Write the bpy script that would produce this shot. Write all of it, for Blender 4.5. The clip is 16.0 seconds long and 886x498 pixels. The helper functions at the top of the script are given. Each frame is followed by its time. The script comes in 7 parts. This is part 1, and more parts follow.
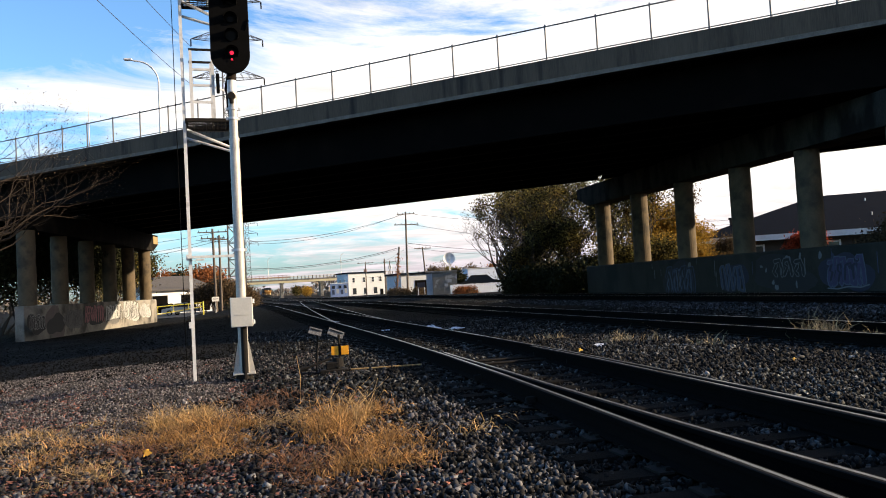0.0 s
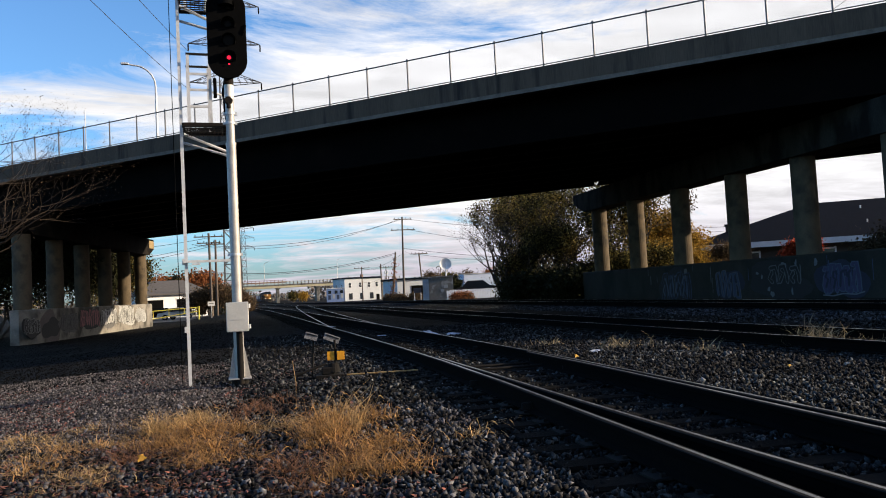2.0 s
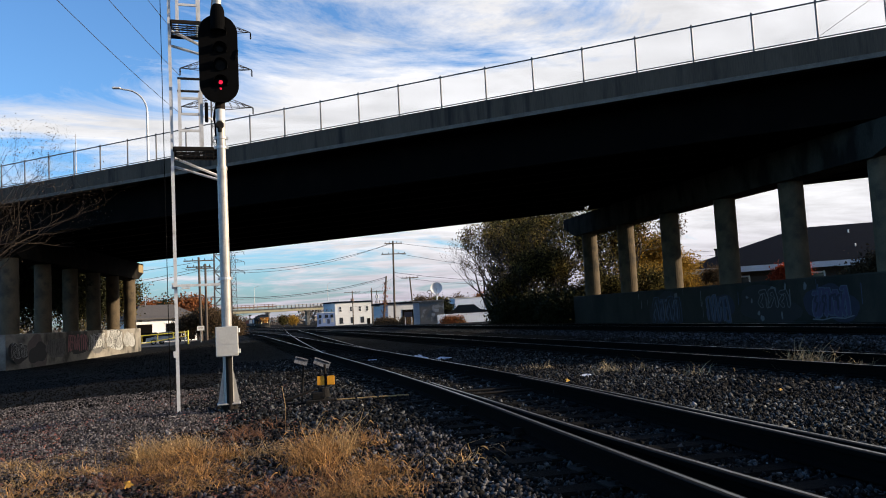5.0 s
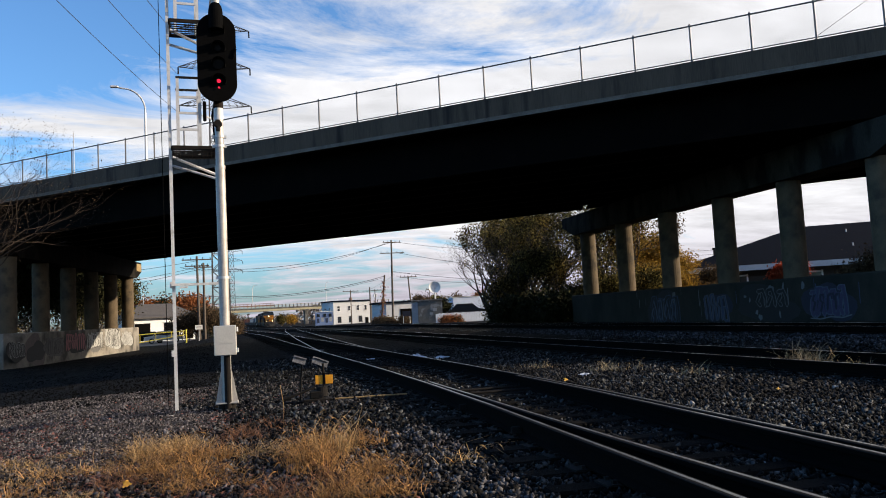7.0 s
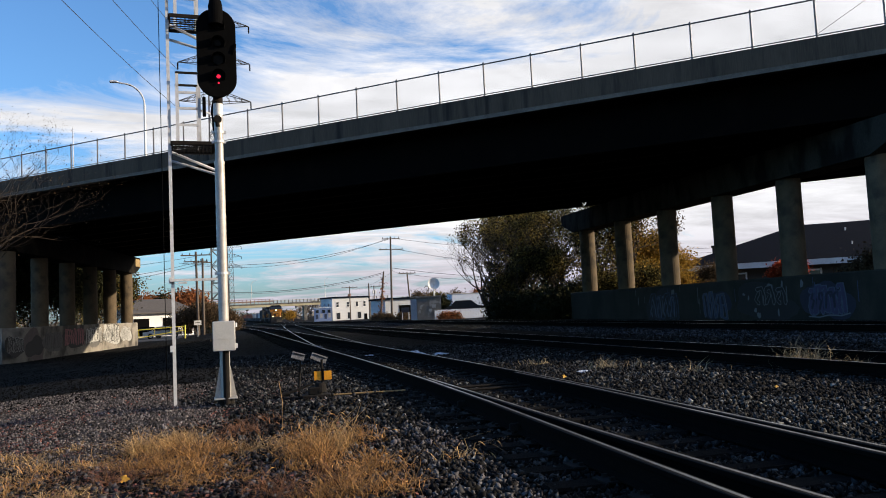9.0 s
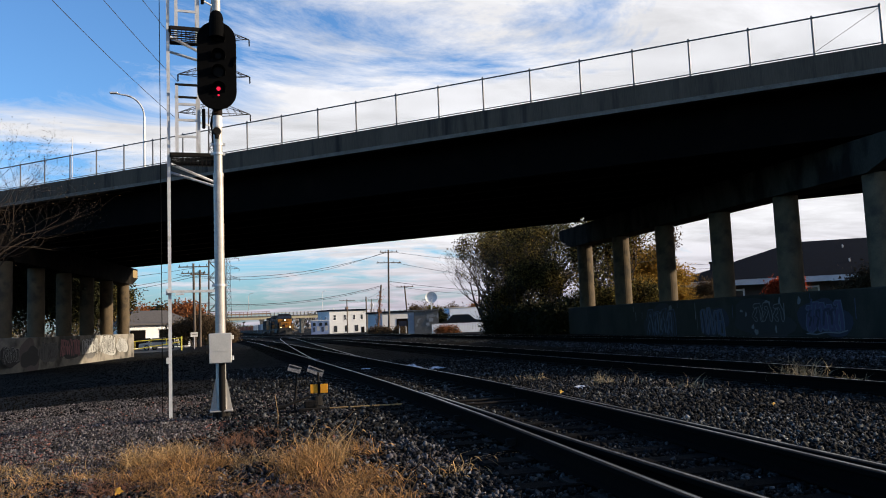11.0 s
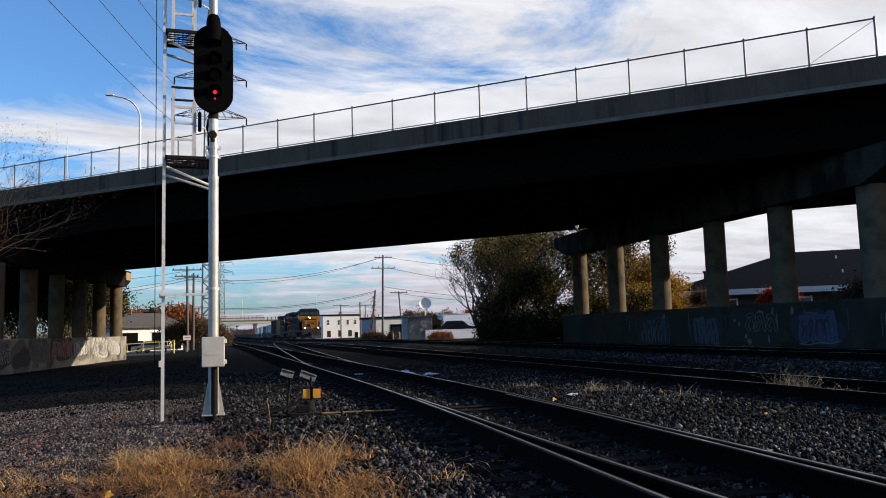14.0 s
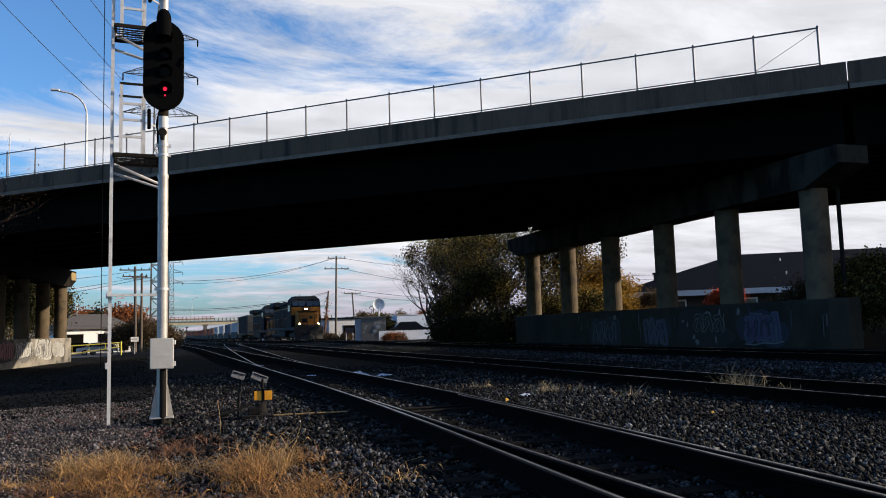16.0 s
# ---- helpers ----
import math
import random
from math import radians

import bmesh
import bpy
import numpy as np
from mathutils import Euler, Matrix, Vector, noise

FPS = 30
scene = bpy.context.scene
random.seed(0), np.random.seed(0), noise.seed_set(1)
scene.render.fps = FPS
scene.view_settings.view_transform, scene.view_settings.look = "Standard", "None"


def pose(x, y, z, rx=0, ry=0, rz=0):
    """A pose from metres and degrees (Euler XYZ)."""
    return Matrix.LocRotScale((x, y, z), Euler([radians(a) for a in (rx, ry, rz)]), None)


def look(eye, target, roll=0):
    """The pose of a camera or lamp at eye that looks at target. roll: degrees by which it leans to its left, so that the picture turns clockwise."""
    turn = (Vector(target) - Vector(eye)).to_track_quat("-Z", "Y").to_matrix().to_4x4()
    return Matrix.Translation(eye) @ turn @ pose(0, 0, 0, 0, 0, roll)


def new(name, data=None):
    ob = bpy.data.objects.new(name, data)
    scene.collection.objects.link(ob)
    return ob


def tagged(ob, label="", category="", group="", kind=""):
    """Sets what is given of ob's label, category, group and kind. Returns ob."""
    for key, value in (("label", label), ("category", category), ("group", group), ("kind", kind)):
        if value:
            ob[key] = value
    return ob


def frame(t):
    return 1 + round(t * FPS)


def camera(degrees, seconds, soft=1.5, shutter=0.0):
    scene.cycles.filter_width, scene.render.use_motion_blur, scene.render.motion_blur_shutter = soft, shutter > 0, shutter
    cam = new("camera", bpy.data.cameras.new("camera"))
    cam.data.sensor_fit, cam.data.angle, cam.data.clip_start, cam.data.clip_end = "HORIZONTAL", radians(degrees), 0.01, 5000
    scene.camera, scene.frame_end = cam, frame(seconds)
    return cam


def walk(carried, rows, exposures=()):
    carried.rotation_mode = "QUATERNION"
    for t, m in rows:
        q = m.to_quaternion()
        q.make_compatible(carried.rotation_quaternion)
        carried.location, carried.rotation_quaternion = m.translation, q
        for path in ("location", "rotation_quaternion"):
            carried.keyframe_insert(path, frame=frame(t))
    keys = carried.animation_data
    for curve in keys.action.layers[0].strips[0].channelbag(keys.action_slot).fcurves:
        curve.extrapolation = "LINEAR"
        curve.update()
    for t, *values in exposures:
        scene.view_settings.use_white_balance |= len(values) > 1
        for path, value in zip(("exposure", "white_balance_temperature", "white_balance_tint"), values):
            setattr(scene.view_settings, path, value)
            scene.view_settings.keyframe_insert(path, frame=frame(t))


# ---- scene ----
# ================= camera =================
cam = camera(58.6, 16.0, soft=1.0)
EYE = 1.18
PATH = [
    (0.0, pose(0, 0, EYE, 92.53, 3.22, -13.03)),
    (0.5, pose(0, 0, EYE, 92.95, 3.06, -12.97)),
    (1.0, pose(0, 0, EYE, 92.18, 3.05, -13.10)),
    (1.5, pose(0, 0, EYE, 92.44, 3.01, -13.19)),
    (2.0, pose(0, 0, EYE, 92.91, 3.01, -13.30)),
    (2.5, pose(0, 0, EYE, 93.39, 3.01, -13.43)),
    (3.0, pose(0, 0, EYE, 93.83, 3.01, -13.52)),
    (3.5, pose(0, 0, EYE, 94.31, 3.02, -13.63)),
    (4.0, pose(0, 0, EYE, 94.60, 3.04, -13.75)),
    (6.5, pose(0, 0, EYE, 94.62, 3.02, -14.11)),
    (7.0, pose(0, 0, EYE, 94.55, 3.02, -14.09)),
    (7.5, pose(0, 0, EYE, 94.26, 3.02, -14.09)),
    (8.0, pose(0, 0, EYE, 93.97, 2.93, -14.10)),
    (8.5, pose(0, 0, EYE, 93.87, 2.86, -14.14)),
    (9.0, pose(0, 0, EYE, 94.30, 2.77, -14.17)),
    (11.5, pose(0, 0, EYE, 95.36, 2.14, -14.42)),
    (12.0, pose(0, 0, EYE, 95.45, 2.01, -14.47)),
    (12.5, pose(0, 0, EYE, 95.54, 1.89, -14.53)),
    (13.0, pose(0, 0, EYE, 95.62, 1.75, -14.58)),
    (13.5, pose(0, 0, EYE, 95.68, 1.67, -14.60)),
    (14.0, pose(0, 0, EYE, 95.72, 1.63, -14.82)),
    (14.5, pose(0, 0, EYE, 95.73, 1.63, -15.39)),
    (15.0, pose(0, 0, EYE, 95.71, 1.65, -16.19)),
    (15.5, pose(0, 0, EYE, 95.71, 1.65, -16.90)),
    (16.0, pose(0, 0, EYE, 95.69, 1.69, -18.17)),
]
walk(cam, PATH, exposures=[(0.0, 1.05, 7700, 11), (0.3, 0.75, 7200, 11), (0.5, 0.58, 6800, 11), (0.8, 0.68, 7050, 11), (1.5, 0.68, 7100, 11), (3.0, 0.62, 7000, 11), (9.0, 0.57, 6980, 11), (16.0, 0.45, 6800, 11)])

# ================= world and sun =================
SUN_AZ, SUN_EL = 106.0, 17.5      # degrees: clockwise from +y, above the horizon
CLOUD = 0.96

world = bpy.data.worlds.new("world")
scene.world = world
world.use_nodes = True
wn, wl = world.node_tree.nodes, world.node_tree.links
wn.clear()


def wnode(kind, **values):
    n = wn.new(kind)
    for k, v in values.items():
        n.inputs[k].default_value = v
    return n


w_out = wn.new("ShaderNodeOutputWorld")
w_bg = wnode("ShaderNodeBackground", Strength=0.070)
w_sky = wn.new("ShaderNodeTexSky")
w_sky.sky_type = "NISHITA"
w_sky.sun_disc = False
w_sky.sun_elevation = radians(SUN_EL)
w_sky.sun_rotation = radians(SUN_AZ)
w_sky.air_density, w_sky.dust_density, w_sky.ozone_density = 1.0, 0.6, 2.0
w_co = wn.new("ShaderNodeTexCoord")
w_sep = wn.new("ShaderNodeSeparateXYZ")
wl.new(w_co.outputs["Generated"], w_sep.inputs[0])
# direction flattened on a cloud layer: x/z', y/z'
w_z = wn.new("ShaderNodeMath"); w_z.operation = "ADD"; w_z.inputs[1].default_value = 0.10
wl.new(w_sep.outputs["Z"], w_z.inputs[0])
w_zm = wn.new("ShaderNodeMath"); w_zm.operation = "MAXIMUM"; w_zm.inputs[1].default_value = 0.03
wl.new(w_z.outputs[0], w_zm.inputs[0])
w_dx = wn.new("ShaderNodeMath"); w_dx.operation = "DIVIDE"
w_dy = wn.new("ShaderNodeMath"); w_dy.operation = "DIVIDE"
wl.new(w_sep.outputs["X"], w_dx.inputs[0]); wl.new(w_zm.outputs[0], w_dx.inputs[1])
wl.new(w_sep.outputs["Y"], w_dy.inputs[0]); wl.new(w_zm.outputs[0], w_dy.inputs[1])
w_cmb = wn.new("ShaderNodeCombineXYZ")
wl.new(w_dx.outputs[0], w_cmb.inputs[0]); wl.new(w_dy.outputs[0], w_cmb.inputs[1])
w_map = wn.new("ShaderNodeMapping")
w_map.inputs["Rotation"].default_value = (0, 0, radians(-28))
w_map.inputs["Scale"].default_value = (0.72, 1.15, 1.0)
w_map.inputs["Location"].default_value = (3.3, 1.7, 0.0)
wl.new(w_cmb.outputs[0], w_map.inputs["Vector"])
w_n1 = wnode("ShaderNodeTexNoise", Scale=1.15, Detail=12.0, Roughness=0.66, Distortion=0.9)
wl.new(w_map.outputs[0], w_n1.inputs["Vector"])
# thicker towards the sun's side
w_grad = wn.new("ShaderNodeMath"); w_grad.operation = "MULTIPLY_ADD"
w_grad.inputs[1].default_value = 0.50; w_grad.inputs[2].default_value = 0.0
wl.new(w_sep.outputs["X"], w_grad.inputs[0])
w_side = wn.new("ShaderNodeMath"); w_side.operation = "ABSOLUTE"
wl.new(w_sep.outputs["Y"], w_side.inputs[0])
w_back = wn.new("ShaderNodeMath"); w_back.operation = "MINIMUM"; w_back.inputs[1].default_value = 0.45
wl.new(w_side.outputs[0], w_back.inputs[0])
w_bk = wn.new("ShaderNodeMath"); w_bk.operation = "MULTIPLY_ADD"; w_bk.inputs[1].default_value = 0.30
wl.new(w_back.outputs[0], w_bk.inputs[0]); wl.new(w_grad.outputs[0], w_bk.inputs[2])
w_add = wn.new("ShaderNodeMath"); w_add.operation = "ADD"
wl.new(w_n1.outputs["Fac"], w_add.inputs[0]); wl.new(w_bk.outputs[0], w_add.inputs[1])
# clear overhead
w_up = wn.new("ShaderNodeMath"); w_up.operation = "SUBTRACT"; w_up.inputs[1].default_value = 0.40
wl.new(w_sep.outputs["Z"], w_up.inputs[0])
w_upm = wn.new("ShaderNodeMath"); w_upm.operation = "MAXIMUM"; w_upm.inputs[1].default_value = 0.0
wl.new(w_up.outputs[0], w_upm.inputs[0])
w_sub = wn.new("ShaderNodeMath"); w_sub.operation = "MULTIPLY_ADD"; w_sub.inputs[1].default_value = -0.9
wl.new(w_upm.outputs[0], w_sub.inputs[0]); wl.new(w_add.outputs[0], w_sub.inputs[2])
# a bank of cloud above the horizon
w_dz = wn.new("ShaderNodeMath"); w_dz.operation = "SUBTRACT"; w_dz.inputs[1].default_value = 0.20
wl.new(w_sep.outputs["Z"], w_dz.inputs[0])
w_az = wn.new("ShaderNodeMath"); w_az.operation = "ABSOLUTE"
wl.new(w_dz.outputs[0], w_az.inputs[0])
w_bank = wn.new("ShaderNodeMapRange")
w_bank.interpolation_type = "SMOOTHSTEP"
w_bank.inputs["From Min"].default_value, w_bank.inputs["From Max"].default_value = 0.02, 0.13
w_bank.inputs["To Min"].default_value, w_bank.inputs["To Max"].default_value = 0.13, 0.0
wl.new(w_az.outputs[0], w_bank.inputs["Value"])
w_all = wn.new("ShaderNodeMath"); w_all.operation = "ADD"
wl.new(w_sub.outputs[0], w_all.inputs[0]); wl.new(w_bank.outputs[0], w_all.inputs[1])
w_ramp = wn.new("ShaderNodeValToRGB")
w_ramp.color_ramp.elements[0].position = 0.59
w_ramp.color_ramp.elements[1].position = 0.77
wl.new(w_all.outputs[0], w_ramp.inputs["Fac"])
w_mix = wn.new("ShaderNodeMix"); w_mix.data_type = "RGBA"
wl.new(w_ramp.outputs["Color"], w_mix.inputs["Factor"])
w_tint = wn.new("ShaderNodeMix"); w_tint.data_type = "RGBA"; w_tint.blend_type = "MULTIPLY"
w_tint.inputs["Factor"].default_value = 1.0
w_tint.inputs["B"].default_value = (1.03, 1.68, 2.36, 1)
wl.new(w_sky.outputs["Color"], w_tint.inputs["A"])
wl.new(w_tint.outputs["Result"], w_mix.inputs["A"])
w_low = wn.new("ShaderNodeMapRange")
w_low.interpolation_type = "SMOOTHSTEP"
w_low.inputs["From Min"].default_value, w_low.inputs["From Max"].default_value = 0.0, 0.12
wl.new(w_sep.outputs["Z"], w_low.inputs["Value"])
w_hz = wn.new("ShaderNodeMix"); w_hz.data_type = "RGBA"
w_hz.inputs["A"].default_value, w_hz.inputs["B"].default_value = (0.64, 0.595, 0.675, 1), (1, 1, 1, 1)
wl.new(w_low.outputs[0], w_hz.inputs["Factor"])
w_dim = wn.new("ShaderNodeMix"); w_dim.data_type = "RGBA"; w_dim.blend_type = "MULTIPLY"
w_dim.inputs["Factor"].default_value = 1.0
# thick and thin parts within the cloud
w_n2 = wnode("ShaderNodeTexNoise", Scale=2.6, Detail=8.0, Roughness=0.6, Distortion=0.5)
wl.new(w_map.outputs[0], w_n2.inputs["Vector"])
w_tex = wn.new("ShaderNodeMapRange")
w_tex.inputs["From Min"].default_value, w_tex.inputs["From Max"].default_value = 0.34, 0.62
w_tex.inputs["To Min"].default_value, w_tex.inputs["To Max"].default_value = 0.84, 1.14
wl.new(w_n2.outputs["Fac"], w_tex.inputs["Value"])
w_cl = wn.new("ShaderNodeVectorMath"); w_cl.operation = "SCALE"
w_cl.inputs[0].default_value = (CLOUD * 8.6, CLOUD * 9.0, CLOUD * 9.85)
wl.new(w_tex.outputs[0], w_cl.inputs["Scale"])
wl.new(w_cl.outputs[0], w_mix.inputs["B"])
wl.new(w_mix.outputs["Result"], w_dim.inputs["A"]); wl.new(w_hz.outputs["Result"], w_dim.inputs["B"])
wl.new(w_dim.outputs["Result"], w_bg.inputs["Color"])
wl.new(w_bg.outputs[0], w_out.inputs[0])

sun = new("sun", bpy.data.lights.new("sun", "SUN"))
sun.data.energy, sun.data.angle, sun.data.color = 5.0, radians(0.6), (1.0, 0.86, 0.68)
sun_dir = Vector((math.sin(radians(SUN_AZ)) * math.cos(radians(SUN_EL)),
                  math.cos(radians(SUN_AZ)) * math.cos(radians(SUN_EL)), math.sin(radians(SUN_EL))))
sun.matrix_world = look((60, -10, 60), Vector((60, -10, 60)) - sun_dir)

# ================= materials =================


def material(name, c1, c2=None, rough=0.8, metal=0.0, scale=6.0, fine=60.0, bump=0.15, stain=None, stain_at=(0.55, 0.75),
             emit=None, island=0.0, spark=0.0, obj=0.0, spec=0.4, alpha=1.0, stretch=(1, 1, 1), bump_dist=0.01, stain_scale=0.8, thin=0.0, rare=3.6):
    """A surface with grain at two scales, optional stains, and a tint that varies by piece."""
    m = bpy.data.materials.new(name)
    m.use_nodes = True
    nd, ln = m.node_tree.nodes, m.node_tree.links
    bs = nd["Principled BSDF"]
    bs.inputs["Roughness"].default_value = rough
    bs.inputs["Metallic"].default_value = metal
    bs.inputs["Specular IOR Level"].default_value = spec
    c2 = c2 or tuple(v * 0.7 for v in c1)
    co = nd.new("ShaderNodeTexCoord")
    mp = nd.new("ShaderNodeMapping")
    mp.inputs["Scale"].default_value = stretch
    ln.new(co.outputs["Object"], mp.inputs["Vector"])
    n1 = nd.new("ShaderNodeTexNoise")
    n1.inputs["Scale"].default_value, n1.inputs["Detail"].default_value, n1.inputs["Roughness"].default_value = scale, 5, 0.6
    n2 = nd.new("ShaderNodeTexNoise")
    n2.inputs["Scale"].default_value, n2.inputs["Detail"].default_value = fine, 3
    ln.new(mp.outputs[0], n1.inputs["Vector"]); ln.new(mp.outputs[0], n2.inputs["Vector"])
    av = nd.new("ShaderNodeMath"); av.operation = "MULTIPLY_ADD"; av.inputs[1].default_value = 0.45
    hv = nd.new("ShaderNodeMath"); hv.operation = "MULTIPLY"; hv.inputs[1].default_value = 0.55
    ln.new(n1.outputs["Fac"], hv.inputs[0]); ln.new(n2.outputs["Fac"], av.inputs[0]); ln.new(hv.outputs[0], av.inputs[2])
    rp = nd.new("ShaderNodeValToRGB")
    rp.color_ramp.elements[0].position, rp.color_ramp.elements[1].position = 0.36, 0.64
    rp.color_ramp.elements[0].color, rp.color_ramp.elements[1].color = (*c2, 1), (*c1, 1)
    ln.new(av.outputs[0], rp.inputs["Fac"])
    col = rp.outputs["Color"]
    if stain:
        n3 = nd.new("ShaderNodeTexNoise")
        n3.inputs["Scale"].default_value, n3.inputs["Detail"].default_value = stain_scale, 6
        ln.new(mp.outputs[0], n3.inputs["Vector"])
        r3 = nd.new("ShaderNodeValToRGB")
        r3.color_ramp.elements[0].position, r3.color_ramp.elements[1].position = stain_at
        ln.new(n3.outputs["Fac"], r3.inputs["Fac"])
        mx = nd.new("ShaderNodeMix"); mx.data_type = "RGBA"
        ln.new(r3.outputs["Color"], mx.inputs["Factor"]); ln.new(col, mx.inputs["A"])
        mx.inputs["B"].default_value = (*stain, 1)
        col = mx.outputs["Result"]
    if island or obj:
        hs = nd.new("ShaderNodeHueSaturation")
        mr = nd.new("ShaderNodeMapRange")
        k = island or obj
        mr.inputs["To Min"].default_value, mr.inputs["To Max"].default_value = 1 - k, 1 + k
        if island:
            src = nd.new("ShaderNodeNewGeometry").outputs["Random Per Island"]
        else:
            src = nd.new("ShaderNodeObjectInfo").outputs["Random"]
        if spark:       # most pieces dark, a few bright
            pw = nd.new("ShaderNodeMath"); pw.operation = "POWER"; pw.inputs[1].default_value = rare
            ln.new(src, pw.inputs[0])
            src = pw.outputs[0]
            mr.inputs["To Min"].default_value, mr.inputs["To Max"].default_value = 1 - k, spark
        ln.new(src, mr.inputs["Value"]); ln.new(mr.outputs[0], hs.inputs["Value"]); ln.new(col, hs.inputs["Color"])
        col = hs.outputs["Color"]
    ln.new(col, bs.inputs["Base Color"])
    if bump:
        bp = nd.new("ShaderNodeBump")
        bp.inputs["Strength"].default_value, bp.inputs["Distance"].default_value = bump, bump_dist
        ln.new(n2.outputs["Fac"], bp.inputs["Height"]); ln.new(bp.outputs[0], bs.inputs["Normal"])
    if emit:
        bs.inputs["Emission Color"].default_value = (*emit[:3], 1)
        bs.inputs["Emission Strength"].default_value = emit[3]
    if thin:            # leaves and blades let some light through
        tl = nd.new("ShaderNodeBsdfTranslucent")
        ln.new(col, tl.inputs["Color"])
        ms = nd.new("ShaderNodeMixShader")
        ms.inputs[0].default_value = thin
        ln.new(bs.outputs[0], ms.inputs[1]); ln.new(tl.outputs[0], ms.inputs[2])
        ln.new(ms.outputs[0], nd["Material Output"].inputs["Surface"])
    if alpha < 1:
        bs.inputs["Alpha"].default_value = alpha
    return m


def glass(name, tint=(0.02, 0.025, 0.03)):
    return material(name, tint, tint, rough=0.08, spec=0.7, bump=0.0)


CONCRETE = material("concrete", (0.20, 0.187, 0.165), (0.12, 0.113, 0.10), rough=0.9, scale=1.2, fine=30, bump=0.25, stain=(0.055, 0.052, 0.046), stain_at=(0.47, 0.68))
CONCRETE_D = material("concrete_weathered", (0.104, 0.080, 0.057), (0.060, 0.046, 0.033), rough=0.92, scale=0.9, fine=25, bump=0.3, stain=(0.022, 0.019, 0.016), stain_at=(0.55, 0.68), stain_scale=1.6, stretch=(1.3, 1.3, 0.10))
# Soffit and girder colours go near black to stand in for shade.
SOFFIT = material("soffit_concrete_shade", (0.012, 0.0115, 0.011), (0.007, 0.0065, 0.006), rough=0.95, spec=0.08, scale=0.7, fine=20, bump=0.2)
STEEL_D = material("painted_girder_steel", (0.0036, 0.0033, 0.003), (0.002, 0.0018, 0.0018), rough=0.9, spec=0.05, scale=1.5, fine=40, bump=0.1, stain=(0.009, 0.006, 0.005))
GALV = material("galvanised_steel", (0.62, 0.62, 0.62), (0.46, 0.46, 0.47), rough=0.5, metal=0.25, scale=14, fine=90, bump=0.05, stain=(0.33, 0.32, 0.31), stain_at=(0.58, 0.7), stain_scale=4)
ALU = material("bare_aluminium", (0.46, 0.435, 0.405), (0.31, 0.295, 0.28), rough=0.48, metal=0.3, scale=9, fine=70, bump=0.08, stain=(0.24, 0.225, 0.21), stain_at=(0.56, 0.72), stain_scale=3.5)
BOX_GREY = material("box_grey_paint", (0.48, 0.47, 0.44), (0.40, 0.39, 0.37), rough=0.5, metal=0.2, scale=5, fine=50, bump=0.04, stain=(0.3, 0.28, 0.25), stain_at=(0.6, 0.8), stain_scale=4)
BLACK = material("black_paint", (0.0035, 0.0035, 0.0038), (0.0022, 0.0022, 0.0022), rough=0.85, spec=0.03, scale=8, fine=60, bump=0.03)
IRON = material("dark_iron", (0.0154, 0.01375, 0.0121), (0.0077, 0.0066, 0.00605), rough=0.85, spec=0.15, metal=0.1, scale=8, fine=70, bump=0.2, stain=(0.04, 0.022, 0.013))
RAIL_SIDE = material("rusted_rail", (0.0045, 0.0038, 0.0034), (0.0022, 0.002, 0.0018), rough=0.95, spec=0.04, scale=4, fine=60, bump=0.2, stretch=(1, 0.2, 1))
RAIL_HEAD = material("worn_rail_head", (0.55, 0.53, 0.52), (0.36, 0.34, 0.33), rough=0.28, metal=0.95, scale=6, fine=40, bump=0.03, stretch=(6, 0.1, 1))
TIE = material("creosoted_timber", (0.0075, 0.0068, 0.006), (0.003, 0.0028, 0.0026), rough=0.97, spec=0.06, scale=5, fine=50, bump=0.5, obj=0.45, stretch=(0.3, 4, 4))
BALLAST_BASE = material("ballast_bed", (0.003289, 0.003162, 0.003039), (0.001206, 0.001159, 0.001176), rough=0.97, spec=0.08, scale=9, fine=34, bump=1.0, bump_dist=0.05, stain=(0.009, 0.0088, 0.009), stain_at=(0.45, 0.65), stain_scale=0.5)
STONE = material("ballast_stone", (0.01793, 0.01837, 0.01826), (0.003735, 0.00378, 0.003726), rough=0.9, spec=0.15, scale=7, fine=60, bump=0.3, island=0.94, spark=11.0, rare=3.8, stain=(0.005, 0.005, 0.005), stain_at=(0.45, 0.56), stain_scale=0.5)
GRAVEL = material("gravel_yard", (0.04597, 0.0391, 0.03794), (0.01061, 0.00935, 0.009486), rough=0.97, spec=0.12, scale=8, fine=30, bump=1.0, bump_dist=0.04, stain=(0.060, 0.033, 0.026), stain_at=(0.52, 0.68), stain_scale=0.45)
# Earth colour lowered so that it also carries the bridge's shade.
EARTH_SHADE = material("earth_with_bridge_shade", (0.002786, 0.0025, 0.002245), (0.001161, 0.001049, 0.0009624), rough=0.98, spec=0.08, scale=3, fine=18, bump=0.9, bump_dist=0.05, stain=(0.016, 0.0135, 0.011), stain_at=(0.52, 0.72), stain_scale=0.35)
STRAW = material("dry_grass", (0.483, 0.2588, 0.08993), (0.1932, 0.0937, 0.03128), rough=0.8, scale=3, fine=20, bump=0.0, island=0.92, thin=0.35)
STRAW_PALE = material("pale_dry_grass", (0.5292, 0.344, 0.1548), (0.293, 0.1764, 0.07353), rough=0.8, scale=3, fine=20, bump=0.0, island=0.75, thin=0.35)
RED_LEAF = material("fallen_leaf", (0.1955, 0.0667, 0.04255), (0.09775, 0.03565, 0.02645), rough=0.85, scale=8, fine=40, bump=0.0, island=0.6)
YELLOW_LEAF = material("yellow_leaf", (0.62, 0.36, 0.05), (0.5, 0.24, 0.03), rough=0.7, scale=8, fine=40, bump=0.0)
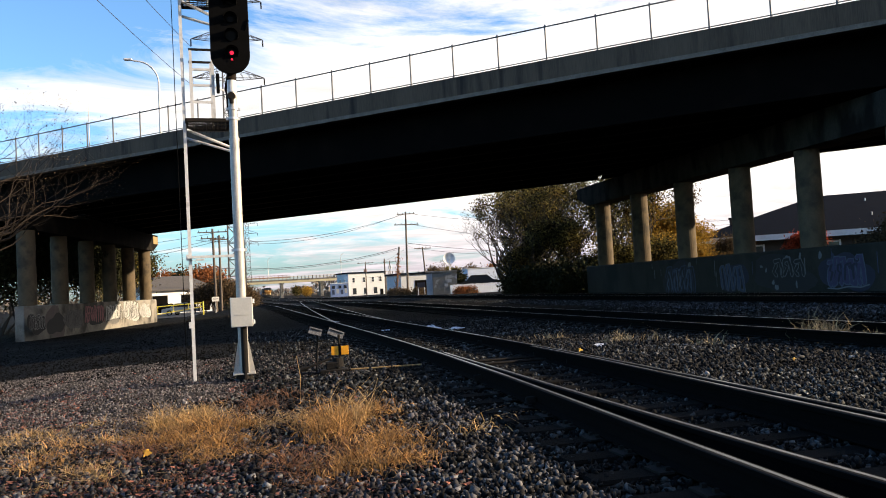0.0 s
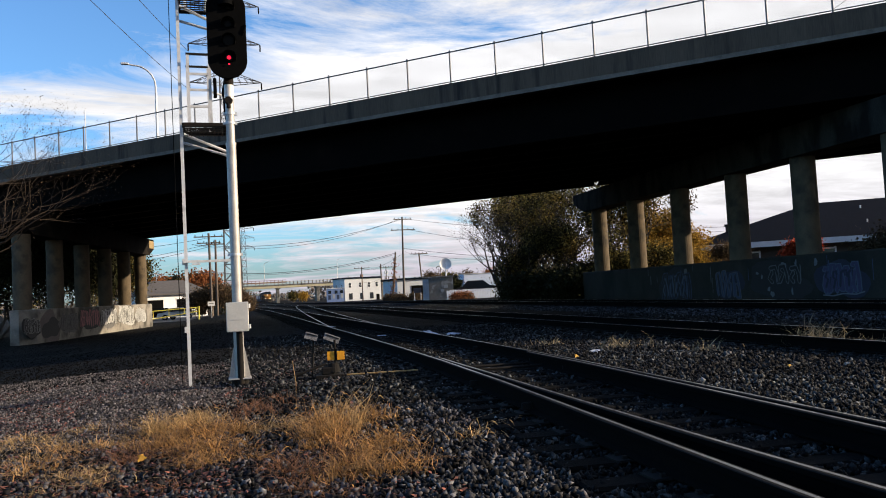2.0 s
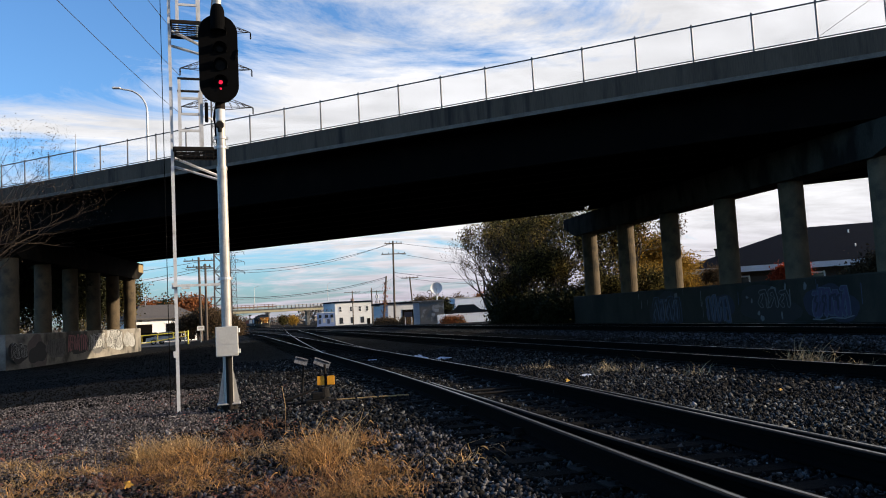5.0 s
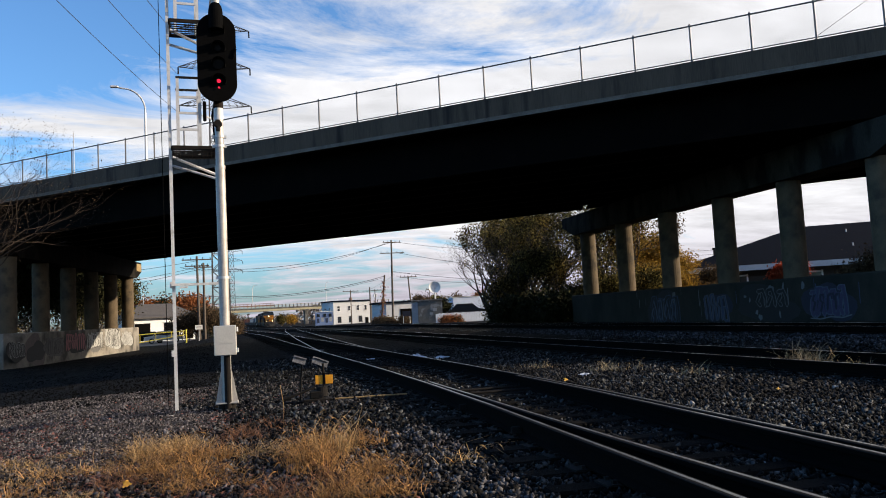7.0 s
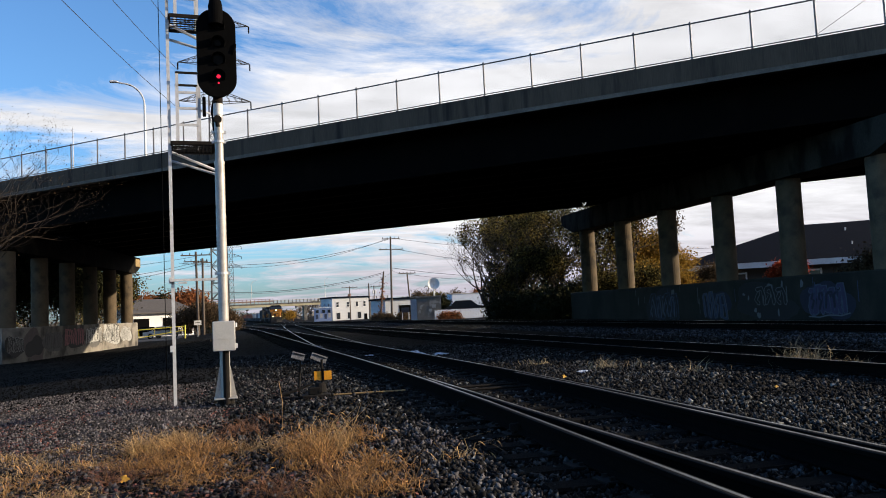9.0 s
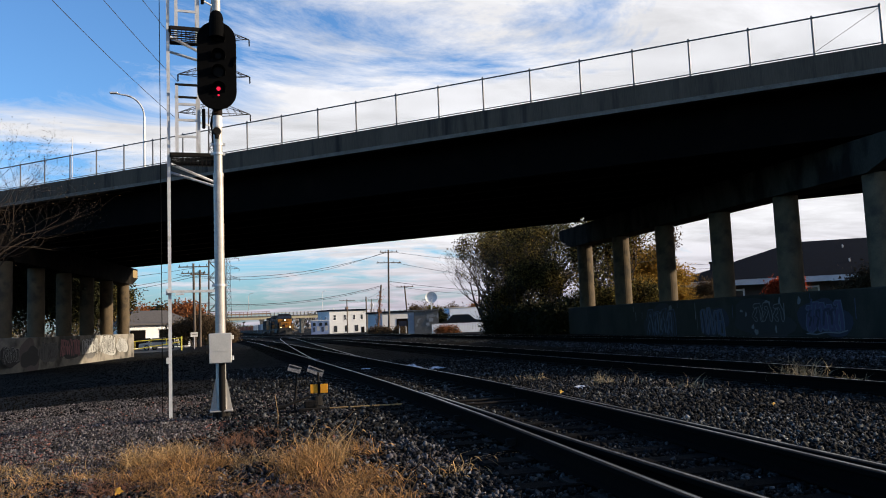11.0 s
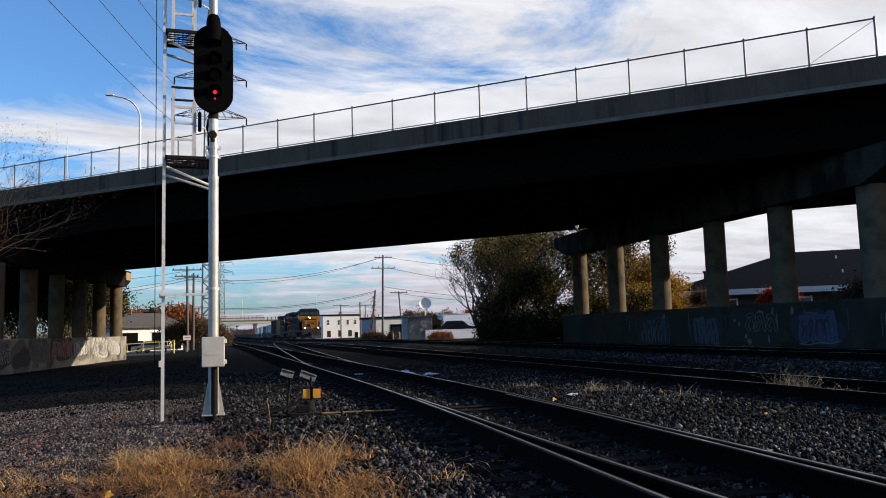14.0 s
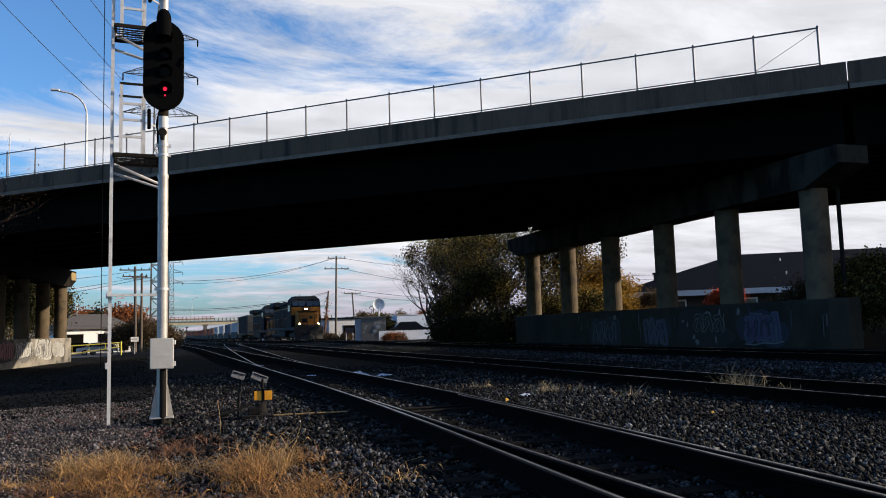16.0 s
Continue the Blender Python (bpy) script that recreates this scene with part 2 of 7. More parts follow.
BARK = material("bark", (0.075, 0.060, 0.048), (0.034, 0.028, 0.023), rough=0.95, scale=6, fine=40, bump=0.5, stretch=(1, 1, 0.3))
BARK_DARK = material("dark_bark", (0.040, 0.031, 0.025), (0.018, 0.014, 0.012), rough=0.95, spec=0.1, scale=6, fine=40, bump=0.5, stretch=(1, 1, 0.3))
LEAF_OLIVE = material("olive_leaf", (0.2329, 0.1863, 0.05279), (0.07763, 0.06676, 0.02484), rough=0.7, scale=0.5, fine=8, bump=0.0, island=0.9, spark=1.7, rare=2.2, stain=(0.15, 0.085, 0.024), stain_at=(0.52, 0.68), stain_scale=0.5, thin=0.3, spec=0.06)
LEAF_GOLD = material("golden_leaf", (0.408, 0.24, 0.042), (0.192, 0.12, 0.03), rough=0.7, scale=0.6, fine=8, bump=0.0, island=0.5, thin=0.35, spec=0.08)
LEAF_GREEN = material("green_leaf", (0.030, 0.031, 0.012), (0.014, 0.016, 0.007), rough=0.7, scale=0.6, fine=8, bump=0.0, island=0.5, spec=0.08)
LEAF_RUST = material("rust_leaf", (0.34, 0.12, 0.04), (0.18, 0.065, 0.028), rough=0.75, scale=0.5, fine=8, bump=0.0, island=0.5, thin=0.35, spec=0.08)
LEAF_RED = material("red_leaf", (0.50, 0.085, 0.03), (0.32, 0.045, 0.02), rough=0.65, scale=2, fine=10, bump=0.0, island=0.5, thin=0.35)
LEAF_BROWN = material("brown_leaf", (0.12, 0.08, 0.045), (0.06, 0.043, 0.028), rough=0.8, scale=1, fine=8, bump=0.0, island=0.5, thin=0.35, spec=0.08)
FAR_LEAF = material("far_woods", (0.16, 0.13, 0.11), (0.09, 0.08, 0.07), rough=0.9, scale=0.08, fine=0.8, bump=0.0, island=0.4)
WHITE = material("white_paint", (0.74, 0.74, 0.73), (0.6, 0.6, 0.6), rough=0.6, scale=1.2, fine=20, bump=0.06, stain=(0.45, 0.44, 0.42), stain_at=(0.6, 0.85))
WHITE_SIDING = material("white_siding", (0.50, 0.515, 0.53), (0.40, 0.41, 0.43), rough=0.65, scale=0.8, fine=10, bump=0.2, stretch=(0.2, 0.2, 12))
FENCE_WHITE = material("cool_white_paint", (0.60, 0.67, 0.79), (0.48, 0.55, 0.67), rough=0.6, scale=1.2, fine=20, bump=0.06)
BLUE_WALL = material("blue_shaded_wall", (0.22, 0.30, 0.48), (0.14, 0.2, 0.36), rough=0.7, scale=0.5, fine=4, bump=0.05)
SHINGLE = material("asphalt_shingle", (0.0022, 0.0060, 0.0130), (0.0013, 0.0036, 0.0080), rough=0.95, spec=0.08, scale=4, fine=40, bump=0.3)
SHINGLE_B = material("brown_shingle", (0.10, 0.09, 0.085), (0.06, 0.055, 0.05), rough=0.92, scale=4, fine=40, bump=0.3)
BRICK = material("brick_wall", (0.28, 0.15, 0.11), (0.18, 0.10, 0.075), rough=0.9, scale=3, fine=30, bump=0.2)
TAN_WALL = material("brown_siding", (0.060, 0.050, 0.042), (0.040, 0.034, 0.029), rough=0.85, scale=1, fine=20, bump=0.1)
GLASS = glass("window_glass")
YELLOW = material("yellow_paint", (0.80, 0.34, 0.015), (0.62, 0.25, 0.012), rough=0.5, scale=6, fine=50, bump=0.05)
GATE_YELLOW = material("gate_yellow_paint", (0.68, 0.58, 0.08), (0.52, 0.44, 0.06), rough=0.55, scale=6, fine=50, bump=0.05)
WOOD_POLE = material("weathered_pole", (0.14, 0.11, 0.085), (0.075, 0.06, 0.048), rough=0.95, scale=3, fine=30, bump=0.4, stretch=(1, 1, 0.1))
TOWER = material("tower_steel", (0.10, 0.095, 0.09), (0.06, 0.055, 0.05), rough=0.6, metal=0.3, scale=2, fine=20, bump=0.0)
WIRE = material("wire", (0.05, 0.05, 0.055), (0.035, 0.035, 0.04), rough=0.6, scale=2, fine=20, bump=0.0)
FENCE_STEEL = material("fence_steel", (0.16, 0.16, 0.165), (0.10, 0.10, 0.105), rough=0.55, metal=0.5, scale=4, fine=40, bump=0.05)
MESH = material("chain_link", (0.45, 0.46, 0.48), (0.4, 0.41, 0.43), rough=0.6, metal=0.4, scale=5, fine=50, bump=0.0, alpha=0.07)
RED_LAMP = material("red_signal_light", (0.3, 0.01, 0.02), (0.3, 0.01, 0.02), rough=0.3, bump=0.0, emit=(1.0, 0.004, 0.05, 0.75))
DARK_LENS = material("unlit_lens", (0.003, 0.0035, 0.0035), (0.002, 0.0022, 0.0022), rough=0.5, spec=0.05, bump=0.0)
HEADLIGHT = material("headlight", (1, 0.9, 0.7), (1, 0.9, 0.7), rough=0.3, bump=0.0, emit=(1.0, 0.70, 0.36, 9.0))
SHED = material("shed_metal", (0.21, 0.195, 0.17), (0.13, 0.12, 0.105), rough=0.6, metal=0.2, scale=2, fine=20, bump=0.1, stain=(0.32, 0.31, 0.28), stain_at=(0.55, 0.6), stain_scale=1.2)
TARP = material("dark_tarp", (0.02, 0.02, 0.022), (0.012, 0.012, 0.013), rough=0.6, scale=3, fine=20, bump=0.2)
PLASTIC = material("white_plastic_bag", (0.60, 0.63, 0.70), (0.30, 0.34, 0.44), rough=0.4, scale=6, fine=30, bump=0.4)
LOCO_BLUE = material("locomotive_blue", (0.0075, 0.0115, 0.017), (0.0045, 0.007, 0.011), rough=0.75, spec=0.1, scale=1.5, fine=20, bump=0.04, stain=(0.02, 0.019, 0.018))
LOCO_YELLOW = material("locomotive_yellow", (0.366, 0.144, 0.01708), (0.244, 0.09516, 0.0122), rough=0.6, spec=0.2, scale=1.5, fine=20, bump=0.04, stain=(0.10, 0.05, 0.018), stain_at=(0.5, 0.72))
LOCO_DARK = material("underframe_black", (0.018, 0.017, 0.016), (0.010, 0.010, 0.010), rough=0.8, scale=3, fine=30, bump=0.2)
CAR_GREY = material("freight_grey", (0.05, 0.053, 0.055), (0.03, 0.032, 0.034), rough=0.8, spec=0.15, scale=1, fine=12, bump=0.05)
BOX_WHITE = material("container_white", (0.50, 0.51, 0.53), (0.36, 0.37, 0.40), rough=0.55, scale=0.6, fine=10, bump=0.05)
BOX_ORANGE = material("container_orange", (0.24, 0.085, 0.045), (0.16, 0.055, 0.03), rough=0.6, scale=0.6, fine=10, bump=0.05)
BOX_RED = material("container_red_brown", (0.15, 0.045, 0.036), (0.10, 0.03, 0.026), rough=0.6, scale=0.6, fine=10, bump=0.05)
BOX_BLUE = material("container_blue", (0.077, 0.119, 0.1904), (0.0539, 0.084, 0.1428), rough=0.6, scale=0.6, fine=10, bump=0.05)
ASPHALT = material("asphalt", (0.055, 0.054, 0.053), (0.04, 0.04, 0.039), rough=0.95, scale=2, fine=30, bump=0.3)
# This wall colour holds grime and also the shade below the deck.
CONCRETE_GRIME_SHADE = material("grimy_shade_dark_concrete", (0.034, 0.030, 0.020), (0.017, 0.015, 0.0105), rough=0.93, scale=1.2, fine=30, bump=0.25, stain=(0.009, 0.0095, 0.006), stain_at=(0.42, 0.62), stain_scale=0.7, stretch=(1, 1, 0.45))
PIER_COLUMN = material("pier_column_concrete", (0.1288, 0.09446, 0.05661), (0.06331, 0.04723, 0.02929), rough=0.93, scale=1.2, fine=30, bump=0.25, stain=(0.030, 0.026, 0.020), stain_at=(0.5, 0.72), stain_scale=1.4)
WALL_PALE = material("pale_limewashed_concrete", (0.30, 0.275, 0.235), (0.17, 0.155, 0.13), rough=0.92, scale=1.6, fine=30, bump=0.3, stain=(0.055, 0.05, 0.042), stain_at=(0.46, 0.62), stain_scale=0.8)
LIP = material("drip_edge_concrete", (0.18, 0.158, 0.13), (0.085, 0.075, 0.062), rough=0.9, scale=2.5, fine=30, bump=0.25)
DARK_BAND = material("darkened_rail_head", (0.012, 0.011, 0.0105), (0.006, 0.0055, 0.005), rough=0.8, metal=0.2, spec=0.1, scale=6, fine=40, bump=0.05, stretch=(6, 0.1, 1))
PANEL = material("weathered_sheet_metal", (0.15, 0.15, 0.155), (0.03, 0.03, 0.034), rough=0.55, metal=0.2, scale=22, fine=90, bump=0.2)
SPRAY = {n: material("spray_" + n, c, tuple(v * 0.7 for v in c), rough=0.7, scale=3, fine=30, bump=0.0) for n, c in dict(
    black=(0.009, 0.009, 0.010), white=(0.42, 0.42, 0.40), chalk=(0.13, 0.135, 0.14), red=(0.30, 0.10, 0.11), blue=(0.032, 0.050, 0.095), navy=(0.012, 0.015, 0.032), pale_blue=(0.070, 0.088, 0.12), violet=(0.046, 0.040, 0.085), grey=(0.12, 0.115, 0.11), brown=(0.12, 0.09, 0.085)).items()}

STONE_YARD = material("yard_stone", (0.03413, 0.03312, 0.03448), (0.008716, 0.008496, 0.008966), rough=0.9, spec=0.15, scale=7, fine=60, bump=0.3, island=0.9, spark=6.0, rare=3.0, stain=(0.018, 0.0135, 0.0135), stain_at=(0.5, 0.66), stain_scale=0.6)
STONE_BANK = material("bank_stone", (0.02652, 0.0289, 0.0332), (0.00884, 0.009775, 0.01146), rough=0.9, spec=0.15, scale=7, fine=60, bump=0.3, island=0.7, spark=4.5, rare=3.0)
# Stone colour lowered to stand in for the shade under the bridge.
STONE_SHADE = material("shade_dark_stone", (0.002981, 0.00273, 0.002488), (0.00142, 0.00131, 0.001193), rough=0.95, spec=0.08, scale=7, fine=60, bump=0.3, island=0.6, spark=3.0, rare=5.0)
# Cap concrete coloured dark to stand in for the deck's shade.
CAP_SHADE = material("shade_dark_cap_concrete", (0.014, 0.0125, 0.0105), (0.007, 0.0062, 0.0054), rough=0.95, spec=0.06, scale=1.2, fine=30, bump=0.25, stain=(0.022, 0.018, 0.014), stain_at=(0.5, 0.7), stain_scale=1.2)
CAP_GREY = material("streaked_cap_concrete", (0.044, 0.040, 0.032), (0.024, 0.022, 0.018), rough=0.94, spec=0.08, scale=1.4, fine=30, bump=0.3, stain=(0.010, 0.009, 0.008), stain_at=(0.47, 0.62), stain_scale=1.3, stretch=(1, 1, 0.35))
# Same cap's concrete coloured pale yellow where the sun reaches it.
CAP_SUNLIT = material("sunlit_cap_end_concrete", (0.34, 0.245, 0.115), (0.20, 0.145, 0.07), rough=0.9, scale=2.5, fine=30, bump=0.25)
GRAVEL_CHIP = material("gravel_chip", (0.1244, 0.1088, 0.1045), (0.03772, 0.03337, 0.03305), rough=0.95, spec=0.15, scale=7, fine=60, bump=0.2, island=0.9, spark=2.6, rare=1.5)
STONE_PALE = material("pale_stone", (0.26, 0.255, 0.25), (0.13, 0.128, 0.126), rough=0.9, scale=7, fine=60, bump=0.3, island=0.35)
RED_GRASS = material("reddish_dry_grass", (0.25, 0.115, 0.052), (0.14, 0.062, 0.030), rough=0.8, scale=3, fine=20, bump=0.0, island=0.6, thin=0.35)
WEED_DARK = material("dull_weed", (0.3, 0.225, 0.1275), (0.15, 0.117, 0.0675), rough=0.8, scale=3, fine=20, bump=0.0, island=0.4)
BLUE_GREY = material("blue_grey_panel", (0.38, 0.42, 0.46), (0.28, 0.31, 0.35), rough=0.6, scale=1.5, fine=12, bump=0.05)
OVER_GREEN = material("pale_green_girder", (0.58, 0.50, 0.31), (0.46, 0.39, 0.24), rough=0.6, scale=0.5, fine=5, bump=0.05)

# ================= mesh building =================


class Mesh:
    """Vertices and faces gathered piece by piece."""

    def __init__(self):
        self.v, self.f, self.m = [], [], []
        self.slot = 0

    def add(self, vs, fs):
        n = len(self.v)
        self.v += [tuple(p) for p in vs]
        self.f += [tuple(i + n for i in q) for q in fs]
        self.m += [self.slot] * len(fs)
        return self

    def box(self, c, s, m=None, taper=1.0, bevel=0.0):
        x, y, z = (k / 2 for k in s)
        t = taper
        if bevel:
            b = bevel
            ring = [(-x + b, -y), (x - b, -y), (x, -y + b), (x, y - b), (x - b, y), (-x + b, y), (-x, y - b), (-x, -y + b)]
            inner = [(px * (1 - b / x), py * (1 - b / y)) for px, py in ring]
            vs = [(*p, -z + b) for p in ring] + [(*p, z - b) for p in ring] + [(*p, -z) for p in inner] + [(*p, z) for p in inner]
            fs = [(i, (i + 1) % 8, 8 + (i + 1) % 8, 8 + i) for i in range(8)]
            fs += [(16 + i, 16 + (i + 1) % 8, (i + 1) % 8, i) for i in range(8)]
            fs += [(8 + i, 8 + (i + 1) % 8, 24 + (i + 1) % 8, 24 + i) for i in range(8)]
            fs += [tuple(range(23, 15, -1)), tuple(range(24, 32))]
        else:
            vs = [(-x, -y, -z), (x, -y, -z), (x, y, -z), (-x, y, -z), (-x * t, -y * t, z), (x * t, -y * t, z), (x * t, y * t, z), (-x * t, y * t, z)]
            fs = [(3, 2, 1, 0), (4, 5, 6, 7), (0, 1, 5, 4), (1, 2, 6, 5), (2, 3, 7, 6), (3, 0, 4, 7)]
        m = m or Matrix()
        c = Vector(c)
        return self.add([c + (m @ Vector(p)) for p in vs], fs)

    def rod(self, p0, p1, r0, r1=None, n=8, cap=True):
        p0, p1 = Vector(p0), Vector(p1)
        r1 = r0 if r1 is None else r1
        d = (p1 - p0)
        if d.length < 1e-6:
            return self
        q = d.to_track_quat("Z", "Y").to_matrix()
        vs = []
        for p, r in ((p0, r0), (p1, r1)):
            vs += [p + q @ Vector((r * math.cos(6.28318 * i / n), r * math.sin(6.28318 * i / n), 0)) for i in range(n)]
        fs = [(i, (i + 1) % n, n + (i + 1) % n, n + i) for i in range(n)]
        if cap:
            fs += [tuple(range(n - 1, -1, -1)), tuple(range(n, 2 * n))]
        return self.add(vs, fs)

    def tube(self, pts, r, n=6):
        pts = [Vector(p) for p in pts]
        vs = []
        for i, p in enumerate(pts):
            d = pts[min(i + 1, len(pts) - 1)] - pts[max(i - 1, 0)]
            q = d.to_track_quat("Z", "Y").to_matrix()
            vs += [p + q @ Vector((r * math.cos(6.28318 * k / n), r * math.sin(6.28318 * k / n), 0)) for k in range(n)]
        fs = [(i * n + k, i * n + (k + 1) % n, (i + 1) * n + (k + 1) % n, (i + 1) * n + k) for i in range(len(pts) - 1) for k in range(n)]
        return self.add(vs, fs)

    def sweep(self, pts, profile, closed=True):
        """A profile of (across, up) pushed along pts; across is to the right of the way."""
        k = len(profile)
        vs = []
        for i, p in enumerate(pts):
            a = Vector(pts[max(i - 1, 0)]); b = Vector(pts[min(i + 1, len(pts) - 1)])
            d = (b - a); d.z = 0; d.normalize()
            right = Vector((d.y, -d.x, 0))
            vs += [Vector(p) + right * u + Vector((0, 0, w)) for u, w in profile]
        fs = []
        for i in range(len(pts) - 1):
            for j in range(k if closed else k - 1):
                jj = (j + 1) % k
                fs.append((i * k + j, i * k + jj, (i + 1) * k + jj, (i + 1) * k + j))
        if closed:
            fs += [tuple(range(k)), tuple(range((len(pts) - 1) * k + k - 1, (len(pts) - 1) * k - 1, -1))]
        return self.add(vs, fs)

    def prism(self, poly, z0, z1):
        n = len(poly)
        vs = [(*p, z0) for p in poly] + [(*p, z1) for p in poly]
        fs = [(i, (i + 1) % n, n + (i + 1) % n, n + i) for i in range(n)] + [tuple(range(n - 1, -1, -1)), tuple(range(n, 2 * n))]
        return self.add(vs, fs)

    def data(self, name, mats, smooth=False):
        me = bpy.data.meshes.new(name)
        me.from_pydata(self.v, [], self.f)
        for mt in (mats if isinstance(mats, (list, tuple)) else [mats]):
            me.materials.append(mt)
        if any(self.m):
            me.polygons.foreach_set("material_index", self.m)
        if smooth:
            me.polygons.foreach_set("use_smooth", [True] * len(self.f))
        bm = bmesh.new()
        bm.from_mesh(me)
        bmesh.ops.recalc_face_normals(bm, faces=bm.faces)
        bm.to_mesh(me)
        bm.free()
        me.update()
        return me


def part(name, mesh, mat, parent=None, label="", at=None, smooth=False):
    data = mesh.data(name, mat, smooth) if isinstance(mesh, Mesh) else mesh
    ob = new(name, data)
    if parent is not None:
        ob.parent = parent
    if at is not None:
        ob.matrix_basis = at
    if label:
        tagged(ob, label=label)
    return ob


def thing(name, label, category, group="", kind="", at=None):
    ob = new(name)
    ob.empty_display_size = 0.2
    if at is not None:
        ob.matrix_basis = at
    return tagged(ob, label, category, group, kind)


def sagging(a, b, sag, n=14):
    a, b = Vector(a), Vector(b)
    return [a.lerp(b, i / n) - Vector((0, 0, sag * 4 * (i / n) * (1 - i / n))) for i in range(n + 1)]


def bearing(az, d, z=0.0):
    """A place d metres away from the origin, az degrees clockwise from +y."""
    return Vector((d * math.sin(radians(az)), d * math.cos(radians(az)), z))


def smooth01(a, b, v):
    k = min(1.0, max(0.0, (v - a) / (b - a)))
    return k * k * (3 - 2 * k)


# ================= ground and tracks: the plan =================
SLOPE = -0.0285           # the tracks drift to the left with distance


def far_fall(y):
    return -min(1.0, max(0.0, 0.0055 * (y - 60)))


def a_centre(y):
    knots = [(-10, 2.85), (0, 3.05), (4, 3.13), (6.5, 3.2), (9, 3.26), (12, 3.26), (16, 3.2), (20, 3.08), (28, 2.87)]
    if y >= 28:
        return 3.67 + SLOPE * y
    for (y0, x0), (y1, x1) in zip(knots[:-1], knots[1:]):
        if y <= y1:
            k = (y - y0) / (y1 - y0)
            return x0 + (x1 - x0) * k
    return 3.0


def b_centre(y):
    return 9.1 + SLOPE * y


def c_centre(y):
    return 14.75 + SLOPE * y


def ground_z(x, y):
    z = -0.06 - 0.55 * smooth01(-0.8, -9.0, x)
    z += 0.17 * smooth01(b_centre(y) + 1.6, c_centre(y) - 2.0, x)
    z += 0.9 * smooth01(21.6, 27.0, x) * smooth01(82, 66, y)
    z += 0.03 * noise.noise(Vector((x * 0.25, y * 0.25, 3.1)))
    return z + far_fall(y)

# ================= ground =================


def axis_steps(stops):
    out = []
    for (a, b, n) in stops:
        out += [a + (b - a) * i / n for i in range(n)]
    return out + [stops[-1][1]]


def build_ground():
    xs = axis_steps([(-2500, -200, 6), (-200, -40, 12), (-40, -10, 20), (-10, 14, 60), (14, 40, 26), (40, 200, 12), (200, 2500, 6)])
    ys = axis_steps([(-300, -20, 6), (-20, 3, 6), (3, 24, 60), (24, 90, 40), (90, 300, 24), (300, 3500, 10)])
    m = Mesh()
    m.v = [(x, y, ground_z(x, y)) for y in ys for x in xs]
    k = len(xs)
    for j in range(len(ys) - 1):
        for i in range(k - 1):
            x, y = (xs[i] + xs[i + 1]) / 2, (ys[j] + ys[j + 1]) / 2
            m.f.append((j * k + i, j * k + i + 1, (j + 1) * k + i + 1, (j + 1) * k + i))
            # Past the bridge's shadow edge the ground colour is darkened for shade.
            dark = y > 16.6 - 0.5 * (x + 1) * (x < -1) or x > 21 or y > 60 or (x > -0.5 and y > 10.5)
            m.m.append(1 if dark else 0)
    ob = part("ground", m, [GRAVEL, EARTH_SHADE], smooth=True)
    tagged(ob, "grey gravel yard with reddish leaf litter and earth coloured dark with bridge shade", "ground", kind="structure")


def ballast_bed(name, left, right, y0, y1, top, label, n=90):
    """A low bank of ballast between two sides given as functions of y."""
    m = Mesh()
    rows = []
    for i in range(n + 1):
        y = y0 + (y1 - y0) * (i / n) ** 1.6
        l, r = left(y), right(y)
        z = top + far_fall(y)
        row = []
        for k in range(13):
            u = k / 12
            x = l + (r - l) * u
            e = min(u, 1 - u)
            zz = z if e > 0.12 else z - (0.12 - e) / 0.12 * 0.16
            row.append((x, y, zz + 0.012 * noise.noise(Vector((x * 1.7, y * 1.7, 0)))))
        rows.append(row)
    m.v = [p for r in rows for p in r]
    for i in range(n):
        for k in range(12):
            m.f.append((i * 13 + k, i * 13 + k + 1, (i + 1) * 13 + k + 1, (i + 1) * 13 + k))
            m.m.append(0)
    ob = part(name, m, BALLAST_BASE, smooth=True)
    tagged(ob, label, "ballast", kind="structure")


RAIL_PROFILE = [(-0.07, 0.0), (0.07, 0.0), (0.07, 0.012), (0.012, 0.03), (0.010, 0.125), (0.034, 0.135), (0.037, 0.166), (0.030, 0.172), (0.016, 0.1735), (-0.010, 0.1735), (-0.030, 0.172), (-0.037, 0.166), (-0.034, 0.135), (-0.010, 0.125), (-0.012, 0.03), (-0.07, 0.012)]


def rail_data(name, pts):
    m = Mesh()
    m.sweep(pts, RAIL_PROFILE)
    k = len(RAIL_PROFILE)
    for i in range(len(pts) - 1):
        for j, slot in ((6, 2), (7, 2), (8, 1), (9, 2), (10, 2)):
            m.m[i * k + j] = slot
    return m.data(name, [RAIL_SIDE, RAIL_HEAD, DARK_BAND])


def tie_data():
    m = Mesh()
    m.box((0, 0, -0.085), (2.6, 0.23, 0.17), bevel=0.018)
    return m.data("tie", TIE)


def plate_data():
    m = Mesh()
    m.box((0, 0, 0.007), (0.34, 0.2, 0.014))
    for sx in (-0.1, 0.1):
        for sy in (-0.06, 0.06):
            m.box((sx, sy, 0.024), (0.03, 0.025, 0.025))
    return m.data("tie_plate", IRON)


def anchor_data():
    m = Mesh()
    m.box((0, 0, 0), (0.10, 0.035, 0.07), bevel=0.008)
    m.box((0.045, 0, -0.03), (0.05, 0.05, 0.03))
    return m.data("rail_anchor", IRON)


TIE_MESH, PLATE_MESH, ANCHOR_MESH = tie_data(), plate_data(), anchor_data()


def track_way(centre, base, y0, y1, off, steps=60):
    pts = []
    for i in range(steps + 1):
        y = y0 + (y1 - y0) * (i / steps) ** 1.7
        pts.append((centre(y) + off, y, base + far_fall(y)))
    return pts


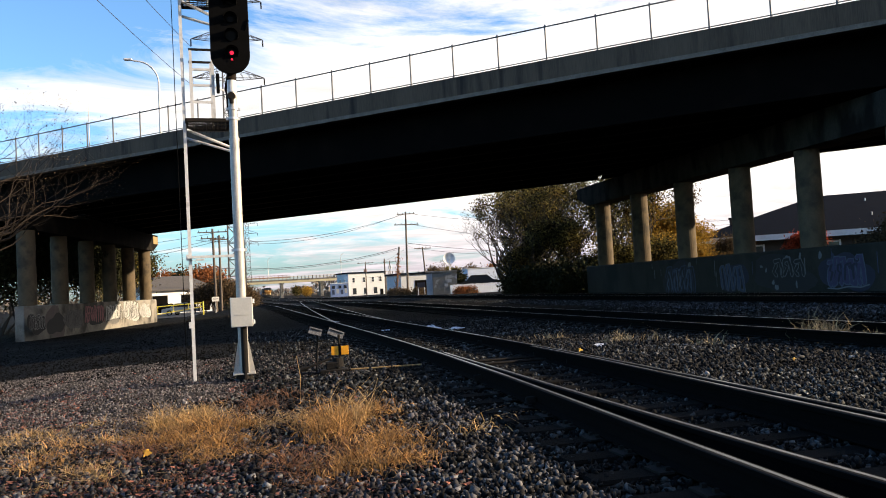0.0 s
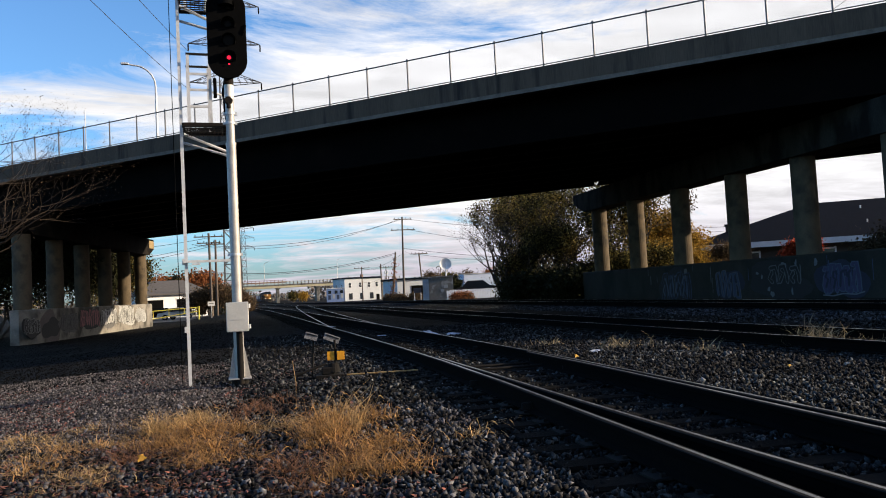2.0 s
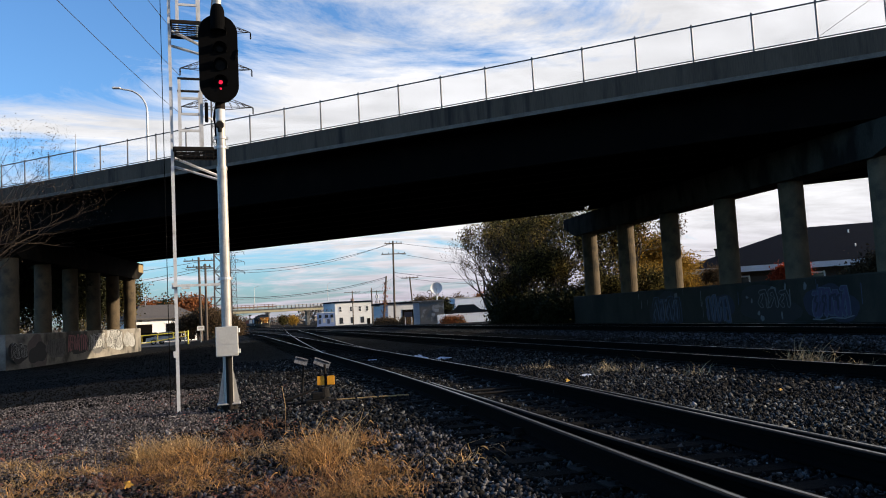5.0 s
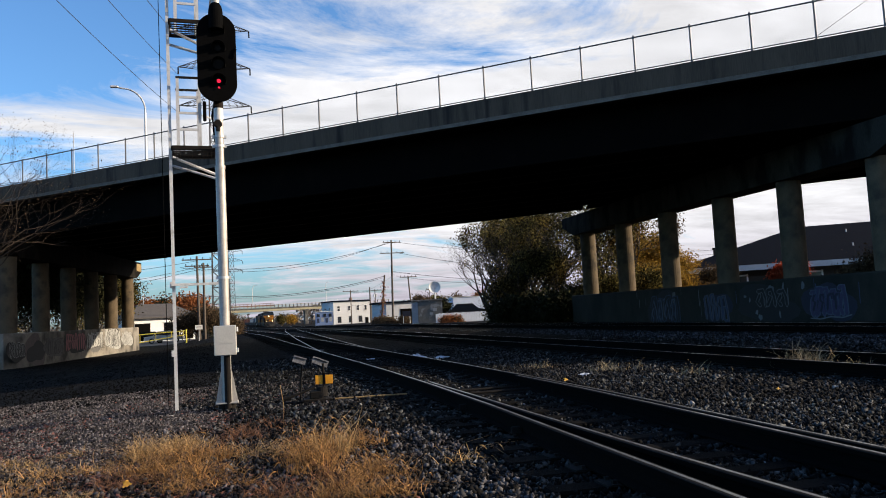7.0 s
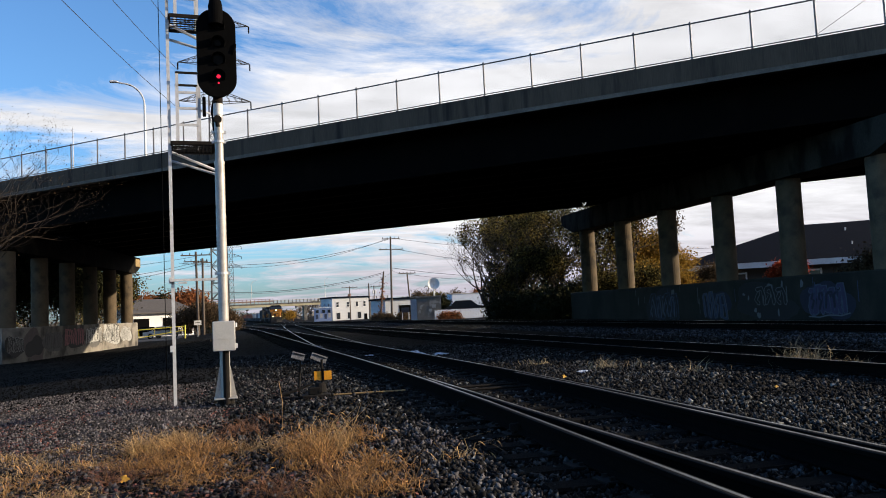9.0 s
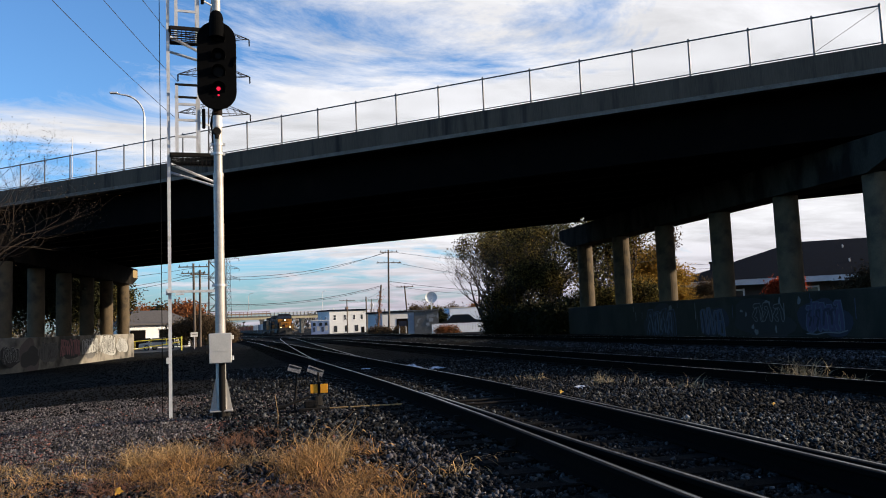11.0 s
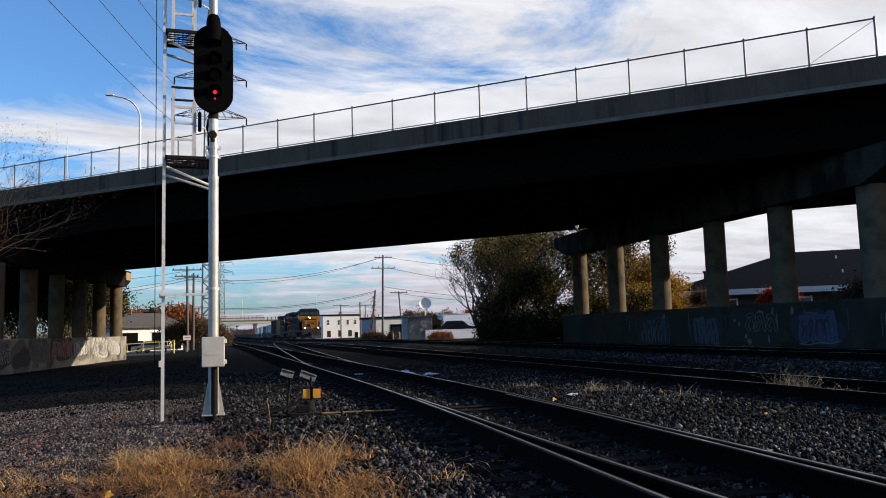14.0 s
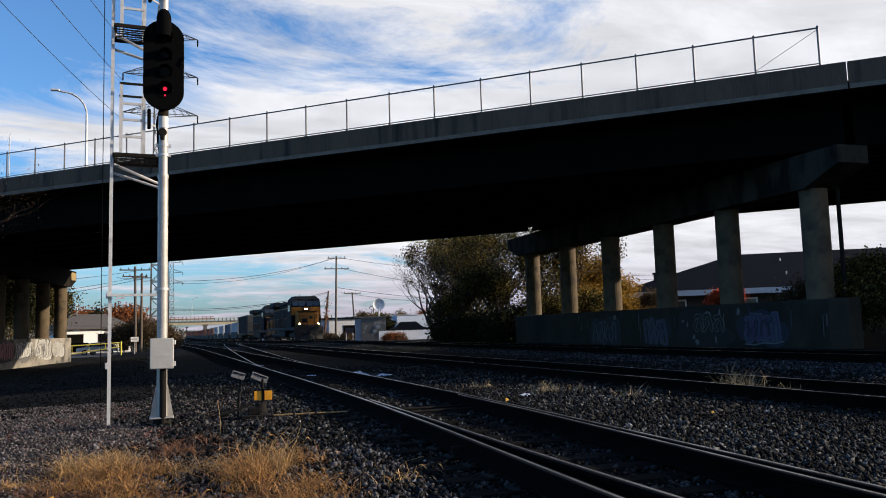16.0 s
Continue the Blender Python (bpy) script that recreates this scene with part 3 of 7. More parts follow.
def build_track(name, centre, base, y0, y1, label, near_ties, ties_to):
    tr = thing(name, label, "railway track", kind="structure")
    for off in (-0.7525, 0.7525):
        part("rail", rail_data("rail", track_way(centre, base, y0, y1, off)), None, tr)
    y, rest, count = near_ties, Mesh(), 0
    while y < y1:
        slope = math.degrees(math.atan(centre(y + 0.5) - centre(y - 0.5)))
        at = pose(centre(y) + random.uniform(-0.05, 0.05), y, base - 0.012 + far_fall(y) + random.uniform(-0.008, 0.004), 0, 0, -slope + random.uniform(-0.8, 0.8))
        if y < ties_to:
            part("tie", TIE_MESH, None, tr, at=at)
            if y < 22:
                for off in (-0.7525, 0.7525):
                    part("tie_plate", PLATE_MESH, None, tr, at=pose(centre(y) + off, y, base - 0.013 + far_fall(y)))
        elif y < 140:
            rest.box(at.translation + Vector((0, 0, -0.085)), (2.6, 0.23, 0.17))
        y += 0.53
    if rest.v:
        tagged(part("far_ties", rest, TIE, tr), kind="stuff")
    return tr


def build_tracks():
    ballast_bed("ballast_bed_1", lambda y: a_centre(y) - 3.2 - 0.5 * (y < 14), lambda y: b_centre(y) + 2.3, -14.0, 330, -0.035, "dark grey ballast bed under the near tracks")
    ballast_bed("ballast_bed_2", lambda y: c_centre(y) - 2.3, lambda y: c_centre(y) + 2.6, -6.0, 430, 0.14, "blue-grey ballast bank under the far track")
    a = build_track("near_track", a_centre, 0.008, -8, 330, "rusty steel rails on dark timber ties in ballast", -7.83, 105)
    build_track("middle_track", b_centre, 0.008, -8, 330, "rusty steel rails on dark timber ties in ballast", -7.54, 90)
    build_track("far_track", c_centre, 0.185, -12, 460, "steel rails on dark timber ties on a raised ballast bank", 6, 100)

    # the switch in the near track: closure rail inside the near rail
    closure = [(a_centre(y) - 0.7525 + 0.072 + 0.0072 * max(0, 11.3 - y) ** 1.75, y, 0.008) for y in [11.3 - 0.4 * i for i in range(40)]]
    part("closure_rail", rail_data("closure_rail", closure[::-1]), None, a)
    point = [(a_centre(y) + 0.7525 - 0.085 - 0.0011 * max(0, 11.3 - y) ** 2, y, 0.006) for y in [11.3 - 0.5 * i for i in range(28)]]
    part("switch_point", rail_data("switch_point", point[::-1]), None, a)
    for off, y in ((0.70, 11.2), (0.70, 9.9), (0.70, 8.1), (0.70, 6.4), (-0.82, 9.0), (-0.82, 7.0), (0.70, 14.2), (0.70, 16.9)):
        part("rail_anchor", ANCHOR_MESH, None, a, at=pose(a_centre(y) + off, y, 0.06))
    gauge = Mesh()
    for y in (11.15, 10.7):
        gauge.rod((a_centre(y) - 0.7, y, 0.03), (a_centre(y) + 0.7, y, 0.03), 0.02, n=6)
    part("switch_rods", gauge, IRON, a)

    # the crossover from the near to the middle track
    cross = thing("crossover_track", "steel rails curving between the two near tracks", "railway track", kind="structure")

    def c_x(y):
        k = (y - 24) / 96.0
        return 2.95 + SLOPE * 0.25 * (y - 24) + k * k * 2.0 + k * 2.45
    for off in (-0.7525, 0.7525):
        pts = [(c_x(y) + off, y, 0.010 + far_fall(y)) for y in [24 + 3.0 * i for i in range(33)]]
        part("rail", rail_data("rail", pts), None, cross)


# ================= the road bridge =================
NEAR0, NEAR_DIR = Vector((20.5, 19.5)), Vector((-0.759, 0.651))      # near parapet, from its joint towards the left
FAR0, FAR_DIR = Vector((19.0, 43.5)), Vector((-0.716, 0.698))
PARAPET_TOP, PARAPET_BOT, GIRDER_BOT = 9.42, 8.5, 6.78
BAY = 1.98


def near_pt(s, back=0.0):
    p = NEAR0 + NEAR_DIR * s + Vector((0.651, 0.759)) * back
    return Vector((p.x, p.y, 0))


def far_pt(s):
    p = FAR0 + FAR_DIR * s
    return Vector((p.x, p.y, 0))


def build_bridge():
    br = thing("road_bridge", "weathered grey concrete road bridge with an underside coloured dark for shade", "bridge")
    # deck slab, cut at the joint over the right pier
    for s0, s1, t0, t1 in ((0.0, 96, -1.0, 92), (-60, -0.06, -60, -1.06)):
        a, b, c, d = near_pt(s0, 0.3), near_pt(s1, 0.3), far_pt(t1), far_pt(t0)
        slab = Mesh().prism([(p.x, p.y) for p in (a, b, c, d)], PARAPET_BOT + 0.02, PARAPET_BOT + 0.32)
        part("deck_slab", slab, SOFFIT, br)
    # near parapet in cast lengths with a drip edge
    profile = [(0.0, PARAPET_BOT), (0.0, PARAPET_BOT + 0.15), (0.03, PARAPET_BOT + 0.17), (0.03, PARAPET_TOP - 0.02), (0.05, PARAPET_TOP), (0.30, PARAPET_TOP), (0.32, PARAPET_BOT)]
    joints = [-60.0, 0.0, 96.0]
    for s0, s1 in zip(joints[:-1], joints[1:]):
        gap = 0.05 if s0 == 0.0 else 0.0012
        pts = []
        for k in range(2):
            p = near_pt(s0 + gap if k == 0 else s1 - gap)
            pts.append(p)
        m = Mesh()
        vs = []
        for p in pts:
            for u, z in profile:
                vs.append((p.x + 0.651 * u, p.y + 0.759 * u, z))
        n = len(profile)
        m.add(vs, [(j, (j + 1) % n, n + (j + 1) % n, n + j) for j in range(n)] + [tuple(range(n)), tuple(range(2 * n - 1, n - 1, -1))])
        m.m[0] = 1
        part("parapet", m, [CONCRETE_D, LIP], br)
    m = Mesh()
    for s0, s1 in ((-60, 92),):
        a, b = far_pt(s0), far_pt(s1)
        ra, rb = a + Vector((-0.2, -0.2, 0)), b + Vector((-0.2, -0.2, 0))
        m.prism([(a.x, a.y), (b.x, b.y), (rb.x, rb.y), (ra.x, ra.y)], PARAPET_BOT, PARAPET_TOP)
    part("parapet", m, CONCRETE_D, br)
    # girders, evenly spread from near to far
    for i in range(9):
        k = i / 8
        for s0, s1, t0, t1 in ((0.15, 96, -0.9, 92), (-60, -0.15, -60, -1.15)):
            a = near_pt(s0, 1.25).lerp(far_pt(t0) + Vector((-0.05, -0.05, 0)), k)
            b = near_pt(s1, 1.25).lerp(far_pt(t1) + Vector((-0.05, -0.05, 0)), k)
            web, z0, z1 = 0.02, GIRDER_BOT, PARAPET_BOT + 0.02
            beam = [(-0.2, z0), (0.2, z0), (0.2, z0 + 0.05), (web, z0 + 0.06), (web, z1 - 0.04), (0.15, z1 - 0.03), (0.15, z1), (-0.15, z1), (-0.15, z1 - 0.03), (-web, z1 - 0.04), (-web, z0 + 0.06), (-0.2, z0 + 0.05)]
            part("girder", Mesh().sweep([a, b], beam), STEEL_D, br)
    # road surface
    a, b, c, d = near_pt(-60, 0.34), near_pt(96, 0.34), far_pt(92), far_pt(-60)
    off = Vector((-0.25, -0.25, 0))
    part("road_surface", Mesh().prism([(p.x, p.y) for p in (a, b, c + off, d + off)], PARAPET_BOT + 0.325, PARAPET_BOT + 0.36), ASPHALT, br)


def build_fence():
    fe = thing("bridge_fence", "grey chain-link fence of posts and rails on the parapet", "fence")
    h = 1.33
    post = Mesh()
    post.rod((0, 0, 0), (0, 0, h), 0.035, n=8)
    post.box((0, 0, 0.01), (0.16, 0.16, 0.02))
    post.rod((0, 0, h), (0, 0, h + 0.05), 0.045, 0.02, n=8)
    data = post.data("fence_post", FENCE_STEEL)
    s_first = 0.80
    pts = []
    for k in range(-1, 40):
        s = s_first + BAY * (k + 1)
        p = near_pt(s, 0.17)
        pts.append(p)
        part("fence_post", data, None, fe, at=pose(p.x, p.y, PARAPET_TOP))
    for a, b in zip(pts[:-1], pts[1:]):
        for z, r in ((h - 0.03, 0.028), (0.09, 0.02)):
            part("fence_rail", Mesh().rod((a.x, a.y, PARAPET_TOP + z), (b.x, b.y, PARAPET_TOP + z), r, n=6), FENCE_STEEL, fe)
        q = Mesh()
        q.add([(a.x, a.y, PARAPET_TOP + 0.09), (b.x, b.y, PARAPET_TOP + 0.09), (b.x, b.y, PARAPET_TOP + h - 0.03), (a.x, a.y, PARAPET_TOP + h - 0.03)], [(0, 1, 2, 3)])
        part("chain_link_panel", q, MESH, fe)
    a, b = pts[0], pts[1]
    cable = Mesh().rod((a.x, a.y, PARAPET_TOP + h - 0.08), (b.x, b.y, PARAPET_TOP + 0.12), 0.008, n=5)
    part("tension_wire", cable, FENCE_STEEL, fe)


def cap_mesh(l, w, z0, z1):
    """A pier cap along its own y, with undercut ends."""
    m = Mesh()
    h = l / 2
    sil = [(-h, z1), (-h, z0 + 0.60), (-h + 1.55, z0), (h - 1.55, z0), (h, z0 + 0.60), (h, z1)]
    n = len(sil)
    vs = [(-w / 2, y, z) for y, z in sil] + [(w / 2, y, z) for y, z in sil]
    fs = [(i, (i + 1) % n, n + (i + 1) % n, n + i) for i in range(n)] + [tuple(range(n)), tuple(range(2 * n - 1, n - 1, -1))]
    return m.add(vs, fs)


def bubble(m, cx, cz, w, h, y, thick=0.05, wob=0.18, n=22, seed=0, fill=False):
    """A wobbly ring or disc drawn flat on a wall."""
    r = random.Random(seed)
    ph = [r.uniform(0, 6.28) for _ in range(3)]
    ring = []
    for i in range(n):
        a = 6.28318 * i / n
        k = 1 + wob * (0.5 * math.sin(2 * a + ph[0]) + 0.3 * math.sin(3 * a + ph[1]) + 0.2 * math.sin(5 * a + ph[2]))
        ring.append((math.cos(a) * k, math.sin(a) * k))
    if fill:
        m.add([(cx + c * w / 2, y, cz + s * h / 2) for c, s in ring], [tuple(range(n))])
        return
    out = [(cx + c * w / 2, y, cz + s * h / 2) for c, s in ring]
    inn = [(cx + c * max(w / 2 - thick, 0.02), y, cz + s * max(h / 2 - thick, 0.02)) for c, s in ring]
    m.add(out + inn, [(i, (i + 1) % n, n + (i + 1) % n, n + i) for i in range(n)])


def stroke(pts, width, lift):
    """One flat ribbon with round ends along pts (along, up)."""
    pts = [Vector(p) for p in pts]
    m, vs = Mesh(), []
    last = len(pts) - 1
    for k, p in enumerate(pts):
        d = (pts[min(k + 1, last)] - pts[max(k - 1, 0)]).normalized() * width / 2
        n = Vector((-d.y, d.x))
        if k == 0:
            vs += [p - d + n * 0.3, p - d - n * 0.3]
        vs += [p + n, p - n]
        if k == last:
            vs += [p + d + n * 0.3, p + d - n * 0.3]
    return m.add([(v.x, lift, v.y) for v in vs], [(2 * k, 2 * k + 1, 2 * k + 3, 2 * k + 2) for k in range(len(vs) // 2 - 1)])


def throw_up(along, base, n, w, h, seed, fat):
    """Fat leaning shapes side by side: outline and fill meshes of each; no letters."""
    r = random.Random(seed)
    out = []
    step = w / n
    for i in range(n):
        x0 = along + step * (i + 0.5)
        lean, half = r.uniform(-0.12, 0.12) * h, step * r.uniform(0.30, 0.46)
        top, bot = base + h * r.uniform(0.82, 1.0), base + h * r.uniform(0.0, 0.14)
        lines = [[(x0 - half, bot), (x0 - half + lean * 0.5, (top + bot) / 2), (x0 - half * 0.6 + lean, top), (x0 + half * 0.5 + lean, top - 0.05 * h)]]
        kind = r.randrange(4)
        if kind == 0:
            lines.append([(x0 + half, bot), (x0 + half * 0.9 + lean, top - 0.1 * h)])
        elif kind == 1:
            lines.append([(x0 + half * 0.5 + lean, top - 0.05 * h), (x0 + half, (top + bot) / 2 + 0.1 * h), (x0, (top + bot) / 2), (x0 + half, bot)])
        elif kind == 2:
            lines.append([(x0 - half * 0.5, (top + bot) / 2), (x0 + half * 0.8, (top + bot) / 2 + 0.06 * h), (x0 + half * 0.7, bot + 0.05 * h), (x0 - half * 0.4, bot)])
        else:
            lines.append([(x0 + half * 0.2, top - 0.3 * h), (x0 + half * 0.9, bot + 0.2 * h), (x0 + half * 0.3, bot)])
        for j, ln in enumerate(lines):
            out.append((stroke(ln, fat * 1.6, 0.0008 * j + 0.0001 * i), stroke(ln, fat, 0.0036 + 0.0008 * j + 0.0001 * i)))
    return out


def drips(along, base, w, h, n, seed):
    """Short runs of paint, one mesh each."""
    r = random.Random(seed)
    out = []
    for i in range(n):
        x = along + r.uniform(0, w)
        ww = r.uniform(0.02, 0.06)
        top = base + h * r.uniform(0.55, 1.0)
        bot = top - h * r.uniform(0.2, 0.55)
        out.append(Mesh().add([(x, 0, bot), (x + ww, 0, bot + 0.03), (x + ww * 0.8, 0, top), (x - ww * 0.1, 0, top - 0.03)], [(0, 1, 2, 3)]))
    return out


def build_pier(name, label, first, step, count, col_r, wall_top, wall_bot, wall_w, cap_bot, end_near, end_far, nudge=(), concrete=None, shaft=None, longer=0.0, head=None, nose=0.45):
    """Columns on a crash wall under a cap; the wall's own y runs along the pier."""
    d = Vector(step).normalized()
    yaw = math.degrees(math.atan2(-d.x, d.y))
    mid = Vector(first) + Vector(step) * (count - 1) / 2
    length = Vector(step).length * (count - 1)
    pier = thing(name, label, "bridge pier", at=pose(mid.x, mid.y, 0, 0, 0, yaw))
    span0, span1 = -length / 2 - end_near, length / 2 + end_far
    wall = Mesh()
    c = (span0 + span1) / 2
    L = span1 - span0
    prof = [(-wall_w / 2 - 0.0, wall_bot), (wall_w / 2, wall_bot), (wall_w / 2, wall_top - 0.05), (wall_w / 2 - 0.05, wall_top), (-wall_w / 2 + 0.05, wall_top), (-wall_w / 2, wall_top - 0.05)]
    cut = 0.45
    vs, n = [], len(prof)
    for y, k in ((span0, 0.35), (span0 + nose, 1.0), (span1 - cut, 1.0), (span1, 0.6)):
        vs += [(u * k, y, z) for u, z in prof]
    fs = [(i * n + j, i * n + (j + 1) % n, (i + 1) * n + (j + 1) % n, (i + 1) * n + j) for i in range(3) for j in range(n)]
    fs += [tuple(range(n)), tuple(range(4 * n - 1, 3 * n - 1, -1))]
    wall.add(vs, fs)
    concrete = concrete or CONCRETE
    part("crash_wall", wall, concrete, pier, "concrete crash wall sprayed with paint")
    cap = cap_mesh(L + 0.8 + longer, 1.25, cap_bot, GIRDER_BOT - 0.12)
    part("pier_cap", cap, CAP_SHADE if head is None else CAP_GREY, pier, at=pose(0, c + longer / 2, 0))
    for i in range(count):
        y = -length / 2 + Vector(step).length * i + (nudge[i] if nudge else 0.0)
        part("column", Mesh().rod((0, 0, wall_top - 0.01), (0, 0, cap_bot + 0.02), col_r, n=28), shaft or concrete, pier, at=pose(0, y, 0), smooth=False)
    if head is None:
        y1 = c + longer / 2 + (L + 0.8 + longer) / 2
        # Box added over the cap's end; its pale colour stands in for sunlight.
        part("sunlit_cap_end", Mesh().box((0, y1 - 0.80, (cap_bot + 0.5 + GIRDER_BOT - 0.14) / 2), (1.29, 1.62, GIRDER_BOT - 0.64 - cap_bot), bevel=0.12), CAP_SUNLIT, pier, "end of the cap coloured pale yellow for sunlight")
    for i in range(9):
        y = span0 + L * (i + 0.5) / 9
        part("bearing", Mesh().box((0, y, GIRDER_BOT - 0.06), (0.5, 0.4, 0.12)), IRON, pier)
    return pier, span0, span1


def build_piers():
    pr, r0, r1 = build_pier("bridge_pier", "concrete pier of six round columns on a dark spray-painted crash wall", (20.5, 21.4), (0.0, 4.61), 6, 0.455, 1.76, -0.6, 1.3, 5.48, 1.4, 1.9, (0, -0.05, -0.30, -0.22, -0.15, -0.05), CONCRETE_GRIME_SHADE, PIER_COLUMN, 0.0, CONCRETE_GRIME_SHADE)

    def sprayed(pier, m, mat, y_face, side, name="graffiti"):
        # m was drawn with x along the wall and z up
        mm = Mesh()
        mm.v = [(side * (y_face + p[1]), p[0], p[2]) for p in m.v]
        mm.f, mm.m = m.f, m.m
        part(name, mm, mat, pier)
    def patches(pier, rows, side, seed):
        # wobbly flat blots of paint: along, up, width, height, colour
        for j, (al, up_, w, h, col) in enumerate(rows):
            m = Mesh()
            bubble(m, al, up_, w, h, 0.0, wob=0.35, n=24, seed=seed + j, fill=True)
            sprayed(pier, m, SPRAY[col], 0.654 + 0.0006 * j, side, "paint_patch")

    def pieces(pier, rows, side, seed):
        # along, base, shapes, width, height, outline, fill, stroke width
        for i, (al, ba, n, w, h, edge, fill, fat) in enumerate(rows):
            for e, f in throw_up(al, ba, n, w, h, seed + i, fat):
                sprayed(pier, e, SPRAY[edge], 0.662 + 0.0002 * i, side)
                sprayed(pier, f, SPRAY[fill], 0.662 + 0.0002 * i, side)
    patches(pr, [(1.9, 0.75, 3.3, 1.5, "black"), (-2.6, 0.75, 1.9, 1.3, "navy"), (-5.8, 0.8, 3.6, 1.5, "black"), (-6.6, 0.45, 1.6, 0.8, "black"), (-9.3, 0.8, 2.4, 1.4, "navy"),
                 (-4.6, 1.15, 0.16, 0.12, "chalk"), (-4.9, 1.0, 0.10, 0.2, "chalk"), (-5.3, 0.5, 0.2, 0.16, "chalk"), (-5.5, 0.3, 0.22, 0.26, "chalk"), (-6.3, 1.4, 0.3, 0.28, "chalk"), (-7.0, 1.45, 0.12, 0.3, "chalk"), (-6.7, 0.4, 0.12, 0.25, "chalk"), (-8.1, 1.45, 0.2, 0.25, "chalk"), (0.9, 1.3, 0.3, 0.5, "grey")], -1, 300)
    pieces(pr, [(0.5, 0.15, 4, 2.7, 1.25, "blue", "black", 0.16), (0.75, 0.2, 4, 2.4, 1.1, "navy", "pale_blue", 0.10), (-3.4, 0.15, 4, 1.7, 1.2, "grey", "blue", 0.10), (-7.2, 0.75, 3, 1.9, 0.65, "grey", "black", 0.13),
                (-10.2, 0.35, 5, 1.8, 1.0, "pale_blue", "violet", 0.15), (-10.0, 0.5, 4, 1.5, 0.7, "violet", "navy", 0.10)], -1, 320)
    under = stroke([(-10.4, 0.36), (-10.0, 0.27), (-9.4, 0.30), (-8.9, 0.22), (-8.4, 0.25)], 0.045, 0.0)
    sprayed(pr, under, SPRAY["chalk"], 0.676, -1)
    for j, m in enumerate(drips(-12.5, 0.3, 18.0, 1.4, 22, 5)):
        sprayed(pr, m, SPRAY["blue" if j % 2 else "grey"], 0.680 + 0.0003 * j, -1, "paint_run")

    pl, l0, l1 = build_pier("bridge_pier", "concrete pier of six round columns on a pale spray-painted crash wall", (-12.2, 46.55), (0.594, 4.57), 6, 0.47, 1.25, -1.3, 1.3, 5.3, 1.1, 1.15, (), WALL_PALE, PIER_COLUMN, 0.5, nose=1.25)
    patches(pl, [(-12.1, 0.25, 2.3, 1.1, "black"), (-9.6, 0.2, 2.9, 1.7, "brown"), (-9.4, 0.15, 2.4, 1.2, "black"), (-6.6, 0.3, 2.8, 1.3, "grey"), (-3.0, 0.4, 3.7, 1.3, "black"), (0.9, 0.4, 3.5, 1.2, "grey"), (4.9, 0.4, 4.1, 1.3, "white"), (8.7, 0.35, 2.8, 1.2, "white")], 1, 340)
    pieces(pl, [(-13.0, 0.0, 7, 2.0, 0.75, "white", "black", 0.10), (-7.9, -0.05, 8, 2.6, 1.0, "black", "grey", 0.10), (-4.8, 0.0, 9, 3.6, 1.1, "black", "red", 0.15), (-0.8, 0.0, 9, 3.3, 1.05, "black", "white", 0.14),
                (3.0, -0.05, 9, 3.8, 1.25, "black", "white", 0.16), (3.4, 0.1, 5, 3.0, 0.8, "black", "grey", 0.05), (7.4, -0.05, 7, 2.5, 1.1, "grey", "white", 0.09)], 1, 360)
    for j, m in enumerate(drips(-8.5, -0.6, 19.0, 1.6, 40, 9)):
        sprayed(pl, m, SPRAY["black"], 0.680 + 0.0003 * j, 1, "paint_run")
    # pipe on the back of the right pier's end column
    pipe = Mesh().tube([(21.02, 20.86, 1.7), (21.02, 20.86, 3.6), (21.02, 20.86, 5.5)], 0.07, n=10)
    tagged(part("drain_pipe", pipe, IRON), "dark iron drain pipe against the end column", "pipe")


# ================= signal mast =================


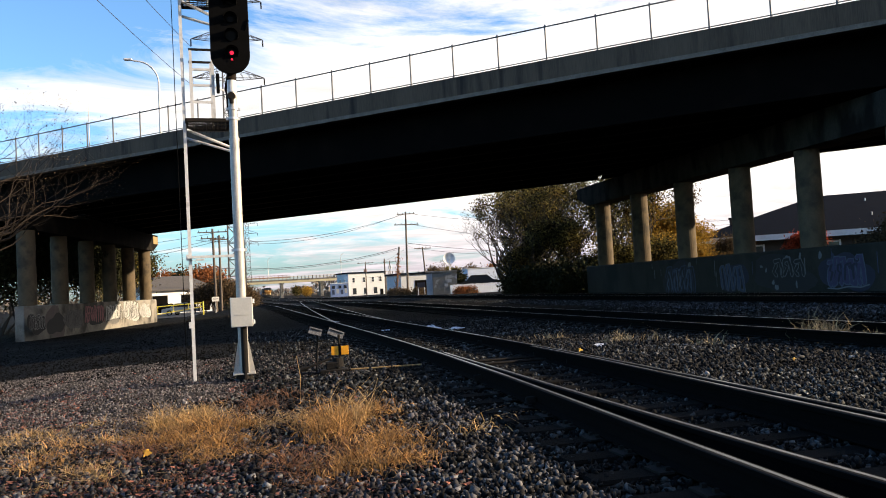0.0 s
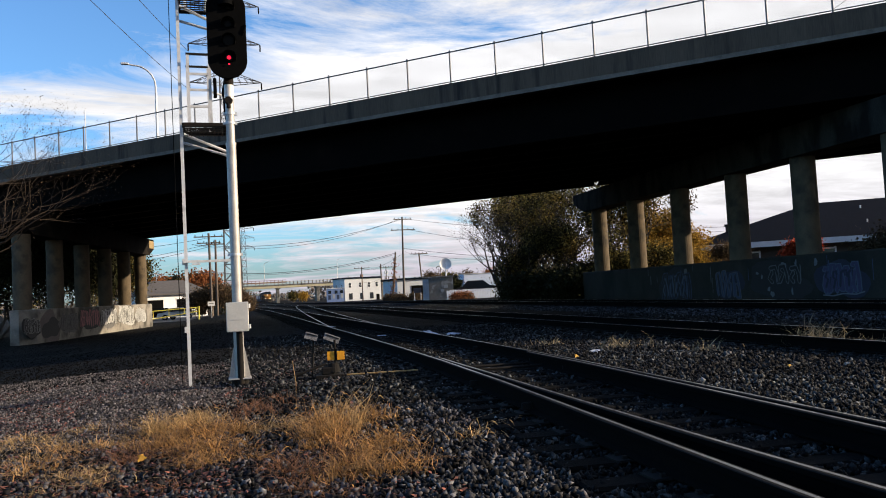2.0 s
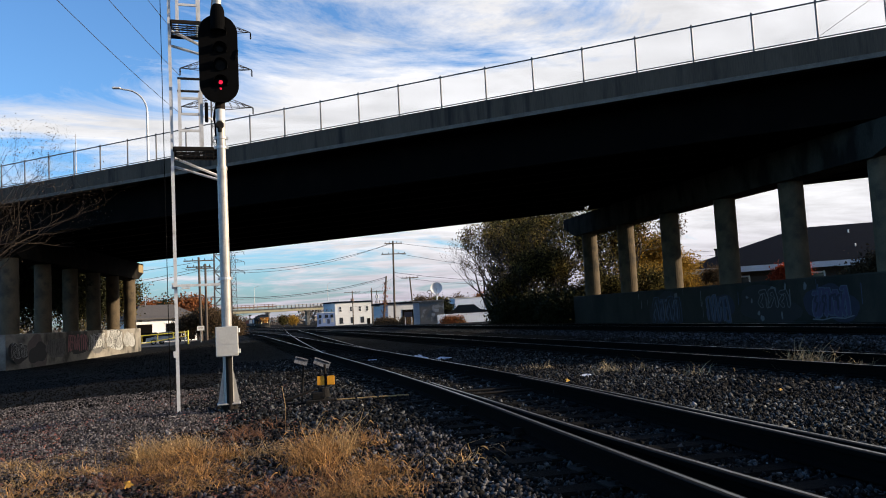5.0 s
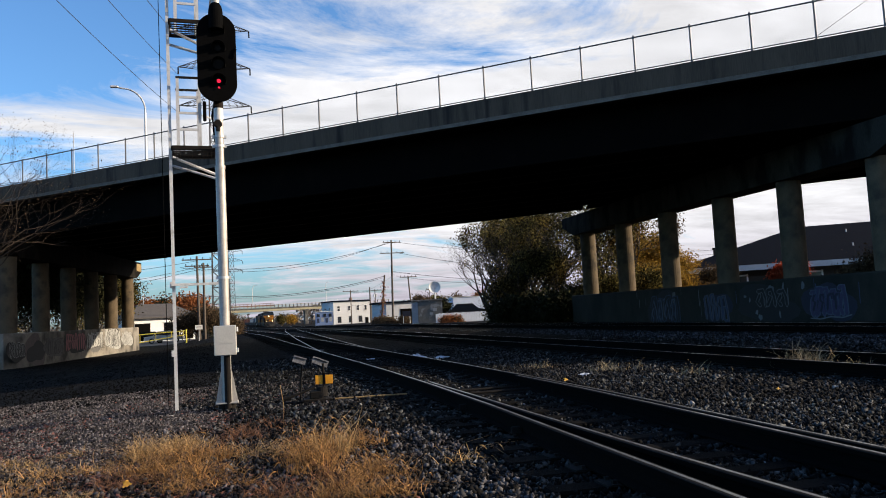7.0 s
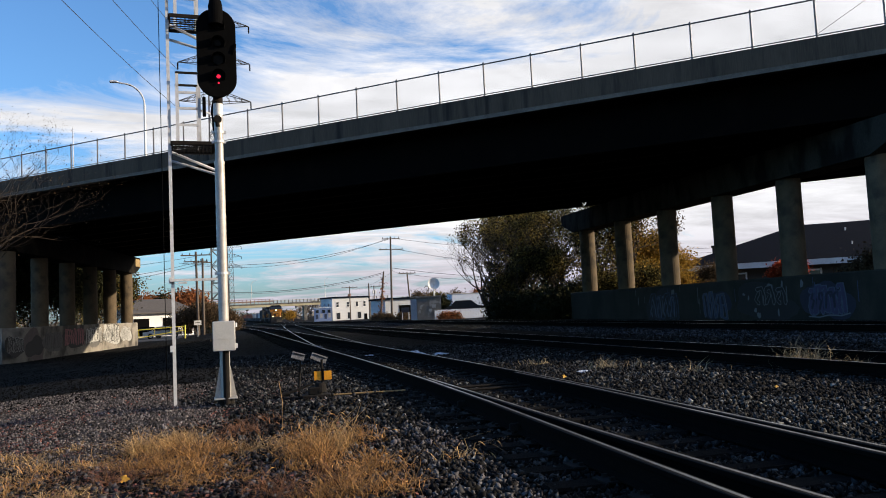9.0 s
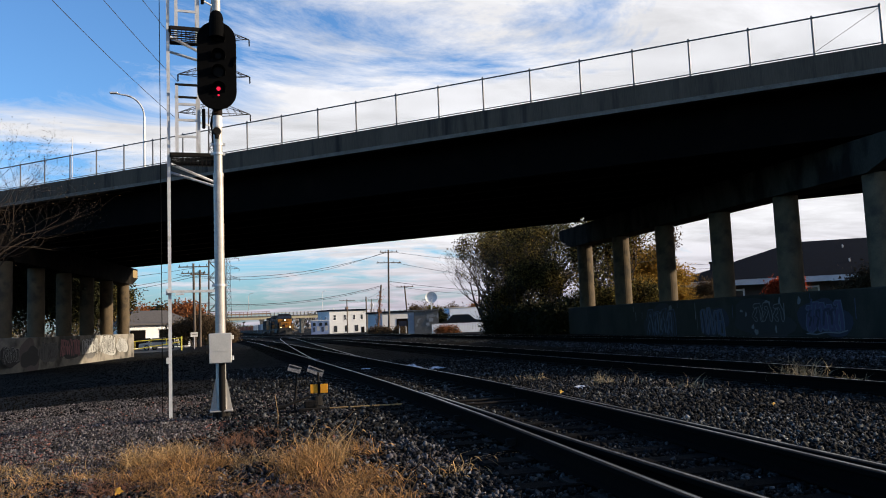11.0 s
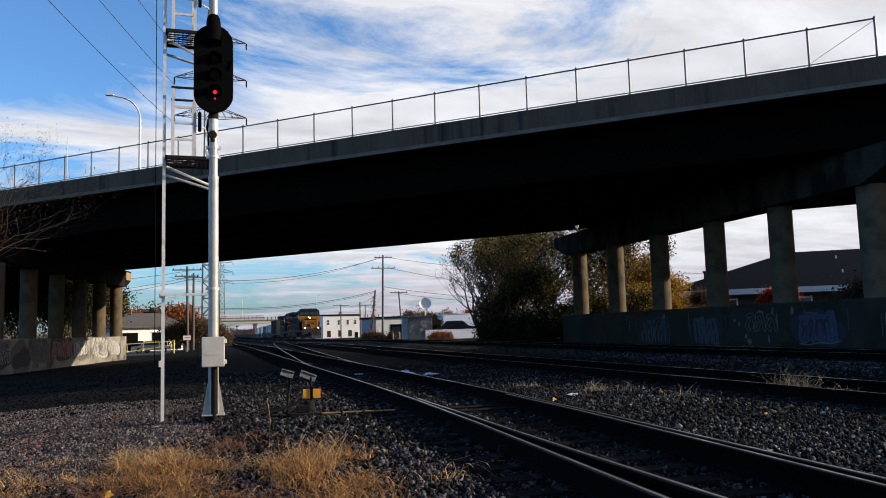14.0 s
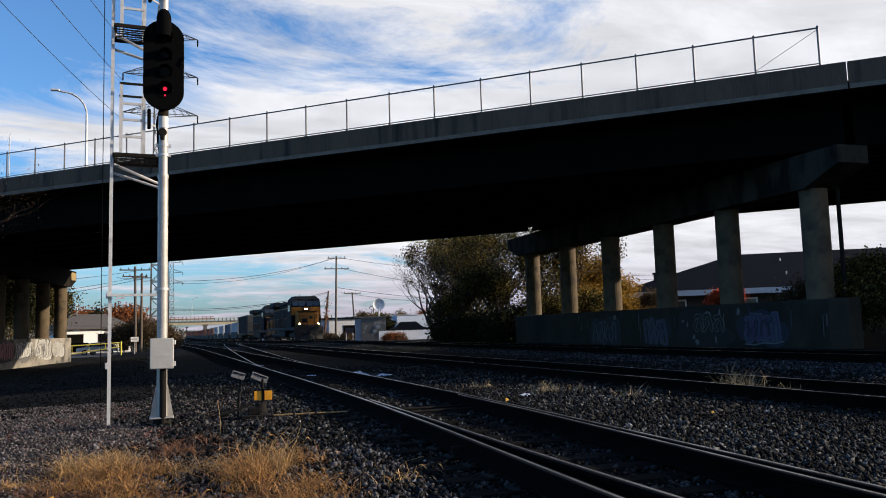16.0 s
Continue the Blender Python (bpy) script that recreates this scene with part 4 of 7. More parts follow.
def build_signal():
    base = Vector((-0.27, 11.8, -0.08))
    sig = thing("signal_mast", "tall bare metal railway signal mast with a red light lit", "railway signal", at=pose(base.x, base.y, base.z, 0, 0, 1.3))
    part("mast_tube", Mesh().rod((0, 0, 0.02), (0, 0, 3.55), 0.070, n=24).rod((0, 0, 3.55), (0, 0, 8.6), 0.061, n=24), ALU, sig, smooth=False)
    m = Mesh()
    m.rod((0, 0, 3.50), (0, 0, 3.55), 0.076, n=24)
    part("mast_collar", m, ALU, sig)
    for z, r in ((1.90, 0.078), (3.82, 0.072), (3.96, 0.072)):
        c = Mesh().rod((0, 0, z), (0, 0, z + 0.035), r, n=20)
        for sx in (-1, 1):
            c.box((sx * (r + 0.012), 0, z + 0.017), (0.035, 0.03, 0.04))
        part("pipe_clamp", c, GALV, sig)
    part("cable_entry", Mesh().rod((-0.012, -0.05, 4.16), (-0.012, -0.105, 4.16), 0.062, 0.05, n=18), IRON, sig, "round dark cable entry on the mast")
    part("cable_entry_neck", Mesh().rod((-0.012, -0.075, 4.05), (-0.012, -0.075, 4.13), 0.03, n=10), IRON, sig)
    part("white_sleeve", Mesh().rod((0, 0, 4.23), (0, 0, 4.40), 0.067, n=20), WHITE, sig, "short white sleeve on the mast")
    part("head_saddle", Mesh().rod((0, 0, 4.40), (0, 0, 4.55), 0.070, n=18).box((-0.03, -0.07, 4.47), (0.05, 0.04, 0.10)), IRON, sig)
    part("base_plate", Mesh().box((0, 0, 0.14), (0.32, 0.32, 0.022), bevel=0.008), ALU, sig)
    for a in range(4):
        g = Mesh()
        q = Matrix.Rotation(radians(90 * a), 3, "Z")
        vs = [(0.06, -0.008, 0.155), (0.150, -0.008, 0.155), (0.145, -0.008, 0.19), (0.078, -0.008, 0.58), (0.06, -0.008, 0.58)]
        vs = [q @ Vector(p) for p in vs] + [q @ Vector((p[0], 0.008, p[2])) for p in vs]
        g.add(vs, [(0, 1, 2, 3, 4), (9, 8, 7, 6, 5)] + [(i, (i + 1) % 5, 5 + (i + 1) % 5, 5 + i) for i in range(5)])
        part("gusset", g, ALU, sig)
    part("foundation", Mesh().rod((0, 0, -0.4), (0, 0, 0.125), 0.125, 0.12, n=16), IRON, sig)
    # conduit from the box to the ground
    part("conduit", Mesh().rod((0.015, -0.12, 0.02), (0.015, -0.12, 0.84), 0.045, n=14), IRON, sig)
    # junction box with a hinged lid
    bx = part("junction_box", Mesh().box((0, -0.19, 1.02), (0.30, 0.19, 0.41), bevel=0.012), BOX_GREY, sig, "grey metal junction box with hinged lid")
    part("lid", Mesh().box((-0.004, -0.295, 1.022), (0.305, 0.022, 0.415), bevel=0.008), BOX_GREY, bx)
    for z in (0.88, 1.17):
        part("hinge", Mesh().rod((0.163, -0.28, z - 0.03), (0.163, -0.28, z + 0.03), 0.014, n=8), GALV, bx)
    part("latch", Mesh().rod((-0.16, -0.27, 0.97), (-0.2, -0.29, 0.97), 0.022, n=10), IRON, bx)
    part("nameplate", Mesh().box((0.0, -0.3085, 0.99), (0.19, 0.004, 0.022)), BOX_GREY, bx, "worn plate with a bar of faded writing")
    # signal head: stadium-shaped backboard, hood and four lenses
    zc, w, h = 5.10, 0.55, 1.32
    head = Mesh()
    ring = []
    for i in range(33):
        a = math.pi * i / 32
        ring.append((math.cos(a) * w / 2, h / 2 - w / 2 + math.sin(a) * w / 2))
    for i in range(33):
        a = math.pi + math.pi * i / 32
        ring.append((math.cos(a) * w / 2, -h / 2 + w / 2 + math.sin(a) * w / 2))
    n = len(ring)
    vs = [(x, -0.20, zc + z) for x, z in ring] + [(x * 0.97, -0.225, zc + z * 0.985) for x, z in ring] + [(x * 0.8, -0.02, zc + z * 0.93) for x, z in ring]
    fs = [(i, (i + 1) % n, n + (i + 1) % n, n + i) for i in range(n)] + [(i, (i + 1) % n, 2 * n + (i + 1) % n, 2 * n + i) for i in range(n)]
    fs += [tuple(range(n, 2 * n)), tuple(range(3 * n - 1, 2 * n - 1, -1))]
    head.add(vs, fs)
    hd = part("signal_head", head, BLACK, sig, "black stadium-shaped backboard of a colour-light signal")
    for i, z in enumerate((0.39, 0.13, -0.11, -0.36)):
        lens = Mesh().rod((0.02, -0.226, zc + z), (0.02, -0.245, zc + z), (0.035, 0.045, 0.075, 0.05)[i], n=24)
        part("lens", lens, DARK_LENS, hd)
        hood = Mesh()
        seg = 16
        vs = []
        for yy, r in ((-0.226, 0.105), (-0.30, 0.10)):
            for k in range(seg + 1):
                a = radians(-25) + radians(230) * k / seg
                vs.append((0.02 + r * math.cos(a), yy if math.sin(a) > -0.2 else -0.226 + (yy + 0.226) * 0.6, zc + z + r * math.sin(a)))
        hood.add(vs, [(k, k + 1, seg + 2 + k, seg + 1 + k) for k in range(seg)])
        part("hood", hood, BLACK, hd)
    part("red_light", Mesh().rod((0.02, -0.246, zc - 0.36), (0.02, -0.252, zc - 0.36), 0.029, n=20), RED_LAMP, hd, "red signal light, lit")
    part("red_glow_ring", Mesh().rod((0.02, -0.246, zc - 0.455), (0.02, -0.251, zc - 0.455), 0.014, n=12), RED_LAMP, hd)
    # top hood of the head
    top = Mesh().rod((0.0, -0.25, zc + 0.40), (0.0, -0.25, zc + 0.68), 0.105, 0.10, n=20)
    for z0, z1, r0, r1 in ((0.68, 0.74, 0.10, 0.088), (0.74, 0.785, 0.088, 0.06), (0.785, 0.805, 0.06, 0.015)):
        top.rod((0.0, -0.25, zc + z0), (0.0, -0.25, zc + z1), r0, r1, n=20)
    part("top_cover", top, BLACK, hd)
    part("head_bracket", Mesh().box((0, -0.06, zc + 0.3), (0.12, 0.16, 0.08)).box((0, -0.06, zc - 0.4), (0.12, 0.16, 0.08)), GALV, sig)
    part("cable_loop", Mesh().tube([(0.24, -0.1, zc + 0.2), (0.27, -0.24, zc + 0.12), (0.24, -0.24, zc + 0.02), (0.2, -0.2, zc - 0.06)], 0.012, n=6), BLACK, sig)
    # cable drop
    part("cable_loop", Mesh().tube([(-0.05, 0.07, 4.5), (-0.09, 0.09, 4.3), (-0.07, 0.08, 4.1), (-0.05, 0.07, 3.9)], 0.02, n=6), BLACK, sig)

    # ladder beside it, edge-on to the tracks' way
    la = thing("signal_ladder", "bare metal access ladder with caged platforms beside the mast", "ladder", at=pose(-1.005, 12.45, -0.12, 0, 0, 4.6))
    for y in (-0.21, 0.21):
        m = Mesh().box((0, y, 4.3), (0.047, 0.026, 8.6))
        part("stile", m, GALV, la)
    z = 0.35
    while z < 8.5:
        part("rung", Mesh().rod((0, -0.2, z), (0, 0.2, z), 0.012, n=8), GALV, la)
        z += 0.305
    for z in (0.9, 1.9):
        part("stile_clip", Mesh().box((-0.03, -0.225, z), (0.05, 0.02, 0.09)), GALV, la)
    arm = Mesh().box((0.36, -0.26, 1.90), (0.80, 0.05, 0.036)).box((0.14, -0.26, 1.86), (0.12, 0.05, 0.025))
    part("stay_arm", arm, GALV, la)
    for zp in (3.93, 5.86):
        pl = Mesh()
        x0, x1, y0, y1 = 0.03, 0.64, -0.36, 0.30
        for x in (x0, x1):
            pl.box((x, (y0 + y1) / 2, zp), (0.04, y1 - y0, 0.05))
        for y in (y0, y1):
            pl.box(((x0 + x1) / 2, y, zp), (x1 - x0, 0.04, 0.05))
        for k in range(9):
            x = x0 + (x1 - x0) * (k + 0.5) / 9
            part("grating_bar", Mesh().box((x, (y0 + y1) / 2, zp), (0.005, y1 - y0, 0.025)), IRON, la)
        for k in range(7):
            y = y0 + (y1 - y0) * (k + 0.5) / 7
            part("cross_bar", Mesh().box(((x0 + x1) / 2, y, zp - 0.005), (x1 - x0, 0.005, 0.016)), IRON, la)
        part("platform", pl, IRON, la, "steel grating platform")
        sk = Mesh()
        for k in range(12):
            x = x0 + (x1 - x0) * k / 11
            sk.box((x, y0 - 0.01, zp - 0.10), (0.007, 0.007, 0.18))
        for k in range(4):
            sk.box(((x0 + x1) / 2, y0 - 0.01, zp - 0.02 - 0.05 * k), (x1 - x0, 0.007, 0.007))
        part("platform_skirt", sk, IRON, la)
        br = Mesh()
        br.rod((x0, y0, zp - 0.15), (x1 + 0.08, y0 + 0.2, zp - 0.40), 0.022, n=6)
        br.rod((x0, y1, zp - 0.15), (x1 + 0.08, y1 - 0.2, zp - 0.40), 0.022, n=6)
        part("platform_brace", br, GALV, la)
        for x in (0.12, 0.43):
            for y in (y0, y1):
                part("guard_stile", Mesh().box((x, y, zp + 0.54), (0.042, 0.025, 1.05)), GALV, la)
        for zz in (0.27, 0.52, 0.76):
            part("guard_rail", Mesh().box((0.275, y0, zp + zz), (0.30, 0.02, 0.035)), GALV, la)
        part("guard_top", Mesh().box((0.275, y0, zp + 1.06), (0.36, 0.03, 0.03)), IRON, la)
        part("guard_top", Mesh().box((0.275, y1, zp + 1.06), (0.36, 0.03, 0.03)), IRON, la)
        part("guard_link", Mesh().rod((0.43, y0, zp + 0.95), (0.66, -0.1, zp + 0.95), 0.013, n=6).rod((0.43, y0, zp + 0.5), (0.66, -0.1, zp + 0.5), 0.013, n=6), GALV, la)
        part("relay_case", Mesh().box((0.50, y0 - 0.02, zp + 0.55), (0.05, 0.06, 0.30), bevel=0.01), BLACK, la)
    # hanging cable by the ladder
    cb = Mesh().tube([(-1.13, 12.6, -0.15), (-1.135, 12.6, 2.5), (-1.14, 12.6, 5.5), (-1.15, 12.6, 9.0)], 0.006, n=5)
    tagged(part("ground_cable", cb, BLACK), "thin black cable hanging down beside the ladder", "cable")
    foot = Mesh().box((-1.005, 12.45, -0.13), (0.25, 0.6, 0.12), bevel=0.02)
    tagged(part("ladder_footing", foot, CONCRETE), "low concrete footing under the ladder", "footing")


def build_switch_stand():
    st = thing("switch_stand", "low black switch stand with yellow target plates", "switch stand", at=pose(1.01, 11.8, -0.04, 0, 0, -5))
    part("base", Mesh().box((0, 0, 0.03), (0.42, 0.26, 0.06), bevel=0.012).box((-0.02, 0, 0.11), (0.20, 0.18, 0.12), bevel=0.02), IRON, st)
    part("housing", Mesh().rod((0.06, 0, 0.09), (0.06, 0, 0.22), 0.10, 0.07, n=14), IRON, st)
    part("spindle", Mesh().rod((0.09, 0, 0.2), (0.09, 0, 0.56), 0.018, n=10), IRON, st)
    for sx in (-0.075, 0.095):
        part("target_plate", Mesh().box((0.09 + sx * 0.85, -0.02, 0.325), (0.108, 0.008, 0.13), bevel=0.003), YELLOW, st, "bright yellow target plate")
    part("target_strap", Mesh().box((0.095, -0.03, 0.335), (0.035, 0.012, 0.17)), BLACK, st)
    part("throw_lever", Mesh().rod((-0.05, -0.05, 0.22), (-0.42, -0.1, 0.10), 0.018, n=8), IRON, st)
    part("lever_weight", Mesh().rod((-0.38, -0.1, 0.10), (-0.48, -0.1, 0.09), 0.035, n=10), IRON, st)
    part("post", Mesh().rod((-0.26, 0.15, 0.0), (-0.22, 0.15, 0.58), 0.016, n=8), IRON, st)
    for cx, cz, tilt, w in ((-0.25, 0.62, 18, 0.19), (0.05, 0.575, 22, 0.24)):
        q = Matrix.Rotation(radians(tilt), 3, "Y") @ Matrix.Rotation(radians(-38), 3, "X")
        pl = Mesh().box((cx, 0.1, cz), (w, 0.012, 0.12), q.to_4x4())
        pl.box((cx + 0.02, 0.1, cz + 0.03), (w * 0.85, 0.03, 0.018), q.to_4x4())
        part("reflector_panel", pl, PANEL, st, "tilted pale metal panel")
    rod = Mesh().rod((1.25, 11.72, 0.0), (2.28, 11.52, 0.01), 0.012, n=8)
    tagged(part("operating_rod", rod, STRAW_PALE), "pale weathered operating rod lying between stand and rail", "rod")
    hb = Mesh().box((1.7, 11.95, -0.075), (2.4, 0.24, 0.1), bevel=0.02)
    tagged(part("head_block_tie", hb, TIE), "dark timber head block under the switch stand", "timber")


# ================= stones, leaves and dry grass =================
ICO_V = [(0, 0, -1), (0.72, -0.53, -0.45), (-0.28, -0.85, -0.45), (-0.89, 0, -0.45), (-0.28, 0.85, -0.45), (0.72, 0.53, -0.45),
         (0.28, -0.85, 0.45), (-0.72, -0.53, 0.45), (-0.72, 0.53, 0.45), (0.28, 0.85, 0.45), (0.89, 0, 0.45), (0, 0, 1)]
ICO_F = [(0, 1, 2), (1, 0, 5), (0, 2, 3), (0, 3, 4), (0, 4, 5), (1, 5, 10), (2, 1, 6), (3, 2, 7), (4, 3, 8), (5, 4, 9),
         (1, 10, 6), (2, 6, 7), (3, 7, 8), (4, 8, 9), (5, 9, 10), (6, 10, 11), (7, 6, 11), (8, 7, 11), (9, 8, 11), (10, 9, 11)]
CUBE_V = [(-1, -1, -1), (1, -1, -1), (1, 1, -1), (-1, 1, -1), (-0.8, -0.8, 0.9), (0.8, -0.8, 0.9), (0.8, 0.8, 0.9), (-0.8, 0.8, 0.9)]
CUBE_F = [(0, 2, 1), (0, 3, 2), (4, 5, 6), (4, 6, 7), (0, 1, 5), (0, 5, 4), (1, 2, 6), (1, 6, 5), (2, 3, 7), (2, 7, 6), (3, 0, 4), (3, 4, 7)]
OCT_V = [(1, 0, 0), (-1, 0, 0), (0, 1, 0), (0, -1, 0), (0, 0, 1), (0, 0, -0.7)]
OCT_F = [(0, 2, 4), (2, 1, 4), (1, 3, 4), (3, 0, 4), (2, 0, 5), (1, 2, 5), (3, 1, 5), (0, 3, 5)]


def scatter_mesh(name, base_v, base_f, places, sizes, rng, mat, flat=0.72, jitter=0.32):
    """Many small irregular pieces in one mesh."""
    n, k = len(places), len(base_v)
    bv = np.array(base_v)
    v = np.repeat(bv[None], n, 0) * (1 + rng.uniform(-jitter, jitter, (n, k, 1)))
    v *= sizes[:, None, None] * rng.uniform(0.5, 1.35, (n, 1, 3))
    v[:, :, 2] *= flat
    q = rng.normal(size=(n, 4)); q /= np.linalg.norm(q, axis=1, keepdims=True)
    w, x, y, z = q.T
    R = np.stack([1 - 2 * (y * y + z * z), 2 * (x * y - w * z), 2 * (x * z + w * y), 2 * (x * y + w * z), 1 - 2 * (x * x + z * z), 2 * (y * z - w * x),
                  2 * (x * z - w * y), 2 * (y * z + w * x), 1 - 2 * (x * x + y * y)], 1).reshape(n, 3, 3)
    v = np.einsum("nij,nkj->nki", R, v) + places[:, None, :]
    f = (np.array(base_f)[None] + (np.arange(n) * k)[:, None, None]).reshape(-1, 3)
    me = bpy.data.meshes.new(name)
    me.vertices.add(n * k)
    me.vertices.foreach_set("co", v.reshape(-1).astype(np.float32))
    me.loops.add(len(f) * 3)
    me.loops.foreach_set("vertex_index", f.reshape(-1).astype(np.int32))
    me.polygons.add(len(f))
    me.polygons.foreach_set("loop_start", np.arange(0, len(f) * 3, 3, dtype=np.int32))
    me.materials.append(mat)
    me.update(calc_edges=True)
    me.validate()
    return new(name, me)


def bed_z(x, y):
    """The top of ballast or ground near the camera."""
    left, right = a_centre(y) - 3.2 - 0.5 * (y < 14), b_centre(y) + 2.3
    if left < x < right:
        e = min((x - left), (right - x)) / (right - left)
        return -0.035 if e > 0.12 else max(ground_z(x, y), -0.035 - (0.12 - e) / 0.12 * 0.16)
    cl, cr = c_centre(y) - 2.3, c_centre(y) + 2.6
    if cl < x < cr:
        e = min((x - cl), (cr - x)) / (cr - cl)
        return 0.14 if e > 0.12 else max(ground_z(x, y), 0.14 - (0.12 - e) / 0.12 * 0.16)
    return ground_z(x, y)


def in_view(x, y, margin=3.0):
    a = math.degrees(math.atan2(x, y))
    return -17.5 - margin < a < 49.5 + margin


def build_stones():
    rng = np.random.default_rng(4)
    near, mid, far, fine = [], [], [], []

    def fill(out, n, ylo, yhi, keep):
        done = 0
        while done < n:
            y = ylo + (yhi - ylo) * rng.random()
            x = rng.uniform(-0.42 * y - 0.4, 1.25 * y + 0.4)
            if x > 17 or not in_view(x, y):
                continue
            done += 1
            if keep(x, y):
                out.append((x, y, bed_z(x, y) + rng.uniform(-0.012, 0.026)))

    def ballast_here(x, y):
        if x > -0.6 + 0.5 * math.sin(y * 1.3):
            k = abs(x - a_centre(y))
            if k < 1.32 and abs(((y + 2) / 0.53) % 1 - 0.5) > 0.27:
                return rng.random() < 0.10
            return True
        return y < 7.7 + 0.6 * math.sin(x * 1.7) and rng.random() < 0.9
    fill(near, 44000, 3.9, 8.5, ballast_here)
    fill(mid, 48000, 8.5, 15.0, ballast_here)
    fill(far, 30000, 15.0, 26.0, lambda x, y: x > a_centre(y) - 2.6 or (x > -0.8 and rng.random() < 0.7))
    # Chips stop where the ground colour darkens for the bridge's shade.
    fill(fine, 150000, 7.0, 19.0, lambda x, y: (y < 16.2 - 0.55 * (x + 1) * (x < -1)) and (x < -0.3 or (y > 11 and x < a_centre(y) - 1.7 and rng.random() < 0.5)))
    yard = [p for p in near if p[0] < a_centre(p[1]) - 1.35]
    near = [p for p in near if p[0] >= a_centre(p[1]) - 1.35]
    s = rng.uniform(0.012, 0.029, len(yard))
    ob = scatter_mesh("yard_stones", CUBE_V, CUBE_F, np.array(yard), s * 0.72, rng, STONE_YARD, 0.62, 0.5)
    tagged(ob, "loose grey and purplish stones beside the near track", "stones", kind="stuff")
    s = rng.uniform(0.012, 0.029, len(near))
    ob = scatter_mesh("ballast_stones", CUBE_V, CUBE_F, np.array(near), s * 0.72, rng, STONE, 0.62, 0.5)
    tagged(ob, "loose grey ballast stones of mixed sizes", "stones", kind="stuff")
    s = rng.uniform(0.015, 0.034, len(mid))
    ob = scatter_mesh("ballast_stones", CUBE_V, CUBE_F, np.array(mid), s * 0.78, rng, STONE, 0.62, 0.5)
    tagged(ob, "loose grey ballast stones between the rails", "stones", kind="stuff")
    s = rng.uniform(0.02, 0.042, len(far))
    ob = scatter_mesh("ballast_stones", OCT_V, OCT_F, np.array(far), s, rng, STONE)
    tagged(ob, "loose grey ballast stones further along the tracks", "stones", kind="stuff")
    s = rng.uniform(0.009, 0.020, len(fine))
    ob = scatter_mesh("gravel_chips", OCT_V, OCT_F, np.array(fine), s, rng, GRAVEL_CHIP)
    tagged(ob, "fine grey-pink gravel chips on the yard", "gravel", kind="stuff")
    # the bank of the far track, and the ground towards it
    bank = []
    for _ in range(26000):
        y = 11.0 + 64.0 * rng.random() ** 1.5
        x = c_centre(y) + rng.uniform(-2.5, 1.4)
        if in_view(x, y):
            bank.append((x, y, bed_z(x, y) + rng.uniform(-0.01, 0.03)))
    ob = scatter_mesh("bank_stones", OCT_V, OCT_F, np.array(bank), rng.uniform(0.022, 0.048, len(bank)), rng, STONE_BANK)
    tagged(ob, "blue-grey ballast stones on the far track's bank", "stones", kind="stuff")
    # Dark-coloured stones that stand in for shade on the ground.
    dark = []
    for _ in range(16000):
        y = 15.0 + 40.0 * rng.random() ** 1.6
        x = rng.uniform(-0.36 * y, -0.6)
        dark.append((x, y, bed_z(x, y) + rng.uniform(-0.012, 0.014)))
    ob = scatter_mesh("shaded_stones", OCT_V, OCT_F, np.array(dark), rng.uniform(0.012, 0.030, len(dark)), rng, STONE_SHADE)
    tagged(ob, "stones coloured dark for the shade under the bridge", "stones", kind="stuff")
    # larger pale stones
    big = [(x, y, bed_z(x, y) + 0.01) for x, y in zip(rng.uniform(-1.5, 9, 90), rng.uniform(4.2, 15, 90)) if in_view(x, y) and abs(abs(x - a_centre(y)) - 0.75) > 0.15]
    ob = scatter_mesh("pale_stones", CUBE_V, CUBE_F, np.array(big), rng.uniform(0.016, 0.027, len(big)), rng, STONE_PALE)
    tagged(ob, "scattered larger pale ballast stones", "stones", kind="stuff")


